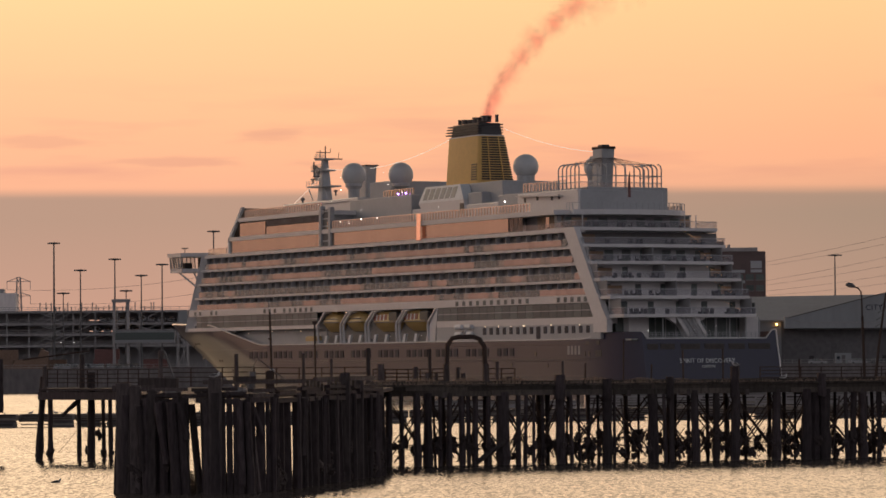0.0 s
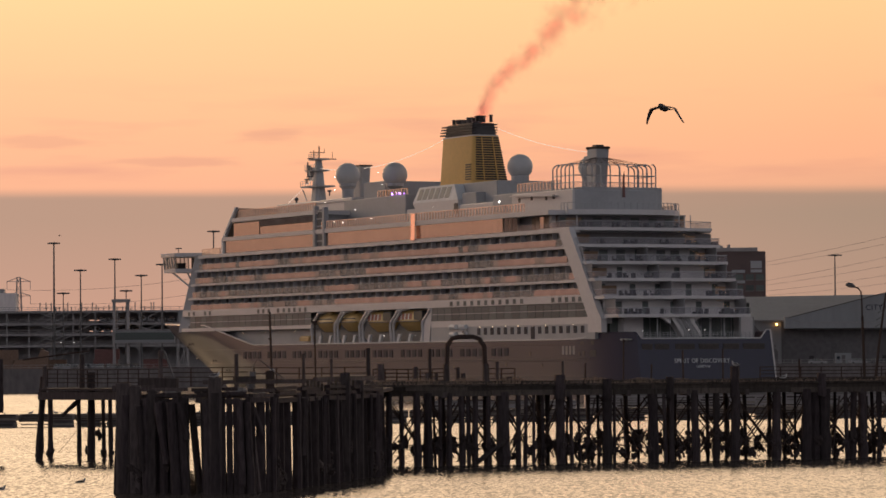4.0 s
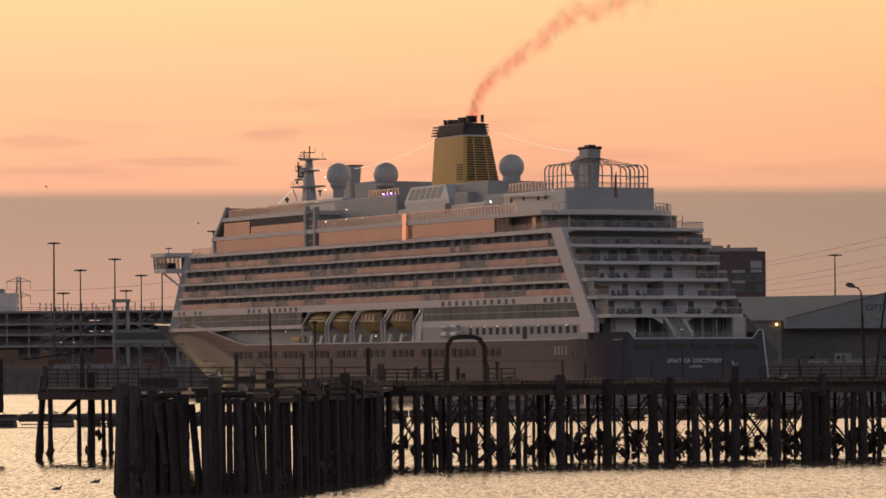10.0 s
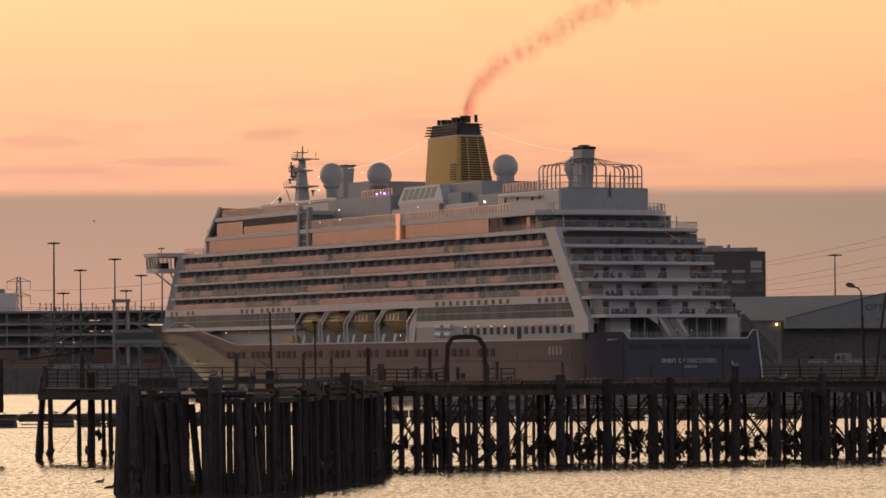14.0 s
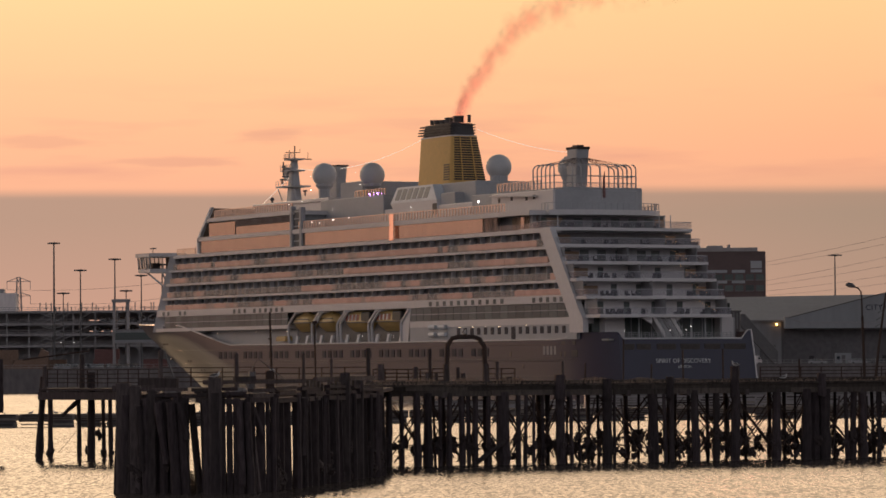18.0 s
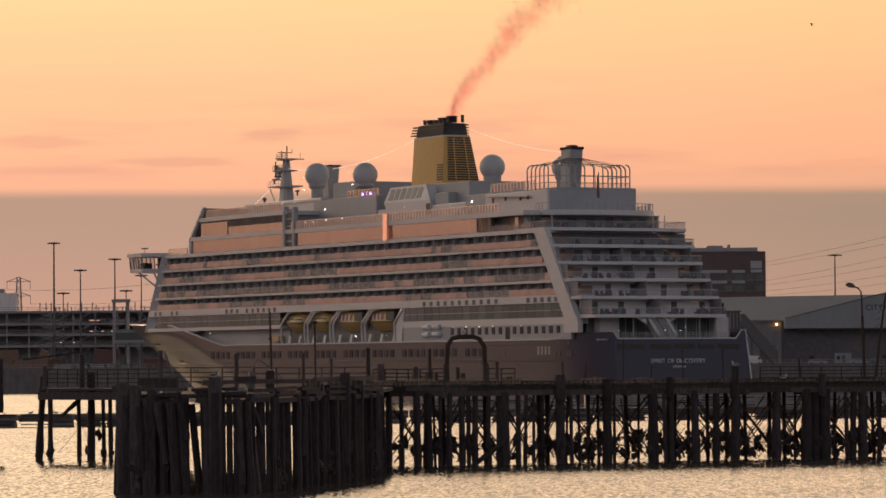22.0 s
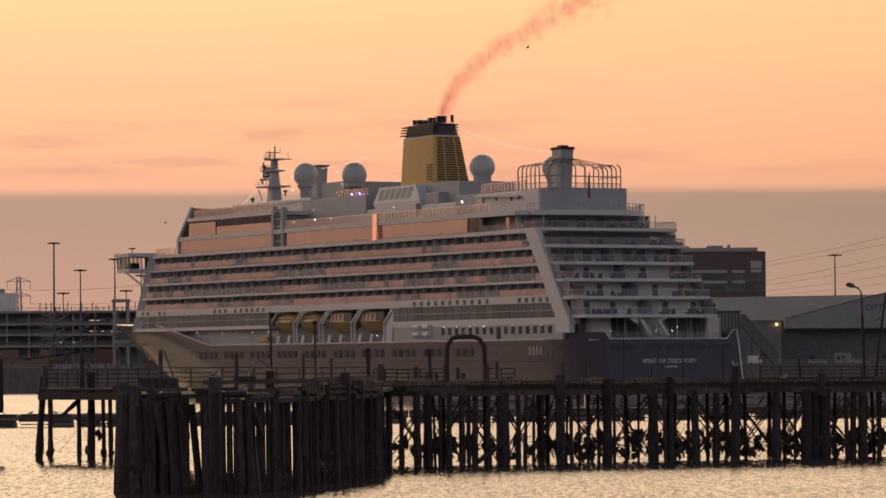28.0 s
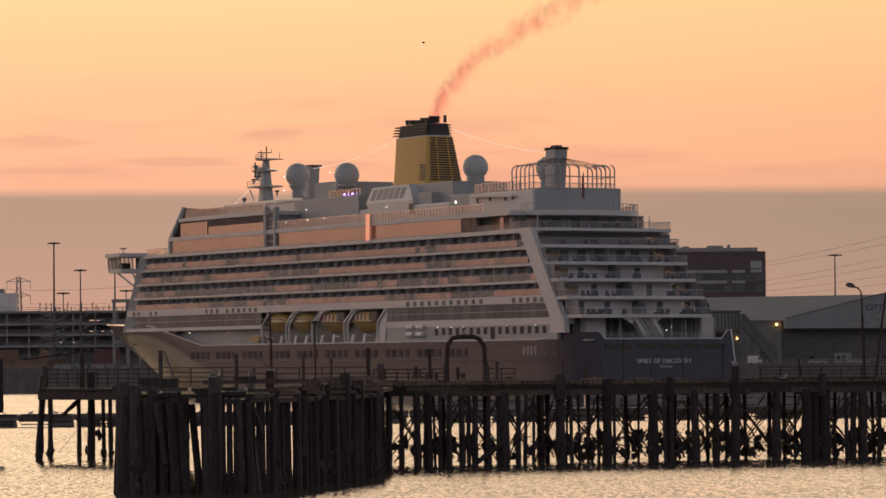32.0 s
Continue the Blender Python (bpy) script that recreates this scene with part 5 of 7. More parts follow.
# maker's mark on the side, as plain bars
for q in range(4):
    lg = Build()
    lg.box(18.95 - q * 1.28, 19.75 - q * 1.28, HB, HB + 0.04, 8.0, 9.5)
    part("side_mark", lg, M["divider"], ship, "pale plain bar of the hull's mark")
for s0, z in [(190.0, 11.2), (192.2, 11.2), (194.4, 11.2), (200.6, 10.6), (178.6, 7.6), (176.4, 7.6), (171.0, 5.6), (168.4, 5.6), (61.0, 5.9), (40.5, 6.3), (27.0, 6.1)]:
    b = Build()
    y = half_beam(s0, z)
    b.tube([(s0, y - 0.1, z), (s0, y + 0.05, z)], 0.34, 8)
    part("hull_port", b, M["black"], ship, "small dark round port")
for z in (9.7, 6.9, 4.4):
    b = Build()
    b.tube([(s0, half_beam(s0, z) + 0.01, z) for s0 in range(12, 188, 4)], 0.035, 4)
    part("plate_seam", b, M["navy"], ship)
anchor = Build()
anchor.tube([(205, half_beam(205, 9) + 0.3, 10), (205, half_beam(205, 8) + 0.2, 8.2)], 0.18, 6)
anchor.beam((203.6, half_beam(204, 8) + 0.2, 8.0), (206.4, half_beam(206, 8) + 0.2, 8.0), 0.35)
part("anchor", anchor, M["darksteel"], ship, "dark stowed bow anchor")

# ---------- old timber pier ----------
pier = thing("timber_pier", "derelict black timber pier with weed-hung piles and rusted bracing", "pier")


def front(x):
    """The river face of the pier, as y over x."""
    return 233.6 + max(0.0, x + 3) * 0.42


prn = random.Random(11)


def pile(x, y, r, z1=4.9, lean=(0, 0), z0=-2.0, rough=0.10, name="pier_leg", m="wettimber"):
    b = Build()
    pts, rad = [], []
    n = 9
    for i in range(n):
        f = i / (n - 1)
        z = z0 + (z1 - z0) * f
        wet = 1.0 + 0.22 * math.exp(-((z - 0.9) / 0.8) ** 2)
        pts.append((x + lean[0] * (1 - f) + prn.uniform(-1, 1) * r * 0.08, y + lean[1] * (1 - f), z))
        rad.append(r * wet * (1 + prn.uniform(-rough, rough)))
    b.tube(pts, rad, 8)
    return part(name, b, M[m], pier)


def weed(x, y, z, r, seed):
    b = Build()
    wr = random.Random(seed)
    for k in range(5):
        bulge(b, (x + wr.uniform(-1, 1) * r * 0.55, y, z + wr.uniform(-1, 1) * r * 0.9), r * wr.uniform(0.28, 0.55), 5, wr.uniform(0.9, 2.2), 0.9, seed * 5 + k)
    return part("weed_clump", b, M["weed"], pier, "hanging black weed")


def strut(a, c, w=0.09, m="rust"):
    pts = [Vector(a).lerp(Vector(c), f) + Vector((prn.uniform(-1, 1) * 0.04, 0, prn.uniform(-1, 1) * 0.04)) for f in (0, 0.35, 0.7, 1)]
    return part("brace", Build().tube(pts, [w * 0.5 * prn.uniform(0.8, 1.25) for _ in pts], 5), M[m], pier)


# front piles: place along the face and width
FRONT = [(-4.6, 0.6), (-3.5, 0.5), (-2.75, 0.34), (-1.75, 0.52), (-1.05, 0.62), (-0.25, 0.30), (0.35, 0.44), (1.1, 0.44), (1.5, 0.26), (2.0, 0.44), (2.85, 0.36), (3.75, 0.95), (4.75, 0.36), (5.3, 0.28),
         (5.8, 0.22), (6.35, 0.28), (7.5, 0.72), (8.2, 0.28), (8.7, 0.22), (10.65, 0.72), (11.1, 0.22), (13.65, 0.78), (14.4, 0.28), (14.9, 0.44), (16.45, 0.62), (17.95, 0.52), (19.3, 0.70), (22.1, 0.66),
         (24.15, 0.8), (24.75, 0.9), (25.4, 0.9), (26.9, 0.3), (27.5, 0.5), (28.1, 0.6), (29.2, 0.34), (30.2, 0.5), (31.4, 0.6), (33.5, 0.6)]
for i, (x, w) in enumerate(FRONT):
    pile(x, front(x) + prn.uniform(-0.1, 0.3), w * 0.42, lean=(prn.uniform(-0.15, 0.15), 0), rough=0.13)
    if prn.random() < 0.85:
        weed(x + prn.uniform(-0.15, 0.15), front(x) - 0.1, prn.uniform(0.8, 1.8), prn.uniform(0.22, 0.34) * (0.6 + w), i)
# rows behind
for row, dy in enumerate((2.3, 5.2)):
    x = -4.0
    while x < 34:
        pile(x, front(x) + dy, prn.uniform(0.07, 0.13), lean=(prn.uniform(-0.2, 0.2), 0))
        if prn.random() < 0.85:
            weed(x, front(x) + dy - 0.1, prn.uniform(0.9, 1.9), prn.uniform(0.26, 0.46), int(x * 7) + 100 * row)
        x += prn.choice([1.3, 2.0, 2.8])
# iron and timber bracing: crossed rods in every bay, with weed hanging from the low ones
MAIN = [-3.5, -1.05, 1.1, 3.75, 5.8, 7.5, 10.65, 13.65, 16.45, 19.3, 22.1, 24.4, 27.75, 30.2, 33.5]


def tuft(x, y, z):
    """A short drape of weed on a rod."""
    b = Build()
    for k in range(prn.choice([2, 3, 4])):
        bulge(b, (x + prn.uniform(-0.1, 0.1), y, z - k * 0.09), prn.uniform(0.07, 0.17), 4, prn.uniform(0.8, 1.8), 0.9, prn.randrange(9999))
    part("weed_clump", b, M["weed"], pier, "hanging black weed")


for x0, x1 in zip(MAIN, MAIN[1:]):
    for dy, w in ((0.3, 0.13), (1.6, 0.09), (2.9, 0.10), (4.2, 0.08), (5.3, 0.09)):
        sh = prn.uniform(-0.5, 0.5) if dy > 1 else 0.0
        hi, lo = prn.uniform(4.0, 4.6), prn.uniform(0.1, 0.6)
        ends = [((x0 + sh, hi), (x1 + sh, lo)), ((x1 + sh, hi), (x0 + sh, lo)), ((x0 + sh, 2.1), ((x0 + x1) / 2 + sh, 0.2)), ((x1 + sh, 2.2), ((x0 + x1) / 2 + sh, 0.2)),
                ((x0 + sh, prn.uniform(1.2, 1.6)), (x1 + sh, prn.uniform(0.9, 1.9)))]
        if x0 < 7:
            ends = ends[:2] + ends[4:]
        for k, ((xa, za), (xb, zb)) in enumerate(ends):
            if prn.random() < 0.14:
                continue
            strut((xa, front(xa) + dy, za), (xb, front(xb) + dy, zb), w * (1.0 if k < 2 else 0.6))
            for j in range(prn.choice([1, 2, 3])):
                f = prn.uniform(0.1, 0.9)
                z = za + (zb - za) * f
                if z < 1.9:
                    xx = xa + (xb - xa) * f
                    tuft(xx, front(xx) + dy, z)
for x in [9.2, 11.9, 12.6, 15.8, 18.8, 20.4, 23.2, 26.0, 28.4]:
    strut((x, front(x) + 0.8, 0.3), (x + prn.uniform(-1.3, 1.3), front(x) + 0.8, 4.4), 0.13, "timber")
strut((3.9, front(3) - 0.2, 1.6), (1.8, front(2) - 0.2, 0.0), 0.34, "timber")
# deck: cross heads, edge beams, boards
for x0 in range(-5, 36, 4):
    b = Build()
    y = front(x0 + 2)
    b.beam((x0, front(x0), 4.86), (x0 + 3.96, front(x0 + 3.96), 4.86 + prn.uniform(-0.04, 0.04)), 0.33, 0.36)
    part("edge_beam", b, M["planks"], pier)
    b = Build()
    b.beam((x0 - 1.5, front(x0 - 1.5) - 0.03, 5.18), (x0 + 2.46, front(x0 + 2.46) - 0.03, 5.18 + prn.uniform(-0.03, 0.03)), 0.30, 0.26)
    part("edge_beam", b, M["planks"], pier)
    b = Build()
    b.beam((x0, front(x0) + 5.4, 5.0), (x0 + 4, front(x0 + 4) + 5.4, 5.0), 0.3, 0.6)
    part("edge_beam", b, M["timber"], pier)
    b = Build()
    b.beam((x0 + 1, front(x0 + 1) - 0.2, 4.75), (x0 + 1, front(x0 + 1) + 6.0, 4.75), 0.35, 0.4)
    part("cross_head", b, M["timber"], pier)
x = -5.0
while x < 36.5:
    w = prn.uniform(0.24, 0.30)
    b = Build()
    y = front(x)
    b.box(x, x + w - 0.02, y - 0.25 + prn.uniform(-0.12, 0.08), y + 6.2, 5.33, 5.45 + prn.uniform(-0.01, 0.03))
    part("deck_board", b, M["planks"], pier)
    x += w
for x0 in range(-5, 36, 2):
    kb = Build()
    kb.beam((x0, front(x0) + 0.05, 5.56), (x0 + 1.97, front(x0 + 1.97) + 0.05, 5.56 + prn.uniform(-0.03, 0.03)), 0.22, 0.22)
    part("kerb_beam", kb, M["planks"], pier)
# landward deck on legs, added so the water below mirrors a dark underside
for x0 in range(-5, 37, 3):
    b = Build()
    b.add([(x0, front(x0) + 6.2, 5.0), (x0 + 2.97, front(x0 + 2.97) + 6.2, 5.0), (x0 + 2.97, front(x0 + 2.97) + 14, 5.0), (x0, front(x0) + 14, 5.0),
           (x0, front(x0) + 6.2, 5.3), (x0 + 2.97, front(x0 + 2.97) + 6.2, 5.3), (x0 + 2.97, front(x0 + 2.97) + 14, 5.3), (x0, front(x0) + 14, 5.3)],
          [(3, 2, 1, 0), (4, 5, 6, 7), (0, 1, 5, 4), (1, 2, 6, 5), (2, 3, 7, 6), (3, 0, 4, 7)])
    part("deck_bay", b, M["planks"], pier)
for dy in (13.0,):
    x = -4.0 + prn.uniform(0, 1.5)
    while x < 36:
        pile(x, front(x) + dy, prn.uniform(0.10, 0.17), z1=5.0, lean=(prn.uniform(-0.2, 0.2), 0))
        x += prn.uniform(2.6, 3.8)
# tops of the tall front piles above the deck
for x, w, z in [(7.5, 0.74, 6.05), (10.6, 0.6, 5.75), (14.8, 0.5, 5.85), (19.2, 0.62, 6.55), (25.2, 0.62, 6.0), (30.0, 0.6, 6.1)]:
    pile(x, front(x) - 0.25, w / 2, z1=z, z0=4.4, rough=0.04, name="leg_head")
# dry grass along the edge
g = Build()
grn = random.Random(3)
for i in range(9000):
    x = grn.uniform(-4.5, 36)
    dens = 0.35 + 0.65 * abs(noise.noise(Vector((x * 0.35, 0, 0))) * 2)
    y = front(x) - 0.2 + abs(grn.gauss(0, 1.0))
    h = grn.uniform(0.15, 0.55) * min(1.0, dens)
    dx, dy = grn.uniform(-0.12, 0.12), grn.uniform(-0.1, 0.1)
    g.add([(x - 0.03, y, 5.44), (x + 0.03, y, 5.44), (x + dx, y + dy, 5.44 + h)], [(0, 1, 2)])
grass = part("dry_grass", g, M["grass"])
grass.scale = (1.045, 1.045, 1)
tagged(grass, "dry brown grass growing along the pier's edge", "grass", kind="stuff")

FAR = 1.045            # the long pier and its outer end stand this much farther off than drawn


# ---------- railings and posts on the pier ----------
def pier_rail(x0, x1, y0, y1, z, rails, step, h=1.15):
    b = Build()
    n = max(1, round((x1 - x0) / step))
    for i in range(n + 1):
        f = i / n
        b.tube([(x0 + (x1 - x0) * f, y0 + (y1 - y0) * f, z), (x0 + (x1 - x0) * f + prn.uniform(-0.03, 0.03), y0 + (y1 - y0) * f, z + h)], 0.045, 5)
    for k in range(rails):
        zz = z + h * (k + 1) / rails
        b.tube([(x0, y0, zz), ((x0 + x1) / 2, (y0 + y1) / 2, zz - 0.03), (x1, y1, zz)], 0.035, 5)
    part("railing", b, M["rust"], pier, "rusted pipe railing")


pier_rail(-27.6, -19.2, 256, 248, 5.35, 4, 0.78, 1.25)
pier_rail(-19.0, -12.5, 246, 242, 5.4, 4, 1.9, 1.3)
pier_rail(-12.5, -5.0, 242, 240, 5.45, 3, 1.4, 1.2)
pier_rail(-4.6, 0.0, 239, 239, 5.45, 4, 0.8, 1.05)
pier_rail(2.9, 4.6, 239, 239, 5.45, 3, 0.8, 1.05)
pier_rail(21.5, 36.0, 250, 256, 5.45, 4, 1.5, 1.0)


def post(x, y, w, z0, z1, lean=0.0, m="timber"):
    b = Build()
    n = 4
    b.tube([(x + lean * i / n, y, z0 + (z1 - z0) * i / n) for i in range(n + 1)], [w / 2 * (1.06 - 0.03 * i + prn.uniform(-0.03, 0.03)) for i in range(n + 1)], 8)
    return part("post", b, M[m], pier, "upright timber post")


for x, y, w, z1 in [(-12.2, 216, 0.26, 7.55), (-9.1, 238, 0.22, 7.6), (-7.3, 238, 0.2, 7.25), (-4.9, 238, 0.28, 7.95), (-0.92, 238, 0.22, 7.85), (-25.1, 255, 0.36, 7.7), (-27.7, 255, 0.3, 6.85), (-18.5, 240, 0.3, 7.9),
                    (-4.1, 238, 0.5, 6.85), (-1.85, 238, 0.35, 6.65), (3.45, 238, 0.22, 6.95), (7.75, 240, 0.18, 6.95), (-1.1, 237, 0.3, 6.2), (1.25, 237.5, 0.3, 6.2), (-24.4, 254, 0.44, 6.35), (-0.5, 238, 0.24, 6.2), (0.9, 238, 0.26, 6.6), (4.2, 237, 0.4, 5.95)]:
    post(x, y, w, 5.2, z1)
for x, z1 in ((12.2, 8.5), (16.3, 7.7), (19.0, 7.75), (14.1, 6.7), (9.6, 6.8), (24.2, 7.0)):
    b = Build()
    b.tube([(x, 250, 5.2), (x + prn.uniform(-0.05, 0.05), 250, z1)], 0.06, 6)
    part("thin_post", b, M["rust"], pier, "thin rusty post")
b = Build()
b.tube([(-18.25, 240, 7.85), (-17.4, 240, 5.3)], 0.07, 6)
part("leaning_pole", b, M["darksteel"], pier)
b = Build()
b.tube([(-10.0, 214, 5.2), (-10.05, 214, 7.0), (-10.12, 214, 10.1)], [0.085, 0.07, 0.05], 6)
b.box(-10.22, -10.0, 213.95, 214.05, 8.4, 8.5)
part("thin_mast", b, M["rust"], pier, "thin dark steel mast")
b = Build()
b.tube([(-8.3, 238, 5.3), (-8.36, 238, 9.75)], 0.06, 6)
b.box(-8.5, -8.2, 237.9, 238.1, 9.6, 9.8)
part("thin_mast", b, M["rust"], pier, "thin dark steel mast")
b = Build()
b.cbox(-10.12, -9.86, 213.6, 213.85, 5.3, 6.62, 0.03)
part("white_post", b, M["grey"], pier, "pale painted post")
# hoop frame over the walkway
b = Build()
arch = [(0.22, 5.4), (0.2, 7.0), (0.25, 8.1), (0.55, 8.55), (0.95, 8.66), (1.9, 8.66), (2.3, 8.5), (2.62, 8.0), (2.66, 7.0), (2.68, 5.4)]
for y in (237.6, 238.6):
    b.tube([(x, y, z) for x, z in arch], 0.15, 6)
for x, z in arch[2:8]:
    b.beam((x, 237.6, z), (x, 238.6, z), 0.12)
part("hoop_frame", b, M["rust"], pier, "rusted iron hoop frame over the walkway")
for x in (0.15, 2.7):
    post(x, 237.5, 0.42, 5.4, 6.8)

for ob in pier.children:
    ob.scale = (FAR, FAR, 1)


# ---------- pier head of close-set timbers, nearer the bank ----------
def face_y(x):
    """The face of the head, as y over the place across at 200 m."""
    return float(np.interp(x, [-18.0, -13.4, -10.7, -9.35, -6.9, -3.2], [199.6, 197.6, 197.4, 200.0, 210.0, 226.5]))


def across(u, y):
    return u * y / 200.0


# stretches of close timbers, by where they stand across at 200 m
for u0, u1 in [(-17.75, -13.95), (-13.15, -12.3), (-12.05, -11.98), (-11.78, -11.6), (-11.42, -10.36), (-10.18, -9.82), (-9.66, -9.56), (-9.42, -8.42), (-8.22, -7.34), (-7.24, -4.62), (-4.5, -3.32)]:
    u0, u1 = u0 - 0.055, u1 + 0.055
    n = max(1, round((u1 - u0) / 0.36))
    w = (u1 - u0) / n
    for i in range(n):
        u = u0 + (i + 0.5) * w
        y = face_y(u) + prn.uniform(-0.25, 0.35)
        x = across(u, y)
        ww = w * y / 200 * 1.04
        top_z = prn.uniform(4.9, 5.25)
        b = Build()
        lean = 0.12 * (u + 14) * 0.12 + prn.uniform(-0.04, 0.04)
        lean = -0.22 if u < -17.4 else lean
        c = ww / 2
        d = 0.25
        z0 = -1.5
        def ring(xo, z, k):
            return [(x + xo - c * k, y - d, z), (x + xo + c * k, y - d, z), (x + xo + c * k, y + d, z), (x + xo - c * k, y + d, z)]
        v = ring(lean, z0, 1.06) + ring(lean * 0.5, 1.6, 1.05) + ring(0, top_z, 0.93)
        b.add(v, [(3, 2, 1, 0), (8, 9, 10, 11)] + [(r + k, r + (k + 1) % 4, r + 4 + (k + 1) % 4, r + 4 + k) for r in (0, 4) for k in range(4)])
        part("fender_timber", b, M["wettimber"], pier)
        if i % 2 == 0:
            b = Build()
            y2 = y + 3 + prn.uniform(0, 3)
            b.tube([(across(u, y2), y2, -2), (across(u, y2), y2, 5.0)], ww * 0.42, 6)
            part("inner_pile", b, M["wettimber"], pier)
# raking timbers in the gaps
for (u0, z0), (u1, z1), w in [((-13.75, 4.8), (-13.25, -0.5), 0.4), ((-13.2, 4.9), (-13.1, 0), 0.16), ((-12.15, 5.0), (-12.25, 0.5), 0.08), ((-10.6, 4.9), (-10.1, 0.0), 0.30)]:
    y = face_y(u0) + 0.8
    b = Build()
    b.tube([(across(u0, y), y, z0), (across(u1, y), y, z1)], w / 2, 6)
    part("raking_timber", b, M["timber"], pier)
# free-standing round legs before the close timbers
for u, w, z1, lean in [(-17.3, 0.5, 5.3, -0.3), (-16.2, 0.4, 5.1, 0.0), (-15.3, 0.46, 5.0, 0.12), (-14.6, 0.4, 5.2, 0.25), (-14.35, 0.5, 4.9, 0.4), (-12.95, 0.42, 5.0, 0.1), (-12.45, 0.56, 5.4, 0.0), (-11.1, 0.4, 5.0, 0.05),
                       (-10.75, 0.42, 4.9, 0.35), (-9.3, 0.34, 5.1, 0.0), (-9.2, 0.46, 5.3, -0.06), (-8.0, 0.44, 5.2, 0.05), (-7.0, 0.36, 5.0, 0.0), (-5.9, 0.4, 5.1, 0.04), (-4.9, 0.36, 5.0, 0.0), (-3.7, 0.4, 5.2, 0.0)]:
    y = face_y(u) - 0.55
    pile(across(u, y), y, w / 2, z1=z1, lean=(lean, 0), rough=0.06, m="wettimber")
# paler loose legs and rakers on the face: foot and top across, foot and top height, width
for ua, ub, za, zb, w in [(-15.1, -15.6, 1.6, 4.9, 0.42), (-14.5, -14.9, -1.0, 4.95, 0.5), (-13.97, -14.43, 2.9, 4.9, 0.34), (-9.85, -10.6, 3.0, 5.0, 0.34), (-9.15, -9.2, -1.0, 5.1, 0.42), (-7.75, -7.65, 1.8, 5.0, 0.5),
                          (-16.4, -16.55, 1.2, 4.7, 0.36), (-6.6, -6.55, -1.0, 5.05, 0.4), (-5.3, -5.2, -1.0, 5.0, 0.4), (-4.05, -4.0, -1.0, 5.05, 0.34), (-3.5, -3.55, -1.0, 5.0, 0.4), (-11.0, -11.15, 0.5, 5.0, 0.4)]:
    ya = face_y(ua) - 0.75
    b = Build()
    n = 7
    b.tube([(across(ua + (ub - ua) * i / n, ya) + prn.uniform(-0.03, 0.03), ya, za + (zb - za) * i / n) for i in range(n + 1)], [w / 2 * prn.uniform(0.86, 1.14) for _ in range(n + 1)], 7)
    part("raking_timber", b, M["wettimber"], pier, "weathered raking timber")
# ragged weed and shell growth round the feet of the head
for i in range(46):
    ua, ub = prn.choice([(-17.7, -14.3), (-17.7, -14.3), (-12.9, -12.5), (-11.2, -10.6), (-9.2, -8.7), (-7.0, -4.9), (-7.0, -4.9), (-4.2, -3.5)])
    u = prn.uniform(ua, ub)
    y = face_y(u) - prn.uniform(0.3, 0.8)
    weed(across(u, y), y, prn.uniform(0.1, 2.0), prn.uniform(0.2, 0.42), 400 + i)
# broken walings
cor = [(across(u, face_y(u)), face_y(u)) for u in (-17.9, -16.6, -13.9, -10.7, -9.3, -7.9, -6.6, -5.0, -3.3)]
for (xa, ya), (xb, yb) in zip(cor, cor[1:]):
    for z, h in ((4.95, 0.26), (5.3, 0.2), (5.55, 0.18)):
        b = Build()
        k0, k1 = prn.uniform(0, 0.18), prn.uniform(0.8, 1.0)
        b.beam((xa + (xb - xa) * k0, ya + (yb - ya) * k0 - 0.3, z + prn.uniform(-0.06, 0.06)), (xa + (xb - xa) * k1, ya + (yb - ya) * k1 - 0.3, z + prn.uniform(-0.08, 0.08)), 0.3, h)
        part("waling", b, M["wettimber" if prn.random() < 0.7 else "timber"], pier)
b = Build()
b.slab(cor + [(-3.2, 252.0), (-20.2, 255.0)], 5.12, 5.32)
part("head_deck", b, M["timber"], pier)
for u, w, z1 in [(-17.45, 0.78, 5.95), (-12.45, 0.72, 6.22), (-5.4, 0.62, 6.4), (-7.6, 0.4, 5.5), (-15.9, 0.5, 5.6), (-16.8, 0.6, 5.8), (-4.6, 0.5, 5.9)]:
    y = face_y(u) - 0.35
    b = Build()
    b.cbox(across(u, y) - w / 2, across(u, y) + w / 2, y - w / 2, y + w / 2, -1.5, z1, 0.06)
    part("king_post", b, M["timber"], pier, "heavy square king post")
# broken boards and clutter along the head
for i in range(16):
    u = -7.4 + i * 0.19
    y = face_y(u) + 0.5
    b = Build()
    b.box(across(u, y) - 0.09, across(u, y) + 0.08, y, y + 0.08, 5.0, 5.85 + prn.uniform(-0.15, 0.2))
    part("upright_board", b, M["planks"], pier)
for u0, u1, z, h in [(-13.0, -7.6, 5.95, 0.22), (-16.6, -14.5, 5.95, 0.55), (-11.4, -10.3, 6.1, 0.3), (-7.0, -3.9, 6.0, 0.3), (-18.0, -15.2, 5.62, 0.35)]:
    ya, yb = face_y(u0) + 2.5, face_y(u1) + 2.5
    b = Build()
    b.beam((across(u0, ya), ya, z), (across(u1, yb), yb, z + prn.uniform(-0.05, 0.05)), 0.3, h)
    part("loose_baulk", b, M["timber"], pier)
for i in range(22):
    u = prn.uniform(-16, -4)
    y = face_y(u) + prn.uniform(2.0, 9.0)
    b = Build()
    bulge(b, (across(u, y), y, 5.42), prn.uniform(0.12, 0.4), 5, 0.6, 0.8, 900 + i)
    part("rubble_lump", b, M["concrete"] if i % 4 == 0 else M["timber"], pier)
b = Build()
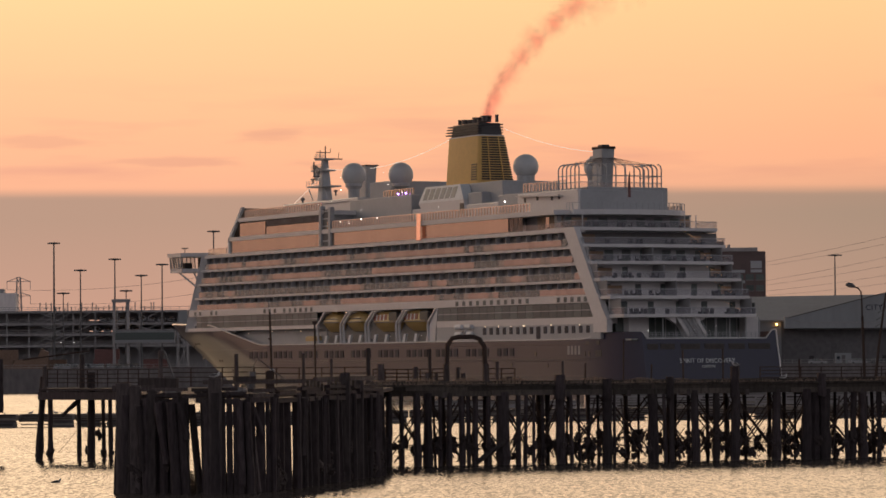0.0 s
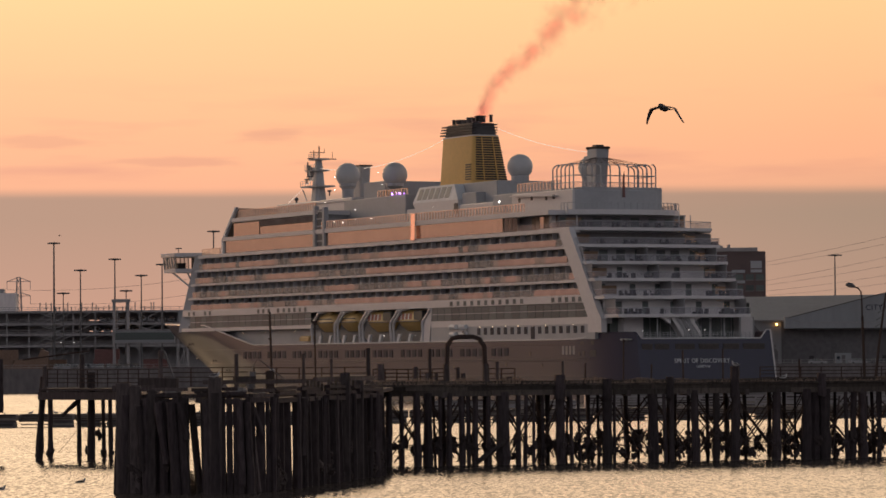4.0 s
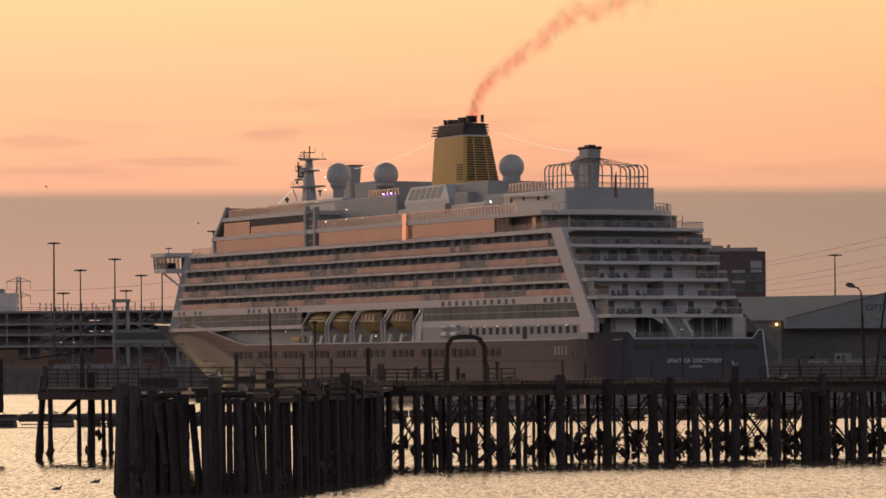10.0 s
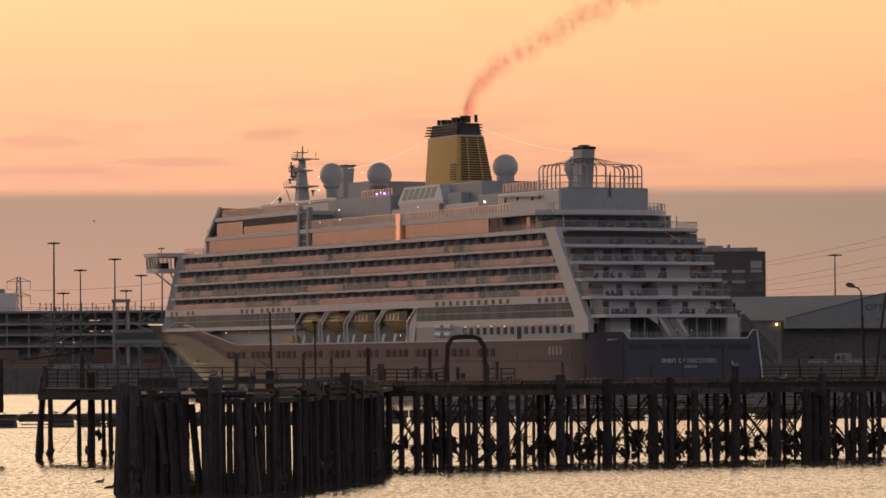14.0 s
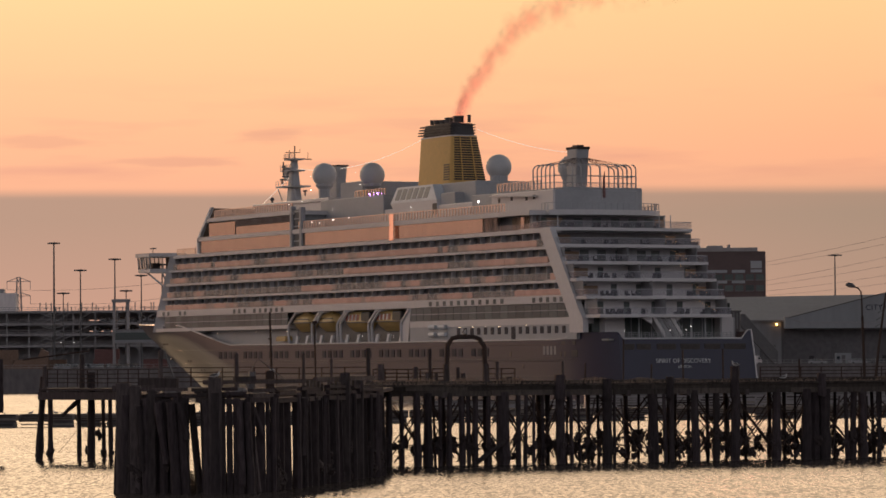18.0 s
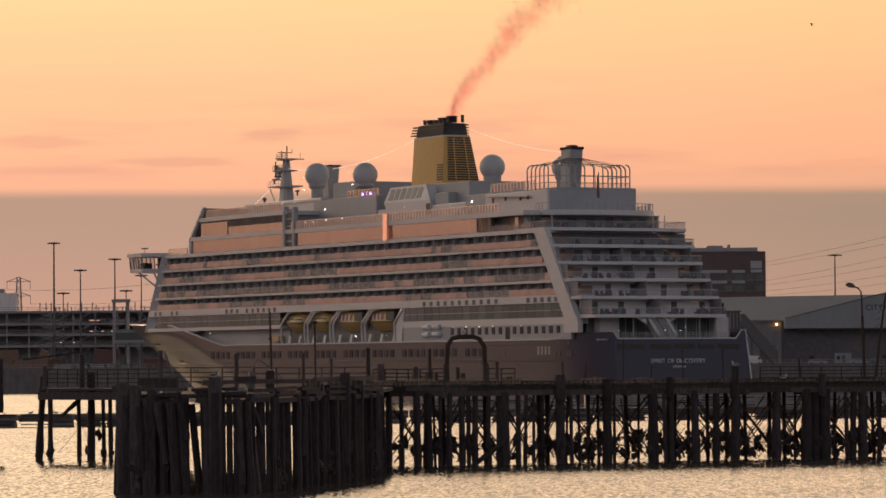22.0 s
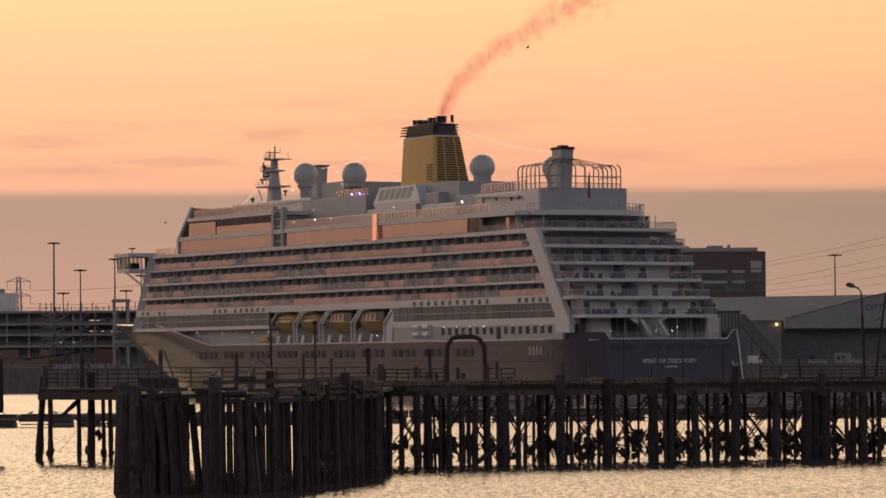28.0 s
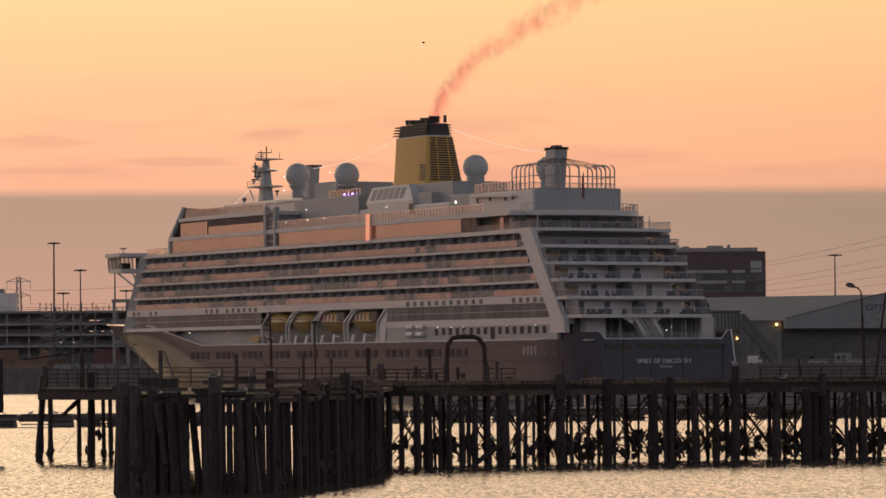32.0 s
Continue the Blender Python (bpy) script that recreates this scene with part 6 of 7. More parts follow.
b.tube([(-11.3, 209, 5.5), (-11.0, 209, 6.5), (-10.6, 209, 7.25), (-9.6, 209, 6.45), (-9.0, 209, 6.0)], 0.03, 5)
b.tube([(-11.0, 209, 5.5), (-10.9, 209, 6.5)], 0.22, 6)
part("bent_hose", b, M["darksteel"], pier, "bent pipe and winch stump")
b = Build()
b.cbox(-10.2, -9.7, 210, 210.5, 5.5, 6.55, 0.06)
part("winch_box", b, M["rust"], pier)

drawn = set(pier.children)
# ---------- outer end of the pier ----------
b = Build()
b.slab([(-28.05, 254.4), (-18.5, 243.0), (-17.5, 250.0), (-27.6, 261.5)], 5.08, 5.25)
part("end_deck", b, M["wettimber"], pier)
b = Build()
b.beam((-28.0, 254.4, 4.72), (-18.6, 243.2, 4.72), 0.3, 0.55)
b.beam((-27.9, 261.5, 4.75), (-17.9, 249.6, 4.75), 0.3, 0.5)
part("edge_beam", b, M["wettimber"], pier)
for x, y, w, z1, lean in [(-27.9, 256, 0.46, 6.1, -0.45), (-27.95, 261, 0.34, 5.0, 0.0), (-25.65, 258, 0.28, 5.0, 0.05), (-24.35, 254, 0.52, 6.4, -0.05), (-23.95, 258, 0.26, 5.0, 0.12), (-23.35, 257, 0.30, 5.0, 0.08), (-30.9, 256, 0.42, 7.4, 0.0)]:
    pile(x, y, w / 2, z1=z1, z0=-2.0 if x > -30 else 3.5, lean=(lean, 0))
    if x > -30:
        weed(x + lean * 0.6, y - 0.1, 0.4, 0.3, int(-x * 10))
        weed(x + lean * 0.5, y - 0.1, 2.4, 0.17, int(-x * 11))
strut((-25.2, 255, 4.6), (-26.5, 255, 3.2), 0.34, "timber")
strut((-25.3, 255, 2.4), (-26.8, 255, 0.6), 0.03)
strut((-25.1, 255, 2.6), (-24.5, 255, 0.4), 0.03)
weed(-24.7, 255, 0.7, 0.28, 77)
weed(-24.0, 255, 2.0, 0.3, 78)

for ob in pier.children:
    if ob not in drawn:
        ob.scale = (FAR, FAR, 1)

# ---------- floating boom behind the pier ----------
boom = thing("floating_boom", "long low floating boom of dark pontoons in the river", "pontoon", (0, 0, 0))
for i in range(24):
    x0 = -66 + i * 6.2
    y = 409 + (x0 + 50) * 0.27
    b = Build()
    b.cbox(x0, x0 + 6.1, y, y + 3.0, 0.75, 1.45, 0.12)
    part("pontoon_deck", b, M["boomdeck"], boom)
    for dx in ((0.2, 2.6), (3.4, 5.9)):
        if i == 3 and dx[0] < 1:
            continue
        b = Build()
        b.cbox(x0 + dx[0], x0 + dx[1], y + 0.1, y + 2.9, -0.3, 0.62, 0.15)
        part("float_tank", b, M["darksteel"], boom)
    b = Build()
    b.beam((x0, y - 0.05, 0.68), (x0 + 6.1, y - 0.05, 0.68), 0.14, 0.16)
    part("rubbing_beam", b, M["timber"], boom)
    for k, z in enumerate((0.30, 0.92, 1.16, 1.36)):
        b = Build()
        d0 = prn.uniform(0, 0.4)
        b.beam((x0 + d0, y - 0.06, z), (x0 + 6.1 - prn.uniform(0, 0.5), y - 0.06, z + prn.uniform(-0.03, 0.03)), 0.12, 0.13)
        part("rubbing_beam", b, M[prn.choice(["timber", "planks", "boomdeck"])], boom)
    for k in range(2):
        b = Build()
        b.beam((x0 + 1 + k * 3.5, y + 2.7, 1.45), (x0 + 1 + k * 3.5, y + 2.7, 1.62), 0.14)
        part("cleat", b, M["darksteel"], boom)
for x0, ln, y, z1 in [(-2, 20, 500, 1.6), (20, 64, 520, 2.3)]:
    f = thing("landing_stage", "low dark landing stage with a pale edge, afloat in the river", "landing stage", (x0, y, 0), group="landing stages")
    b = Build()
    b.cbox(0, ln, 0, 5, -0.5, z1, 0.2)
    part("pontoon", b, M["farsteel"], f)
    for r in range(5):
        for q in range(int(ln / 4)):
            if prn.random() < 0.8:
                b = Build()
                b.box(q * 4 + prn.uniform(0, 0.6), q * 4 + 3.95, -0.1 - 0.1 * (r % 2), 0.02, 0.12 + r * 0.36, 0.12 + r * 0.36 + prn.uniform(0.1, 0.24))
                part("fender_plank", b, M[prn.choice(["timber", "boomdeck", "planks", "concrete"])], f)
    b = Build()
    b.box(0, ln, -0.12, -0.02, z1 - 0.3, z1 - 0.05)
    part("pale_edge", b, M["concrete"], f)
    b = Build()
    for k in range(int(ln / 2.5)):
        b.tube([(k * 2.5, 0.2, z1), (k * 2.5, 0.2, z1 + 1.0)], 0.05, 5)
    b.tube([(0, 0.2, z1 + 1.0), (ln, 0.2, z1 + 1.0)], 0.05, 5)
    part("guard_rail", b, M["darksteel"], f)

# ---------- far bank: decked car terminal ----------
srn = random.Random(21)
deckp = thing("car_terminal", "dark multi-level steel car terminal on the quay", "parking deck", (0, 930, 5.6))
LEVELS = [6.1, 9.0, 11.7, 14.8]
for z in LEVELS:
    b = Build()
    b.box(-135, -42, 0, 28, z - 0.28, z)
    sl = part("deck_slab", b, M["farsteel"], deckp)
    b = Build()
    b.box(-135, -42, -0.25, 0, z - 0.45, z + 0.12)
    part("edge_girder", b, M["steel"], sl)
    b = Build()
    for i in range(39):
        x = -134 + i * 2.4
        b.beam((x, 0.1, z), (x, 0.1, z + 1.0), 0.08)
    b.beam((-135, 0.1, z + 1.0), (-42, 0.1, z + 1.0), 0.08)
    b.beam((-135, 0.1, z + 0.5), (-42, 0.1, z + 0.5), 0.06)
    part("guard_rail", b, M["farsteel"], sl)
for i in range(17):
    x = -133 + i * 5.6
    for y in (0.3, 27):
        b = Build()
        b.box(x - 0.16, x + 0.16, y - 0.16, y + 0.16, 0, 14.6)
        part("column", b, M["steel"], deckp)
# wall standing in for interior shade, with two low sky slots near one end
b = Build()
b.box(-135, -90.2, 6.0, 6.4, 0, 14.4)
for z0, z1 in ((0, 9.6), (9.86, 12.35), (12.62, 14.4)):
    b.box(-90.2, -80.6, 6.0, 6.4, z0, z1)
for x0, x1 in ((-88.7, -88.4), (-86.2, -84.9), (-83.6, -82.9)):
    b.box(x0, x1, 6.02, 6.38, 9.45, 12.8)
b.box(-80.6, -42, 6.0, 6.4, 0, 14.4)
part("back_cladding", b, M["shedwall"], deckp)
for x in (-104, -99, -94):
    for z0, z1 in zip([0.4] + LEVELS[:-1], LEVELS):
        b = Build()
        b.beam((x, -0.3, z0), (x + 4.6, -0.3, z1 - 0.4), 0.22)
        part("cross_brace", b, M["steel"], deckp)
for x0, x1 in [(-102, -96.2), (-78, -72.2)]:
    for z0, z1 in zip([0.4] + LEVELS[:-1], LEVELS):
        b = Build()
        b.beam((x0, -0.35, z0), (x1, -0.35, z1 - 0.4), 0.2)
        b.beam((x1, -0.35, z0), (x0, -0.35, z1 - 0.4), 0.2)
        part("cross_brace", b, M["steel"], deckp)
b = Build()
for i in range(26):
    x = -102 + i * 1.15 + srn.uniform(-0.4, 0.4)
    h = srn.choice([0.7, 1.1, 1.6, 2.2])
    b.box(x - 0.12, x + 0.12, 1.0, 1.25, 14.8, 14.8 + h)
for x0, x1 in ((-102, -97), (-92, -80), (-77, -71)):
    b.beam((x0, 1.1, 15.6), (x1, 1.1, 15.6), 0.12)
part("roof_fitting", b, M["farsteel"], deckp, "dark posts and railing on the top deck")
for x, z in [(-96.9, 6.9), (-93.6, 6.9)]:
    b = Build()
    bulge(b, (x, -0.6, z), 0.08, 5, 1, 0)
    part("flood_lamp", b, M["lamp_white"], deckp, "small white lamp")


def make_car(name="parked_car"):
    car = thing(name, "parked car with pale windscreen on the far quay", "car", group="cars on the far quay")
    b = Build()
    b.wall([(-2.1, 0.3), (2.1, 0.3), (2.15, 0.75), (1.2, 0.92), (0.55, 1.42), (-1.1, 1.45), (-1.85, 0.98), (-2.15, 0.85)], -0.85, 0.85)
    body = part("body", b, M["carpaint"], car)
    b = Build()
    b.wall([(1.12, 0.96), (0.58, 1.36), (-1.05, 1.38), (-1.6, 1.0)], -0.87, 0.87)
    part("windows", b, M["bandglass"], body)
    b = Build()
    b.add([(1.24, -0.72, 0.95), (1.24, 0.72, 0.95), (0.6, 0.66, 1.43), (0.6, -0.66, 1.43), (1.19, -0.72, 0.9), (1.19, 0.72, 0.9), (0.55, 0.66, 1.38), (0.55, -0.66, 1.38)],
          [(0, 1, 2, 3), (7, 6, 5, 4), (1, 0, 4, 5), (2, 1, 5, 6), (3, 2, 6, 7), (0, 3, 7, 4)])
    # light polished metal in place of glass puts a sky glint here
    part("windscreen", b, M["steelrail"], body, "pale sky-lit windscreen")
    for x in (-1.3, 1.35):
        for y in (-0.78, 0.78):
            b = Build()
            b.tube([(x, y - 0.1, 0.31), (x, y + 0.1, 0.31)], 0.31, 10)
            part("wheel", b, M["black"], car)
    for y in (-0.6, 0.6):
        b = Build()
        b.box(2.08, 2.2, y - 0.18, y + 0.18, 0.6, 0.76)
        part("headlight", b, M["grey"], car)
    return car


car0 = make_car()
car0.matrix_basis = pose(-94.0, 898, 5.6, 0, 0, -70)
for i in range(9):
    copy_thing(car0, pose(-92.2 + i * 1.0 * 2.1, 898 + srn.uniform(-1, 1), 5.6, 0, 0, -80 + srn.uniform(-12, 12)))
for z, xs in ((14.6, [-88 + 2.6 * i for i in range(10)]), (17.3, [-86.5 + 2.5 * i for i in range(9)])):
    for x in xs:
        copy_thing(car0, pose(x, 933 + srn.uniform(-0.3, 0.3), z, 0, 0, -90 + srn.uniform(-5, 5)))

# link bridge to the ships
lb = thing("link_bridge", "grey covered passenger link bridge with portal frame", "link bridge", (0, 899, 5.6))
for x in (-80.6, -77.2):
    b = Build()
    b.cbox(x - 0.35, x + 0.35, -0.35, 0.35, 0, 17.0, 0.08)
    part("portal_leg", b, M["steel"], lb)
b = Build()
b.cbox(-81.2, -76.6, -0.4, 0.4, 16.4, 17.2, 0.08)
part("portal_beam", b, M["steel"], lb)
b = Build()
b.cbox(-80.4, -65.6, -1.6, 1.6, 6.4, 9.6, 0.15)
br = part("bridge_tube", b, M["shed"], lb)
b = Build()
b.box(-80.2, -65.8, -1.68, -1.6, 7.2, 9.0)
part("side_glazing", b, M["bandglass"], br)
for z in (6.5, 9.6):
    b = Build()
    b.beam((-80.4, -1.7, z), (-65.6, -1.7, z), 0.3)
    part("chord", b, M["steel"], br)
b = Build()
for x0, x1 in ((-64.9, -65.2), (-62.9, -62.5)):
    b.beam((x0, -1, 11.5), (x1, -1, 0), 0.4)
    b.beam((x0, 2, 11.5), (x1, 2, 0), 0.4)
for z in (1.0, 5.5, 8.5, 11.3):
    b.beam((-65.2, -1, z), (-62.5, -1, z), 0.3)
b.beam((-65, -1, 1), (-62.6, -1, 5.5), 0.25)
b.beam((-62.6, -1, 5.5), (-65, -1, 8.5), 0.25)
part("trestle", b, M["steel"], lb)
b = Build()
b.cbox(-64.9, -62.7, -1, 2, 11.3, 14.2, 0.1)
part("lift_head", b, M["shed"], lb)
# containers and machinery on the quay
def container(x, y, z, m, label, ln=6.0):
    c = thing("shipping_container", label, "container", (x, y, z), group="containers on the quay")
    b = Build()
    b.box(0, ln, 0, 2.4, 0.0, 2.5)
    part("box", b, M[m], c)
    for i in range(int(ln / 0.5)):
        b = Build()
        b.box(0.2 + i * 0.5, 0.42 + i * 0.5, -0.06, 0, 0.2, 2.4)
        part("corrugation", b, M[m], c)
    return c


for x, z, m, l in [(-112, 5.6, "rustorange", "rust-orange shipping container on the quay"), (-105.6, 5.6, "rustorange", "rust-orange shipping container on the quay"), (-111, 8.1, "rustorange", "rust-orange shipping container stacked on another"),
                   (-99, 5.6, "rustorange", "rust-orange shipping container on the quay"), (-86, 8.1, "redpaint", "faded red shipping container stacked on another"), (-86.4, 5.6, "redpaint", "faded red shipping container on the quay"),
                   (-119, 5.6, "shed", "grey shipping container on the quay"), (-74, 5.6, "redpaint", "faded red shipping container on the quay")]:
    container(x, 905, z, m, l)
ex = thing("loading_ramp", "rusty orange loading ramp on the quay", "ramp", (-106, 900, 5.6))
b = Build()
b.wall([(0, 0), (9, 0), (9, 4.4), (7.4, 5.2), (6.6, 3.2), (1.0, 2.4)], 0, 3)
part("ramp_body", b, M["rustorange"], ex)
b = Build()
b.beam((3, 0, 2.5), (19, 0, 4.6), 0.35)
b.beam((3, 3, 2.5), (19, 3, 4.6), 0.35)
part("ramp_arm", b, M["rust"], ex)

# high light masts
def light_mast(x, y, z0, z1, r=0.16, head=1.5, name="light_mast"):
    m = thing(name, "tall slender floodlight mast against the sky", "light mast", (x, y, z0), group="light masts")
    h = z1 - z0
    b = Build()
    b.tube([(0, 0, 0), (0, 0, h * 0.5), (0, 0, h)], [r * 1.5, r * 1.15, r * 0.8], 8)
    part("pole", b, M["darksteel"], m)
    b = Build()
    b.lathe([(0.15, -0.35), (head * 0.6, -0.1), (head * 0.6, 0.1), (0.15, 0.25)], (0, 0, h), 12)
    part("head_ring", b, M["darksteel"], m)
    for k in range(6):
        a = k * math.pi / 3
        b = Build()
        b.cbox(head * 0.85 * math.cos(a) - 0.3, head * 0.85 * math.cos(a) + 0.3, head * 0.85 * math.sin(a) - 0.25, head * 0.85 * math.sin(a) + 0.25, h - 0.2, h + 0.15, 0.05)
        part("floodlight", b, M["darksteel"], m)
    return m


for x, z, r in [(-97.2, 37.2, 0.22), (-90.6, 30.4, 0.18), (-82.0, 33.1, 0.18), (-75.4, 29.0, 0.16), (-70.2, 31.7, 0.17), (-57.3, 39.9, 0.2), (-94.9, 24.7, 0.13), (-79.2, 25.2, 0.13)]:
    light_mast(x, 917, 5.6, z, r)
lm = light_mast(106.7, 1000, 5.6, 35.2, 0.2, 1.9)
# lattice pylon and silo far behind
py = thing("lattice_pylon", "small grey lattice power pylon", "pylon", (-185.0, 1600, 5.6))
b = Build()
for sx in (-1, 1):
    for sy in (-1, 1):
        b.beam((sx * 2.2, sy * 2.2, 0), (sx * 0.7, sy * 0.7, 39.5), 0.28)
for i in range(13):
    z = i * 3.0
    w0, w1 = 2.2 - 1.5 * z / 39.5, 2.2 - 1.5 * (z + 3) / 39.5
    b.beam((-w0, -w0, z), (w1, -w1, z + 3), 0.2)
    b.beam((w0, -w0, z), (-w1, -w1, z + 3), 0.2)
part("tower", b, M["steel"], py)
for z in (37.5, 31.2):
    b = Build()
    b.beam((-5.2, 0, z), (0, 0, z + 1.9), 0.25)
    b.beam((5.2, 0, z), (0, 0, z + 1.9), 0.25)
    b.beam((-5.2, 0, z), (5.2, 0, z), 0.25)
    for x in (-5.1, 5.1):
        b.beam((x, 0, z), (x, 0, z - 3.5), 0.2)
    part("cross_arm", b, M["steel"], py)
si = thing("pale_silo_block", "pale grey industrial block far behind the quay", "building", (-200, 1590, 5.6))
b = Build()
b.cbox(0, 14.8, 0, 12, 0, 32.3, 0.3)
part("wall", b, M["paleclad"], si)
b = Build()
b.cbox(5, 9.5, 3, 8, 32.3, 34.2, 0.2)
part("roof_plant", b, M["steel"], si)
# wires
def far_wire(p, q, sag, r=0.04):
    w = thing("overhead_wire", "thin overhead power wire against the sky", "power wire", p, group="overhead wires")
    d = Vector(q) - Vector(p)
    pts = [d * (i / 16) - Vector((0, 0, sag * 4 * (i / 16) * (1 - i / 16))) for i in range(17)]
    part("wire", Build().tube(pts, r, 4), M["darksteel"], w)


for z0, z1 in [(43.2, 53.5), (42.0, 50.5), (36.2, 45.5), (34.6, 42.0), (32.5, 38.0), (31.0, 34.5)]:
    far_wire((118, 1400, z0), (180, 1390, z1 + 2.5), 0.7)
for x, z, s in [(-5.2, 39.6, 3.2), (5.2, 33.3, 3.0)]:
    far_wire((-185 + x, 1600, z), (-80, 1500, z + 6), s, 0.06)

# ---------- far bank: sheds and brick block ----------
shed = thing("quay_warehouse", "long grey metal-clad quayside warehouse with a shallow roof", "warehouse", (0, 930, 5.6))
b = Build()
b.box(40, 85.5, 0, 46, 0, 11.2)
part("wall", b, M["shedwall"], shed)
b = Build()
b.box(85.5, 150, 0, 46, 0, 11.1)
part("wall", b, M["recess"], shed, "wall painted dark for the shade under the canopy")
for i in range(30):
    x0 = 40 + i * 3.7
    e0 = 11.2
    r0, r1 = 17.2 + 1.2 * (x0 - 40) / 110, 17.2 + 1.2 * (x0 + 3.7 - 40) / 110
    b = Build()
    b.add([(x0, -0.6, e0), (x0 + 3.69, -0.6, e0), (x0 + 3.69, 24, r1), (x0, 24, r0), (x0, -0.6, e0 - 0.18), (x0 + 3.69, -0.6, e0 - 0.18), (x0 + 3.69, 24, r1 - 0.18), (x0, 24, r0 - 0.18)],
          [(0, 1, 2, 3), (7, 6, 5, 4), (1, 0, 4, 5), (2, 1, 5, 6), (3, 2, 6, 7), (0, 3, 7, 4)])
    part("roof_sheet", b, M["shedroof"], shed)
    b = Build()
    b.add([(x0, 24, r0), (x0 + 3.7, 24, r1), (x0 + 3.7, 47, e0), (x0, 47, e0), (x0, 24, r0 - 0.2), (x0 + 3.7, 24, r1 - 0.2), (x0 + 3.7, 47, e0 - 0.2), (x0, 47, e0 - 0.2)],
          [(0, 1, 2, 3), (7, 6, 5, 4), (1, 0, 4, 5), (2, 1, 5, 6), (3, 2, 6, 7), (0, 3, 7, 4)])
    part("roof_sheet", b, M["shedroof"], shed)
b = Build()
b.beam((85.6, -0.8, 11.2), (89.6, -0.8, 8.9), 0.3)
b.beam((89.6, -0.8, 8.85), (150, -0.8, 8.85), 0.35)
b.beam((40, -0.8, 11.15), (85.6, -0.8, 11.15), 0.35)
part("gutter", b, M["steel"], shed)
# gable end with a projecting canopy
b = Build()
b.wall([(86.6, 9.0), (146, 9.0), (146, 11.6), (116.5, 18.7), (114.5, 18.7), (86.6, 11.7)], -0.95, -0.65)
gable = part("gable_wall", b, M["gable"], shed, "pale corrugated gable wall")
for i in range(46):
    x = 88 + i * 0.62
    b = Build()
    b.box(x, x + 0.16, -1.0, -0.95, 10.6, 11.7 + (x - 86.6) * 0.2505 - 0.1)
    part("rib", b, M["gable"], gable)
b = Build()
b.beam((86.4, -1.0, 11.65), (114.6, -1.0, 18.7), 0.3, 0.22)
b.beam((116.4, -1.0, 18.7), (146.2, -1.0, 11.6), 0.3, 0.22)
part("verge", b, M["darksteel"], gable)
b = Build()
b.wall([(86.0, 9.1), (150, 9.1), (150, 10.5), (90.2, 10.5), (86.0, 12.0)], -4.2, -1.0)
canopy = part("canopy", b, M["gable"], shed, "pale projecting canopy")
b = Build()
b.beam((86.0, -4.25, 12.05), (90.2, -4.25, 10.55), 0.25)
b.beam((90.2, -4.25, 10.55), (150, -4.25, 10.55), 0.2)
part("canopy_trim", b, M["steel"], canopy)
b = Build()
b.box(103.2, 117.5, -1.06, -1.0, 12.9, 15.6)
part("sign_board", b, M["gable"], gable)
sg = lettering("CITY C", 1.95, Matrix.Translation((109.9, -1.12, 14.25)) @ Matrix.Rotation(radians(90), 4, "X"), shed, 1.05, 0.05)
sg.data.materials.clear()
sg.data.materials.append(M["navy"])
sg["label"] = "dark blue letters on the warehouse gable"
for x, w, h, m in [(80, 4, 5, "darksteel"), (98, 5, 5.5, "darksteel"), (124, 5, 5.5, "darksteel"), (111, 1.2, 2.2, "black"), (92.5, 1.2, 2.2, "black")]:
    b = Build()
    b.box(x, x + w, -0.12, 0, 0, h)
    part("shed_door", b, M[m], shed)
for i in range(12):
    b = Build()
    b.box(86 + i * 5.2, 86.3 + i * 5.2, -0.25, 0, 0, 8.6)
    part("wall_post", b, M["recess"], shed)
b = Build()
bulge(b, (84.3, -0.7, 10.2), 0.27, 6, 1, 0)
part("wall_lamp", b, M["lamp_sodium"], shed, "glowing sodium wall lamp")
lean = thing("low_shed", "low dark slatted shed beside the warehouse", "shed", (56, 912, 5.6))
b = Build()
b.cbox(0, 17.6, 0, 12, 0, 13.2, 0.2)
part("wall", b, M["darksteel"], lean)
for i in range(20):
    b = Build()
    b.box(0.4 + i * 0.86, 0.75 + i * 0.86, -0.12, 0, 9.0, 13.0)
    part("slat", b, M["shedwall"], lean)
b = Build()
b.box(-0.3, 17.9, -0.4, 12.3, 13.2, 13.55)
part("roof", b, M["darksteel"], lean)
b = Build()
bulge(b, (16.85, -0.5, 6.6), 0.22, 6, 1, 0)
part("wall_lamp", b, M["lamp_sodium"], lean, "glowing sodium wall lamp")
stairway = thing("covered_stairway", "dark covered stairway slanting down to the quay", "stairway", (73.6, 908, 5.6))
b = Build()
b.wall([(0, 9.6), (0, 12.6), (0.8, 12.6), (9.0, 3.4), (9.0, 0.2), (8.0, 0.2)], 0, 2.6)
part("casing", b, M["darksteel"], stairway)
for x, z in ((2.6, 7.2), (5.6, 3.6)):
    b = Build()
    b.box(x - 0.15, x + 0.15, 0.4, 0.7, 0, z)
    part("leg", b, M["darksteel"], stairway)
b = Build()
b.beam((0.8, -0.08, 12.65), (9.0, -0.08, 3.45), 0.18)
part("roof_trim", b, M["shedwall"], stairway)
cab = thing("site_cabin", "pale site cabin with dark door and window", "cabin", (96.5, 905, 5.6))
b = Build()
b.cbox(0, 3.9, 0, 2.4, 0.0, 2.8, 0.06)
part("wall", b, M["shed"], cab)
b = Build()
b.box(1.5, 2.4, -0.05, 0, 0.3, 2.3)
part("door", b, M["darksteel"], cab)
b = Build()
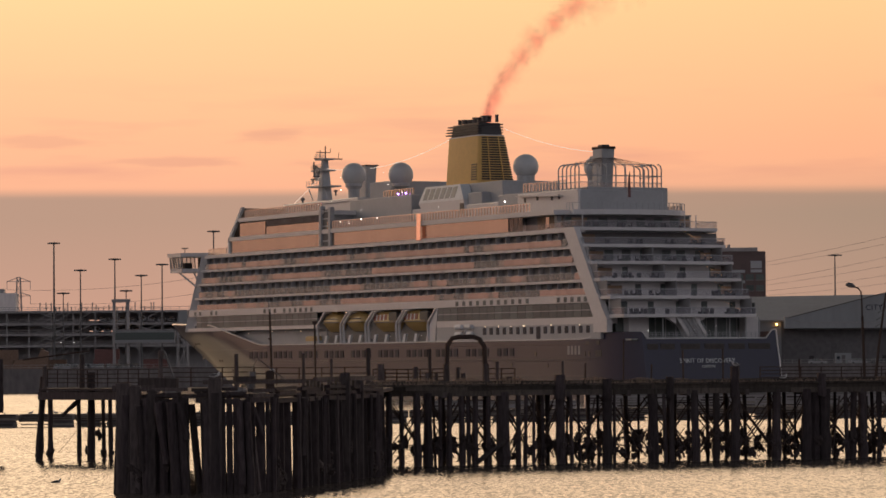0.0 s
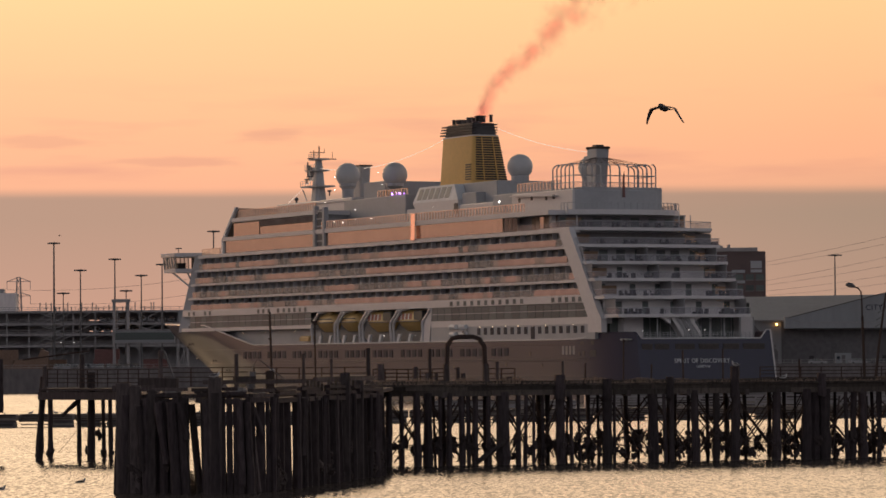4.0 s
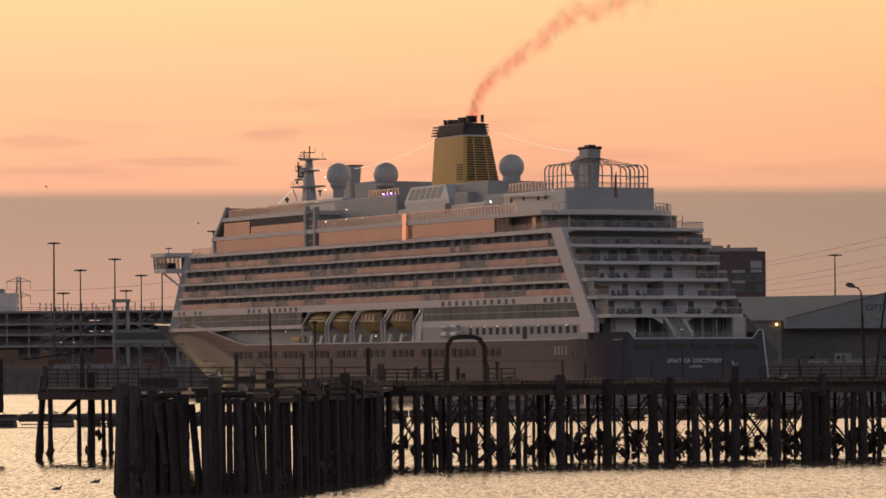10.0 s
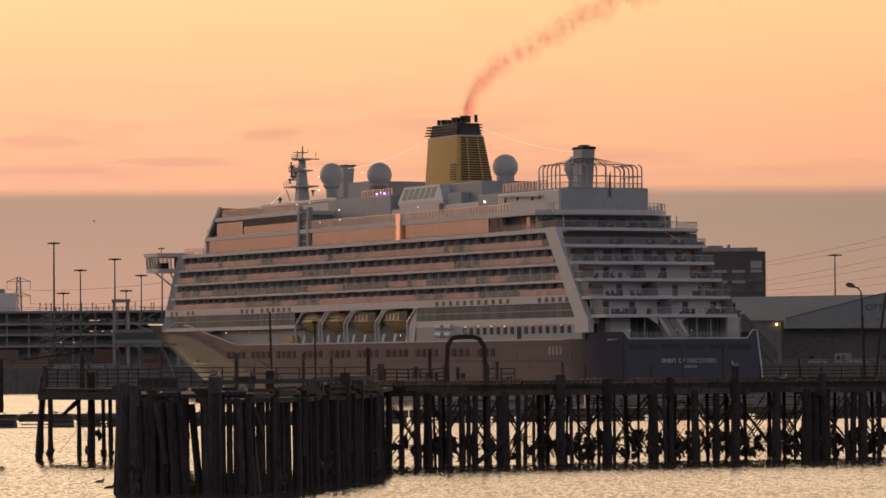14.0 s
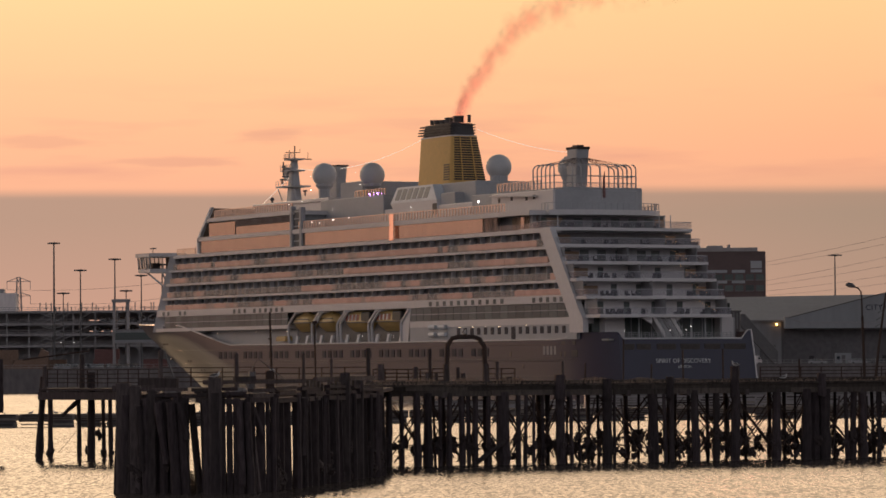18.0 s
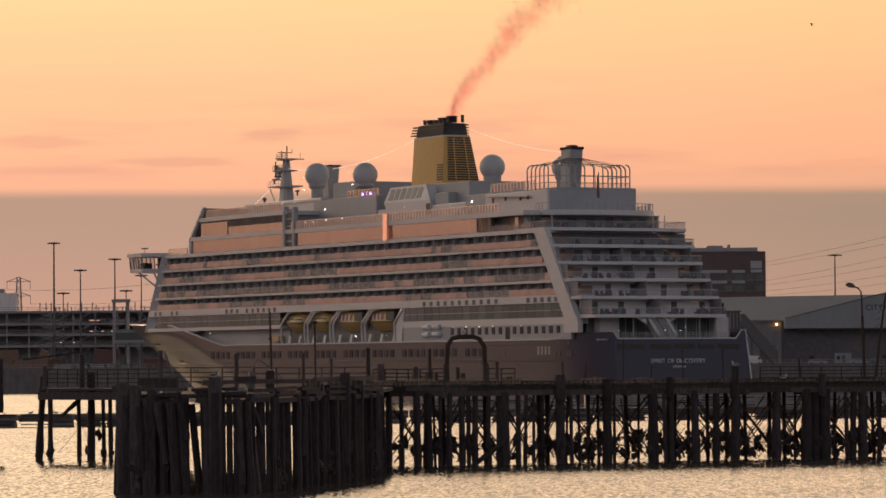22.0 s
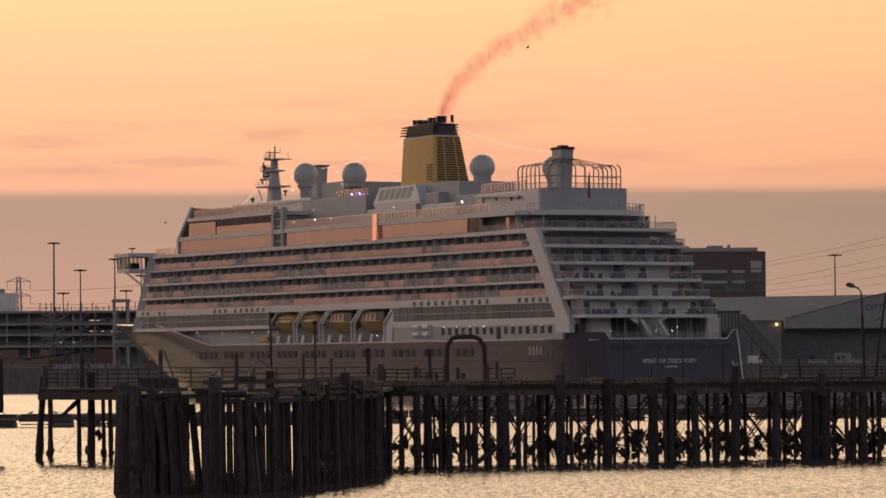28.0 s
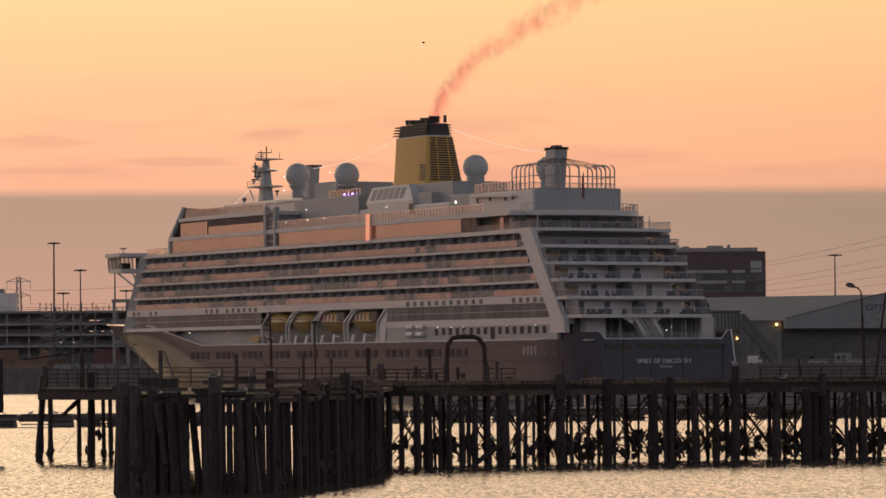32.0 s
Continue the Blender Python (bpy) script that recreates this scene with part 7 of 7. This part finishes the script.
b.box(0.3, 1.1, -0.05, 0, 1.1, 2.0)
part("window", b, M["darkglass"], cab)
van = thing("parked_van", "white box van parked on the far quay", "van", (74.4, 899, 5.6))
b = Build()
b.wall([(0, 0.4), (3.3, 0.4), (3.4, 1.0), (3.2, 1.5), (2.6, 2.25), (0, 2.3)], -0.9, 0.9)
vb = part("body", b, M["paleclad"], van)
b = Build()
b.wall([(2.45, 1.35), (3.1, 1.4), (2.6, 2.05), (2.45, 2.05)], -0.93, 0.93)
part("cab_window", b, M["darkglass"], vb)
for x in (0.6, 2.7):
    b = Build()
    b.tube([(x, -0.92, 0.34), (x, -0.7, 0.34)], 0.34, 10)
    part("wheel", b, M["black"], van)
for x in (92, 101.5, 104, 107, 109.5):
    copy_thing(car0, pose(x, 903 + srn.uniform(-2, 2), 5.6, 0, 0, srn.uniform(-30, 30)))
fence = thing("quay_fence", "dark pipe fence along the far quay edge", "fence", (0, 885.5, 5.6))
for x0 in range(-130, 130, 10):
    b = Build()
    for k in range(5):
        b.tube([(x0 + 2 * k, 0, 0), (x0 + 2 * k, 0, 1.2)], 0.06, 5)
    for z in (0.6, 1.2):
        b.tube([(x0, 0, z), (x0 + 10, 0, z)], 0.05, 5)
    part("fence_bay", b, M["farsteel"], fence)
blk = thing("brick_block", "dark red-brick block of several storeys with strip windows", "office block", (48, 1150, 5.6))
b = Build()
b.box(0, 53, 0, 30, 0, 35.2)
part("wall", b, M["brick"], blk)
b = Build()
b.box(-0.3, 50.5, -0.3, 30, 35.2, 36.4)
rf = part("roof_parapet", b, M["farsteel"], blk)
for x, w, h in [(20, 3, 0.5), (27, 2.4, 0.6), (35, 5, 0.8), (41.5, 0.8, 1.1)]:
    b = Build()
    b.cbox(x, x + w, 4, 9, 36.4, 36.4 + h, 0.1)
    part("roof_plant", b, M["farsteel"], rf)
for r, z in enumerate((22.9, 26.3, 29.8)):
    for i in range(16):
        x = 1.2 + i * 3.25
        if r == 2:
            continue
        b = Build()
        b.box(x, x + 2.5, -0.12, 0.1, z, z + 1.7)
        w = part("window", b, M["bandglass"], blk)
        b = Build()
        b.box(x - 0.1, x + 2.6, -0.3, 0, z - 0.25, z)
        part("sill", b, M["concrete"], w)
b = Build()
b.box(48.3, 51.8, -0.2, 0.1, 29.9, 32.2)
part("pale_panel", b, M["grey"], blk, "pale wall panel")
b = Build()
for x0, x1, z in [(14, 40.9, 28.5), (14, 40.9, 25.2), (42.4, 46.5, 28.5), (42.4, 46.5, 25.2), (48.3, 51.8, 28.6)]:
    b.box(x0, x1, -0.25, 0, z, z + 0.9)
part("string_course", b, M["grey"], blk, "pale concrete band")

# lamp post and leaning pole at the root of the pier
lp = thing("pier_lamp_post", "dark curved-arm lamp post standing on the pier", "lamp post", (28.75 * FAR, 252 * FAR, 5.45))
b = Build()
b.tube([(0.1, 0, 0), (0.05, 0, 2.2), (-0.02, 0, 4.6)], [0.12, 0.10, 0.09], 8)
b.tube([(-0.02, 0, 4.6), (-0.06, 0, 6.0), (-0.1, 0, 6.35), (-0.3, 0, 6.6), (-0.65, 0, 6.72)], 0.055, 8)
part("pole", b, M["rust"], lp)
b = Build()
b.tube([(-0.55, 0, 6.70), (-0.7, 0, 6.78), (-1.0, 0, 6.86), (-1.2, 0, 6.84)], [0.08, 0.17, 0.16, 0.06], 8)
part("lantern", b, M["darksteel"], lp)
pole = thing("leaning_pole", "leaning dark pole with a ladder bracket on the pier", "pole", (29.6 * FAR, 252 * FAR, 5.45))
b = Build()
b.tube([(0, 0, 0), (0.25, 0, 2.4), (0.8, 0, 6.2)], [0.12, 0.09, 0.07], 6)
part("shaft", b, M["rust"], pole)
for k in range(4):
    b = Build()
    b.beam((0.35 + k * 0.1, 0, 4.0 + k * 0.5), (0.0 + k * 0.1, 0, 3.8 + k * 0.5), 0.05)
    part("rung", b, M["darksteel"], pole)

# ---------- funnel smoke ----------
def make_smoke(name, tint, body):
    """Smoke that filters the light behind it and scatters a little of its own."""
    m = bpy.data.materials.new(name)
    m.use_nodes = True
    nt = m.node_tree
    N, L = nt.nodes.new, nt.links.new
    nt.nodes.remove(nt.nodes["Principled BSDF"])
    out = nt.nodes["Material Output"]
    dif, clear, fin = N("ShaderNodeBsdfDiffuse"), N("ShaderNodeBsdfTransparent"), N("ShaderNodeMixShader")
    dif.inputs[0].default_value = (0.85, 0.55, 0.50, 1)
    co = N("ShaderNodeTexCoord")
    nz = N("ShaderNodeTexNoise")
    nz.inputs["Scale"].default_value = 0.6
    nz.inputs["Detail"].default_value = 2
    L(co.outputs["Object"], nz.inputs[0])
    r = N("ShaderNodeMapRange")
    L(nz.outputs[0], r.inputs[0])
    r.inputs[1].default_value, r.inputs[2].default_value = -0.15, 0.75
    c = N("ShaderNodeMixRGB")
    L(r.outputs[0], c.inputs[0])
    c.inputs[1].default_value = (1, 1, 1, 1)
    c.inputs[2].default_value = (*tint, 1)
    L(c.outputs[0], clear.inputs[0])
    k = N("ShaderNodeMath")
    k.operation = "MULTIPLY"
    L(r.outputs[0], k.inputs[0])
    k.inputs[1].default_value = body
    L(k.outputs[0], fin.inputs[0])
    L(clear.outputs[0], fin.inputs[1])
    L(dif.outputs[0], fin.inputs[2])
    L(fin.outputs[0], out.inputs[0])
    return m


M["smoke"] = make_smoke("dense_smoke", (0.9966, 0.9950, 0.9957), 0.0004)
M["haze"] = make_smoke("thin_smoke", (0.9999, 0.9944, 0.9953), 0.0003)
PUFF_EVERY = 0.28
smk = random.Random(17)
wisp_meshes, haze_meshes = [], []
for k in range(6):
    # a lumpy body of nested shells, thin at the rim and dense at the heart
    b, h = Build(), Build()
    for shell in (1.0, 0.82, 0.64, 0.46, 0.28):
        rows = []
        for i in range(8):
            th = math.pi * i / 7
            row = []
            for j in range(11):
                ph = 2 * math.pi * (j % 10) / 10
                q = Vector((math.sin(th) * math.cos(ph), math.sin(th) * math.sin(ph), math.cos(th)))
                f = shell * (1 + 0.7 * noise.noise(q * 1.3 + Vector((k * 5.3, k * 2.1, shell * 1.5))))
                row.append(q * f)
            rows.append(row)
        b.grid([[(q.x * 0.60, q.y * 0.60, q.z * 1.05) for q in row] for row in rows])
        h.grid([[(q.x * 1.45, q.y * 1.45, q.z * 1.75) for q in row] for row in rows])
    wisp_meshes.append(b.mesh("wisp", M["smoke"], smooth=True))
    haze_meshes.append(h.mesh("wisp", M["haze"], smooth=True))
puffs = []
n_puffs = int((32 + 8) / PUFF_EVERY)
for i in range(n_puffs):
    te = -8 + i * PUFF_EVERY
    p = thing("smoke_puff", "thin pinkish exhaust smoke drifting from the funnel", "smoke", group="funnel smoke")
    wisps = [part("wisp", (wisp_meshes if k < 12 else haze_meshes)[smk.randrange(6)], None, p) for k in range(22)]
    puffs.append((te, p, wisps))

# ---------- gulls ----------
def make_gull(name, label):
    g = thing(name, label, "gull")
    b = Build()
    b.tube([(0.30, 0, 0.02), (0.22, 0, 0.04), (0.1, 0, 0.0), (-0.08, 0, -0.01), (-0.22, 0, 0.0), (-0.30, 0, 0.01)], [0.035, 0.055, 0.085, 0.08, 0.045, 0.02], 10)
    body = part("body", b, M["gullgrey"], g, smooth=True)
    b = Build()
    b.add([(-0.26, -0.03, 0.01), (-0.26, 0.03, 0.01), (-0.43, 0.09, 0.0), (-0.43, -0.09, 0.0), (-0.26, -0.03, 0.025), (-0.26, 0.03, 0.025), (-0.43, 0.09, 0.01), (-0.43, -0.09, 0.01)],
          [(3, 2, 1, 0), (4, 5, 6, 7), (0, 1, 5, 4), (1, 2, 6, 5), (2, 3, 7, 6), (3, 0, 4, 7)])
    part("tail", b, M["gullgrey"], body)
    b = Build()
    b.tube([(0.29, 0, 0.02), (0.36, 0, 0.0)], [0.018, 0.006], 6)
    part("beak", b, M["beak"], body)
    wings = []
    for sg in (1, -1):
        pair = []
        for st in ([(0.0, 0.09, -0.10, 0.0), (0.14, 0.12, -0.10, 0.01), (0.30, 0.13, -0.08, 0.0)], [(0.0, 0.13, -0.08, 0.0), (0.14, 0.09, -0.08, 0.0), (0.30, 0.0, -0.10, -0.01), (0.40, -0.08, -0.13, -0.02)]):
            b = Build()
            top = [[(fr, sg * y, z + 0.012), ((fr + re) / 2, sg * y, z + 0.025), (re, sg * y, z)] for y, fr, re, z in st]
            bot = [[(fr, sg * y, z - 0.006), ((fr + re) / 2, sg * y, z + 0.004), (re, sg * y, z - 0.004)] for y, fr, re, z in st]
            b.grid(top)
            b.grid(bot)
            b.grid([[t[0] for t in top], [t[0] for t in bot]])
            b.grid([[t[2] for t in top], [t[2] for t in bot]])
            b.grid([top[-1], bot[-1]])
            pair.append(b)
        w = part("wing", pair[0], M["gullgrey"], g, smooth=True)
        tip = part("wing_tip", pair[1], M["gullgrey"], w, smooth=True)
        wings.append((sg, w, tip))
    return g, wings


def sitting_gull(x, y, z, turn, label):
    g = thing("perched_gull", label, "gull", (x, y, z), turn, group="perched gulls")
    b = Build()
    b.tube([(0.22, 0, 0.20), (0.12, 0, 0.16), (-0.05, 0, 0.13), (-0.2, 0, 0.12), (-0.34, 0, 0.11)], [0.05, 0.10, 0.115, 0.07, 0.015], 10)
    part("body", b, M["gullwhite"], g, smooth=True)
    b = Build()
    b.tube([(0.18, 0, 0.2), (0.22, 0, 0.30), (0.24, 0, 0.35)], [0.06, 0.055, 0.03], 8)
    part("head", b, M["gullwhite"], g, smooth=True)
    b = Build()
    b.tube([(0.26, 0, 0.33), (0.34, 0, 0.31)], [0.018, 0.005], 6)
    part("beak", b, M["beak"], g)
    b = Build()
    b.tube([(0.1, 0.06, 0.19), (-0.1, 0.09, 0.17), (-0.36, 0.05, 0.13)], [0.05, 0.06, 0.01], 8)
    b.tube([(0.1, -0.06, 0.19), (-0.1, -0.09, 0.17), (-0.36, -0.05, 0.13)], [0.05, 0.06, 0.01], 8)
    part("folded_wing", b, M["gullgrey"], g)
    b = Build()
    b.tube([(0.02, 0.04, 0.0), (0.02, 0.04, 0.1)], 0.012, 5)
    b.tube([(0.02, -0.04, 0.0), (0.02, -0.04, 0.1)], 0.012, 5)
    part("leg", b, M["beak"], g)
    return g


sitting_gull(19.25 * FAR, (front(19.2) - 0.25) * FAR, 6.53, 2.6, "white gull perched on a pile top")
sitting_gull(22.6 * FAR, (front(22.6) + 0.1) * FAR, 5.62, 0.4, "white gull resting on the pier's edge")
sitting_gull(-12.28, 197.2, 6.2, 0.2, "white gull perched on a king post")
sitting_gull(1.35 * FAR, 238 * FAR, 8.8, -1.3, "gull perched on the iron hoop frame")
sitting_gull(-46.2, 411, 1.45, 0.3, "gull standing on the floating boom")
sitting_gull(-43.5, 411.5, 1.45, 3.0, "gull standing on the floating boom")
swim1 = sitting_gull(-21, 217, -0.09, 0.2, "gull swimming on the river")
swim2 = sitting_gull(-21, 207, -0.09, 0.2, "gull swimming on the river")
for s in (swim1, swim2):
    s.name = "swimming_gull"
    s["group"] = "swimming gulls"
gull, gull_wings = make_gull("flying_gull", "grey-brown gull flapping across the sky")
far_gulls = [make_gull("distant_gull", "distant dark gull gliding over the river") for _ in range(4)]
for g, _ in far_gulls:
    g["group"] = "distant gulls"


# ---------- what moves ----------
SHIP_ROWS = [(0, 43.91, 617.56, 26.276), (3, 43.21, 617.64, 26.39), (6, 42.60, 617.75, 26.52), (9, 41.96, 617.86, 26.672), (12, 41.26, 617.95, 26.81), (14.5, 40.70, 618.08, 26.97),
             (17, 40.14, 618.21, 27.158), (20, 39.45, 618.38, 27.38), (23, 38.76, 618.54, 27.585), (25.5, 38.17, 618.67, 27.77), (28, 37.60, 618.83, 27.97), (30, 37.15, 618.97, 28.14), (32, 36.70, 619.11, 28.317)]


def ship_pose(t):
    ts = [r[0] for r in SHIP_ROWS]
    x, y, th = [float(np.interp(t, ts, [r[k] for r in SHIP_ROWS])) for k in (1, 2, 3)]
    if t < 0:
        x -= 0.24 * t
    return pose(x, y, 0, 0, 0, 90 + th)


# drift of the smoke: age in seconds, metres across and up
DRIFT = [(0, 0, -1.6), (0.6, 0.4, 1.6), (1.2, 1.5, 4.7), (1.85, 3.6, 7.7), (2.65, 6.9, 11.3), (3.6, 10.8, 15.4), (4.8, 15.6, 19.6), (6.2, 21.4, 23.7), (8.2, 29.5, 29.0)]


# how far the wind carries the smoke that leaves at a time
GUSTS = [(-8, 0.95), (-0.5, 1.0), (1.5, 1.4), (6, 1.3), (8, 1.5), (11, 1.5), (12.3, 1.1), (13.5, 0.92), (18.5, 0.9), (20, 1.3), (24, 1.35), (27, 1.35), (32, 1.35)]


def smoke_place(te, age, sway):
    ages = [d[0] for d in DRIFT]
    gust = float(np.interp(te, [g[0] for g in GUSTS], [g[1] for g in GUSTS]))
    pipe = ship_pose(te) @ Vector((80.2, 0.2, 53.6))
    dx = float(np.interp(age, ages, [d[1] for d in DRIFT]))
    dz = float(np.interp(age, ages, [d[2] for d in DRIFT]))
    dx *= 1 + (gust - 1) * min(1.0, max(0.0, age - 0.8) / 2.4)
    k = min(1.0, age / 5)
    return Vector((pipe.x + dx + sway[0] * k * age * 0.5, pipe.y + dx * 0.25, pipe.z + dz + sway[1] * k * age * 0.5))


def move_smoke():
    r = random.Random(29)
    for i, (te, p, wisps) in enumerate(puffs):
        sway = (0.55 * noise.noise(Vector((te * 0.45, 0.5, 2.0))) + r.uniform(-0.12, 0.12), 0.55 * noise.noise(Vector((te * 0.45, 7.5, 4.0))) + r.uniform(-0.12, 0.12))
        rows = []
        t = 0.0
        while t < te - 0.2:                      # waits inside the funnel, carried by the ship
            q = ship_pose(t) @ Vector((80.8, 0.0, 49.0))
            rows.append((t, pose(*q)))
            t += 5.0
        if te > 0.2:
            rows.append((te - 0.15, pose(*(ship_pose(te) @ Vector((80.4, 0.1, 50.0))))))
        for age in [d[0] for d in DRIFT] + [9.2]:
            if 0 <= te + age <= 32:
                if not rows and te + age > 0:
                    rows.append((0.0, pose(*smoke_place(te, -te, sway))))
                rows.append((te + age, pose(*smoke_place(te, age, sway))))
        last = rows[-1][0] if rows else -1
        if not rows:
            rows.append((0.0, pose(*smoke_place(te, min(8.2, -te), sway))))
            last = 0.0
        if last < 32:
            end = smoke_place(te, min(8.2, 32 - te), sway)
            if 32 - te > 9.2:
                end += Vector((3.6, 0.9, 2.5)) * (32 - te - 8.2)
            rows.append((32.0, pose(*end)))
        clean = []
        for t, m in rows:
            if not clean or t > clean[-1][0] + 0.05:
                clean.append((t, m))
        walk(p, clean)
        for n_w, w in enumerate(wisps):
            wide = 1.0 if n_w < 12 else 0.9
            jz = r.uniform(-1.1, 1.1)
            far = Vector((r.gauss(0, 1), r.gauss(0, 1), r.gauss(0, 1)))
            tw = r.uniform(-85, 85)
            base = r.uniform(0, 360)

            def place(age):
                k = 0.10 + (0.24 if n_w < 12 else 0.27) * max(0.0, age - 0.3) ** 1.15
                k = wide * min(k, 4.0)
                a = min(1.0, max(0.0, age) / 4.0)
                lag = 0.0 if n_w < 12 else max(0.0, 1 - max(0.0, age) / 2.4)
                return pose(far.x * k - 0.9 * lag, far.y * k * 0.6, far.z * k * 0.8 + jz - 4.4 * lag, 0, 8 + tw * a, base + 30 * a)
            ages = [0.0, 1.2, 2.8, 5.0, 8.0]
            ts = sorted({0.0, 32.0} | {te + a for a in ages if 0 < te + a < 32})
            walk(w, [(t, place(t - te)) for t in ts])


def flap(wings, beats):
    """beats: seconds, degrees of the inner wing, degrees of the tip against it."""
    for sg, w, tip in wings:
        walk(w, [(t, pose(0, sg * 0.03, 0.03, sg * a, 0, 0)) for t, a, c in beats])
        walk(tip, [(t, pose(0, sg * 0.30, 0, sg * c, 0, 0)) for t, a, c in beats])


def beat_rows(t0, t1, step, first=0):
    shape = [(-12, -48), (48, -28), (12, -2)]       # down, raised, level
    rows, k, t = [], first, t0
    while t <= t1 + 0.01:
        rows.append((t, *shape[k % 3]))
        k, t = k + 1, t + step
    if rows[0][0] > 0:
        rows.insert(0, (0.0, 12, -2))
    if rows[-1][0] < 32:
        rows.append((32.0, 12, -2))
    return rows


def fly(bird, rows, turn=180):
    """rows: seconds, degrees right of ahead, degrees above level, metres along the view."""
    walk(bird, [(t, pose(d * math.tan(radians(az)), d, 7.0 + d * math.tan(radians(el)), 0, -4, turn)) for t, az, el, d in rows])


def motions():
    walk(ship, [(t, pose(x, y, 0, 0, 0, 90 + th)) for t, x, y, th in SHIP_ROWS])
    move_smoke()
    fly(gull, [(t, az, el, d * 1.18) for t, az, el, d in GULL_ROWS], 243)
    flap(gull_wings, beat_rows(2.5, 3.6, 0.1) [:-1] + beat_rows(3.7, 5.31, 0.0967)[1:-1] + beat_rows(5.4, 6.6, 0.1)[1:])
    for (g, wings), rows, d in zip(far_gulls, FAR_ROWS, (760, 900, 640, 900)):
        fly(g, [(t, az, el, d) for t, az, el in rows])
        flap(wings, beat_rows(0.5, 31.5, 0.45))
    walk(swim1, [(0, pose(-22.9, 217, -0.09, 0, 0, 5)), (6, pose(-20.9, 217, -0.09, 0, 0, 5)), (9, pose(-20.5, 217, -0.09, 0, 0, 20)), (13, pose(-20.8, 216, -0.09, 0, 0, -30)), (16.5, pose(-17.5, 222, -0.09, 0, 0, 30)), (32, pose(-13, 226, -0.09, 0, 0, 20))])
    walk(swim2, [(0, pose(-29, 205, -0.09, 0, 0, 5)), (7, pose(-22.7, 205.5, -0.09, 0, 0, 0)), (9, pose(-22.0, 205, -0.09, 0, 0, 5)), (13, pose(-19.7, 205.5, -0.09, 0, 0, 10)), (16.5, pose(-16.5, 212, -0.09, 0, 0, 60)), (32, pose(-12, 222, -0.09, 0, 0, 40))])


GULL_ROWS = [(0, 15.0, 2.0, 112), (2.8, 6.469, 3.476, 88), (2.9, 6.277, 3.504, 87), (3.0, 5.998, 3.523, 86), (3.1, 5.772, 3.573, 85.4), (3.2, 5.484, 3.606, 84.6), (3.3, 5.283, 3.607, 84), (3.4, 4.968, 3.680, 83), (3.5, 4.732, 3.699, 82.5), (4.5, 1.903, 4.298, 74), (5.5, -0.978, 4.975, 67), (5.6, -1.216, 5.073, 66.3), (5.7, -1.357, 5.187, 65.6), (5.8, -1.595, 5.294, 65), (5.9, -1.727, 5.382, 64.4), (6.0, -1.921, 5.532, 63.8), (6.1, -2.044, 5.594, 63.2), (7, -3.6, 7.6, 58), (10, -10, 13, 45), (32, -30, 25, 40)]
FAR_ROWS = [[(0, -0.6, 2.1), (6, -3.95, 2.44), (9, -5.60, 2.70), (12, -7.3, 2.9), (32, -16, 3.4)],
            [(0, -8.53, 1.96), (3.4, -6.37, 2.00), (6, -4.74, 2.02), (8, -4.08, 2.11), (10, -3.81, 2.19), (12, -4.46, 2.22), (14.5, -5.66, 2.23), (20, -7.92, 2.21), (32, -11.18, 2.19)],
            [(0, 18, 4.8), (18, 8.6, 5.1), (23, 5.0, 5.23), (28, 1.35, 4.88), (32, -0.28, 4.97)],
            [(0, -0.56, 2.07), (22, -1.09, 2.10), (25.5, -2.68, 2.13), (28, -4.32, 2.19), (30, -5.66, 2.27), (32, -6.99, 2.34)]]
motions()
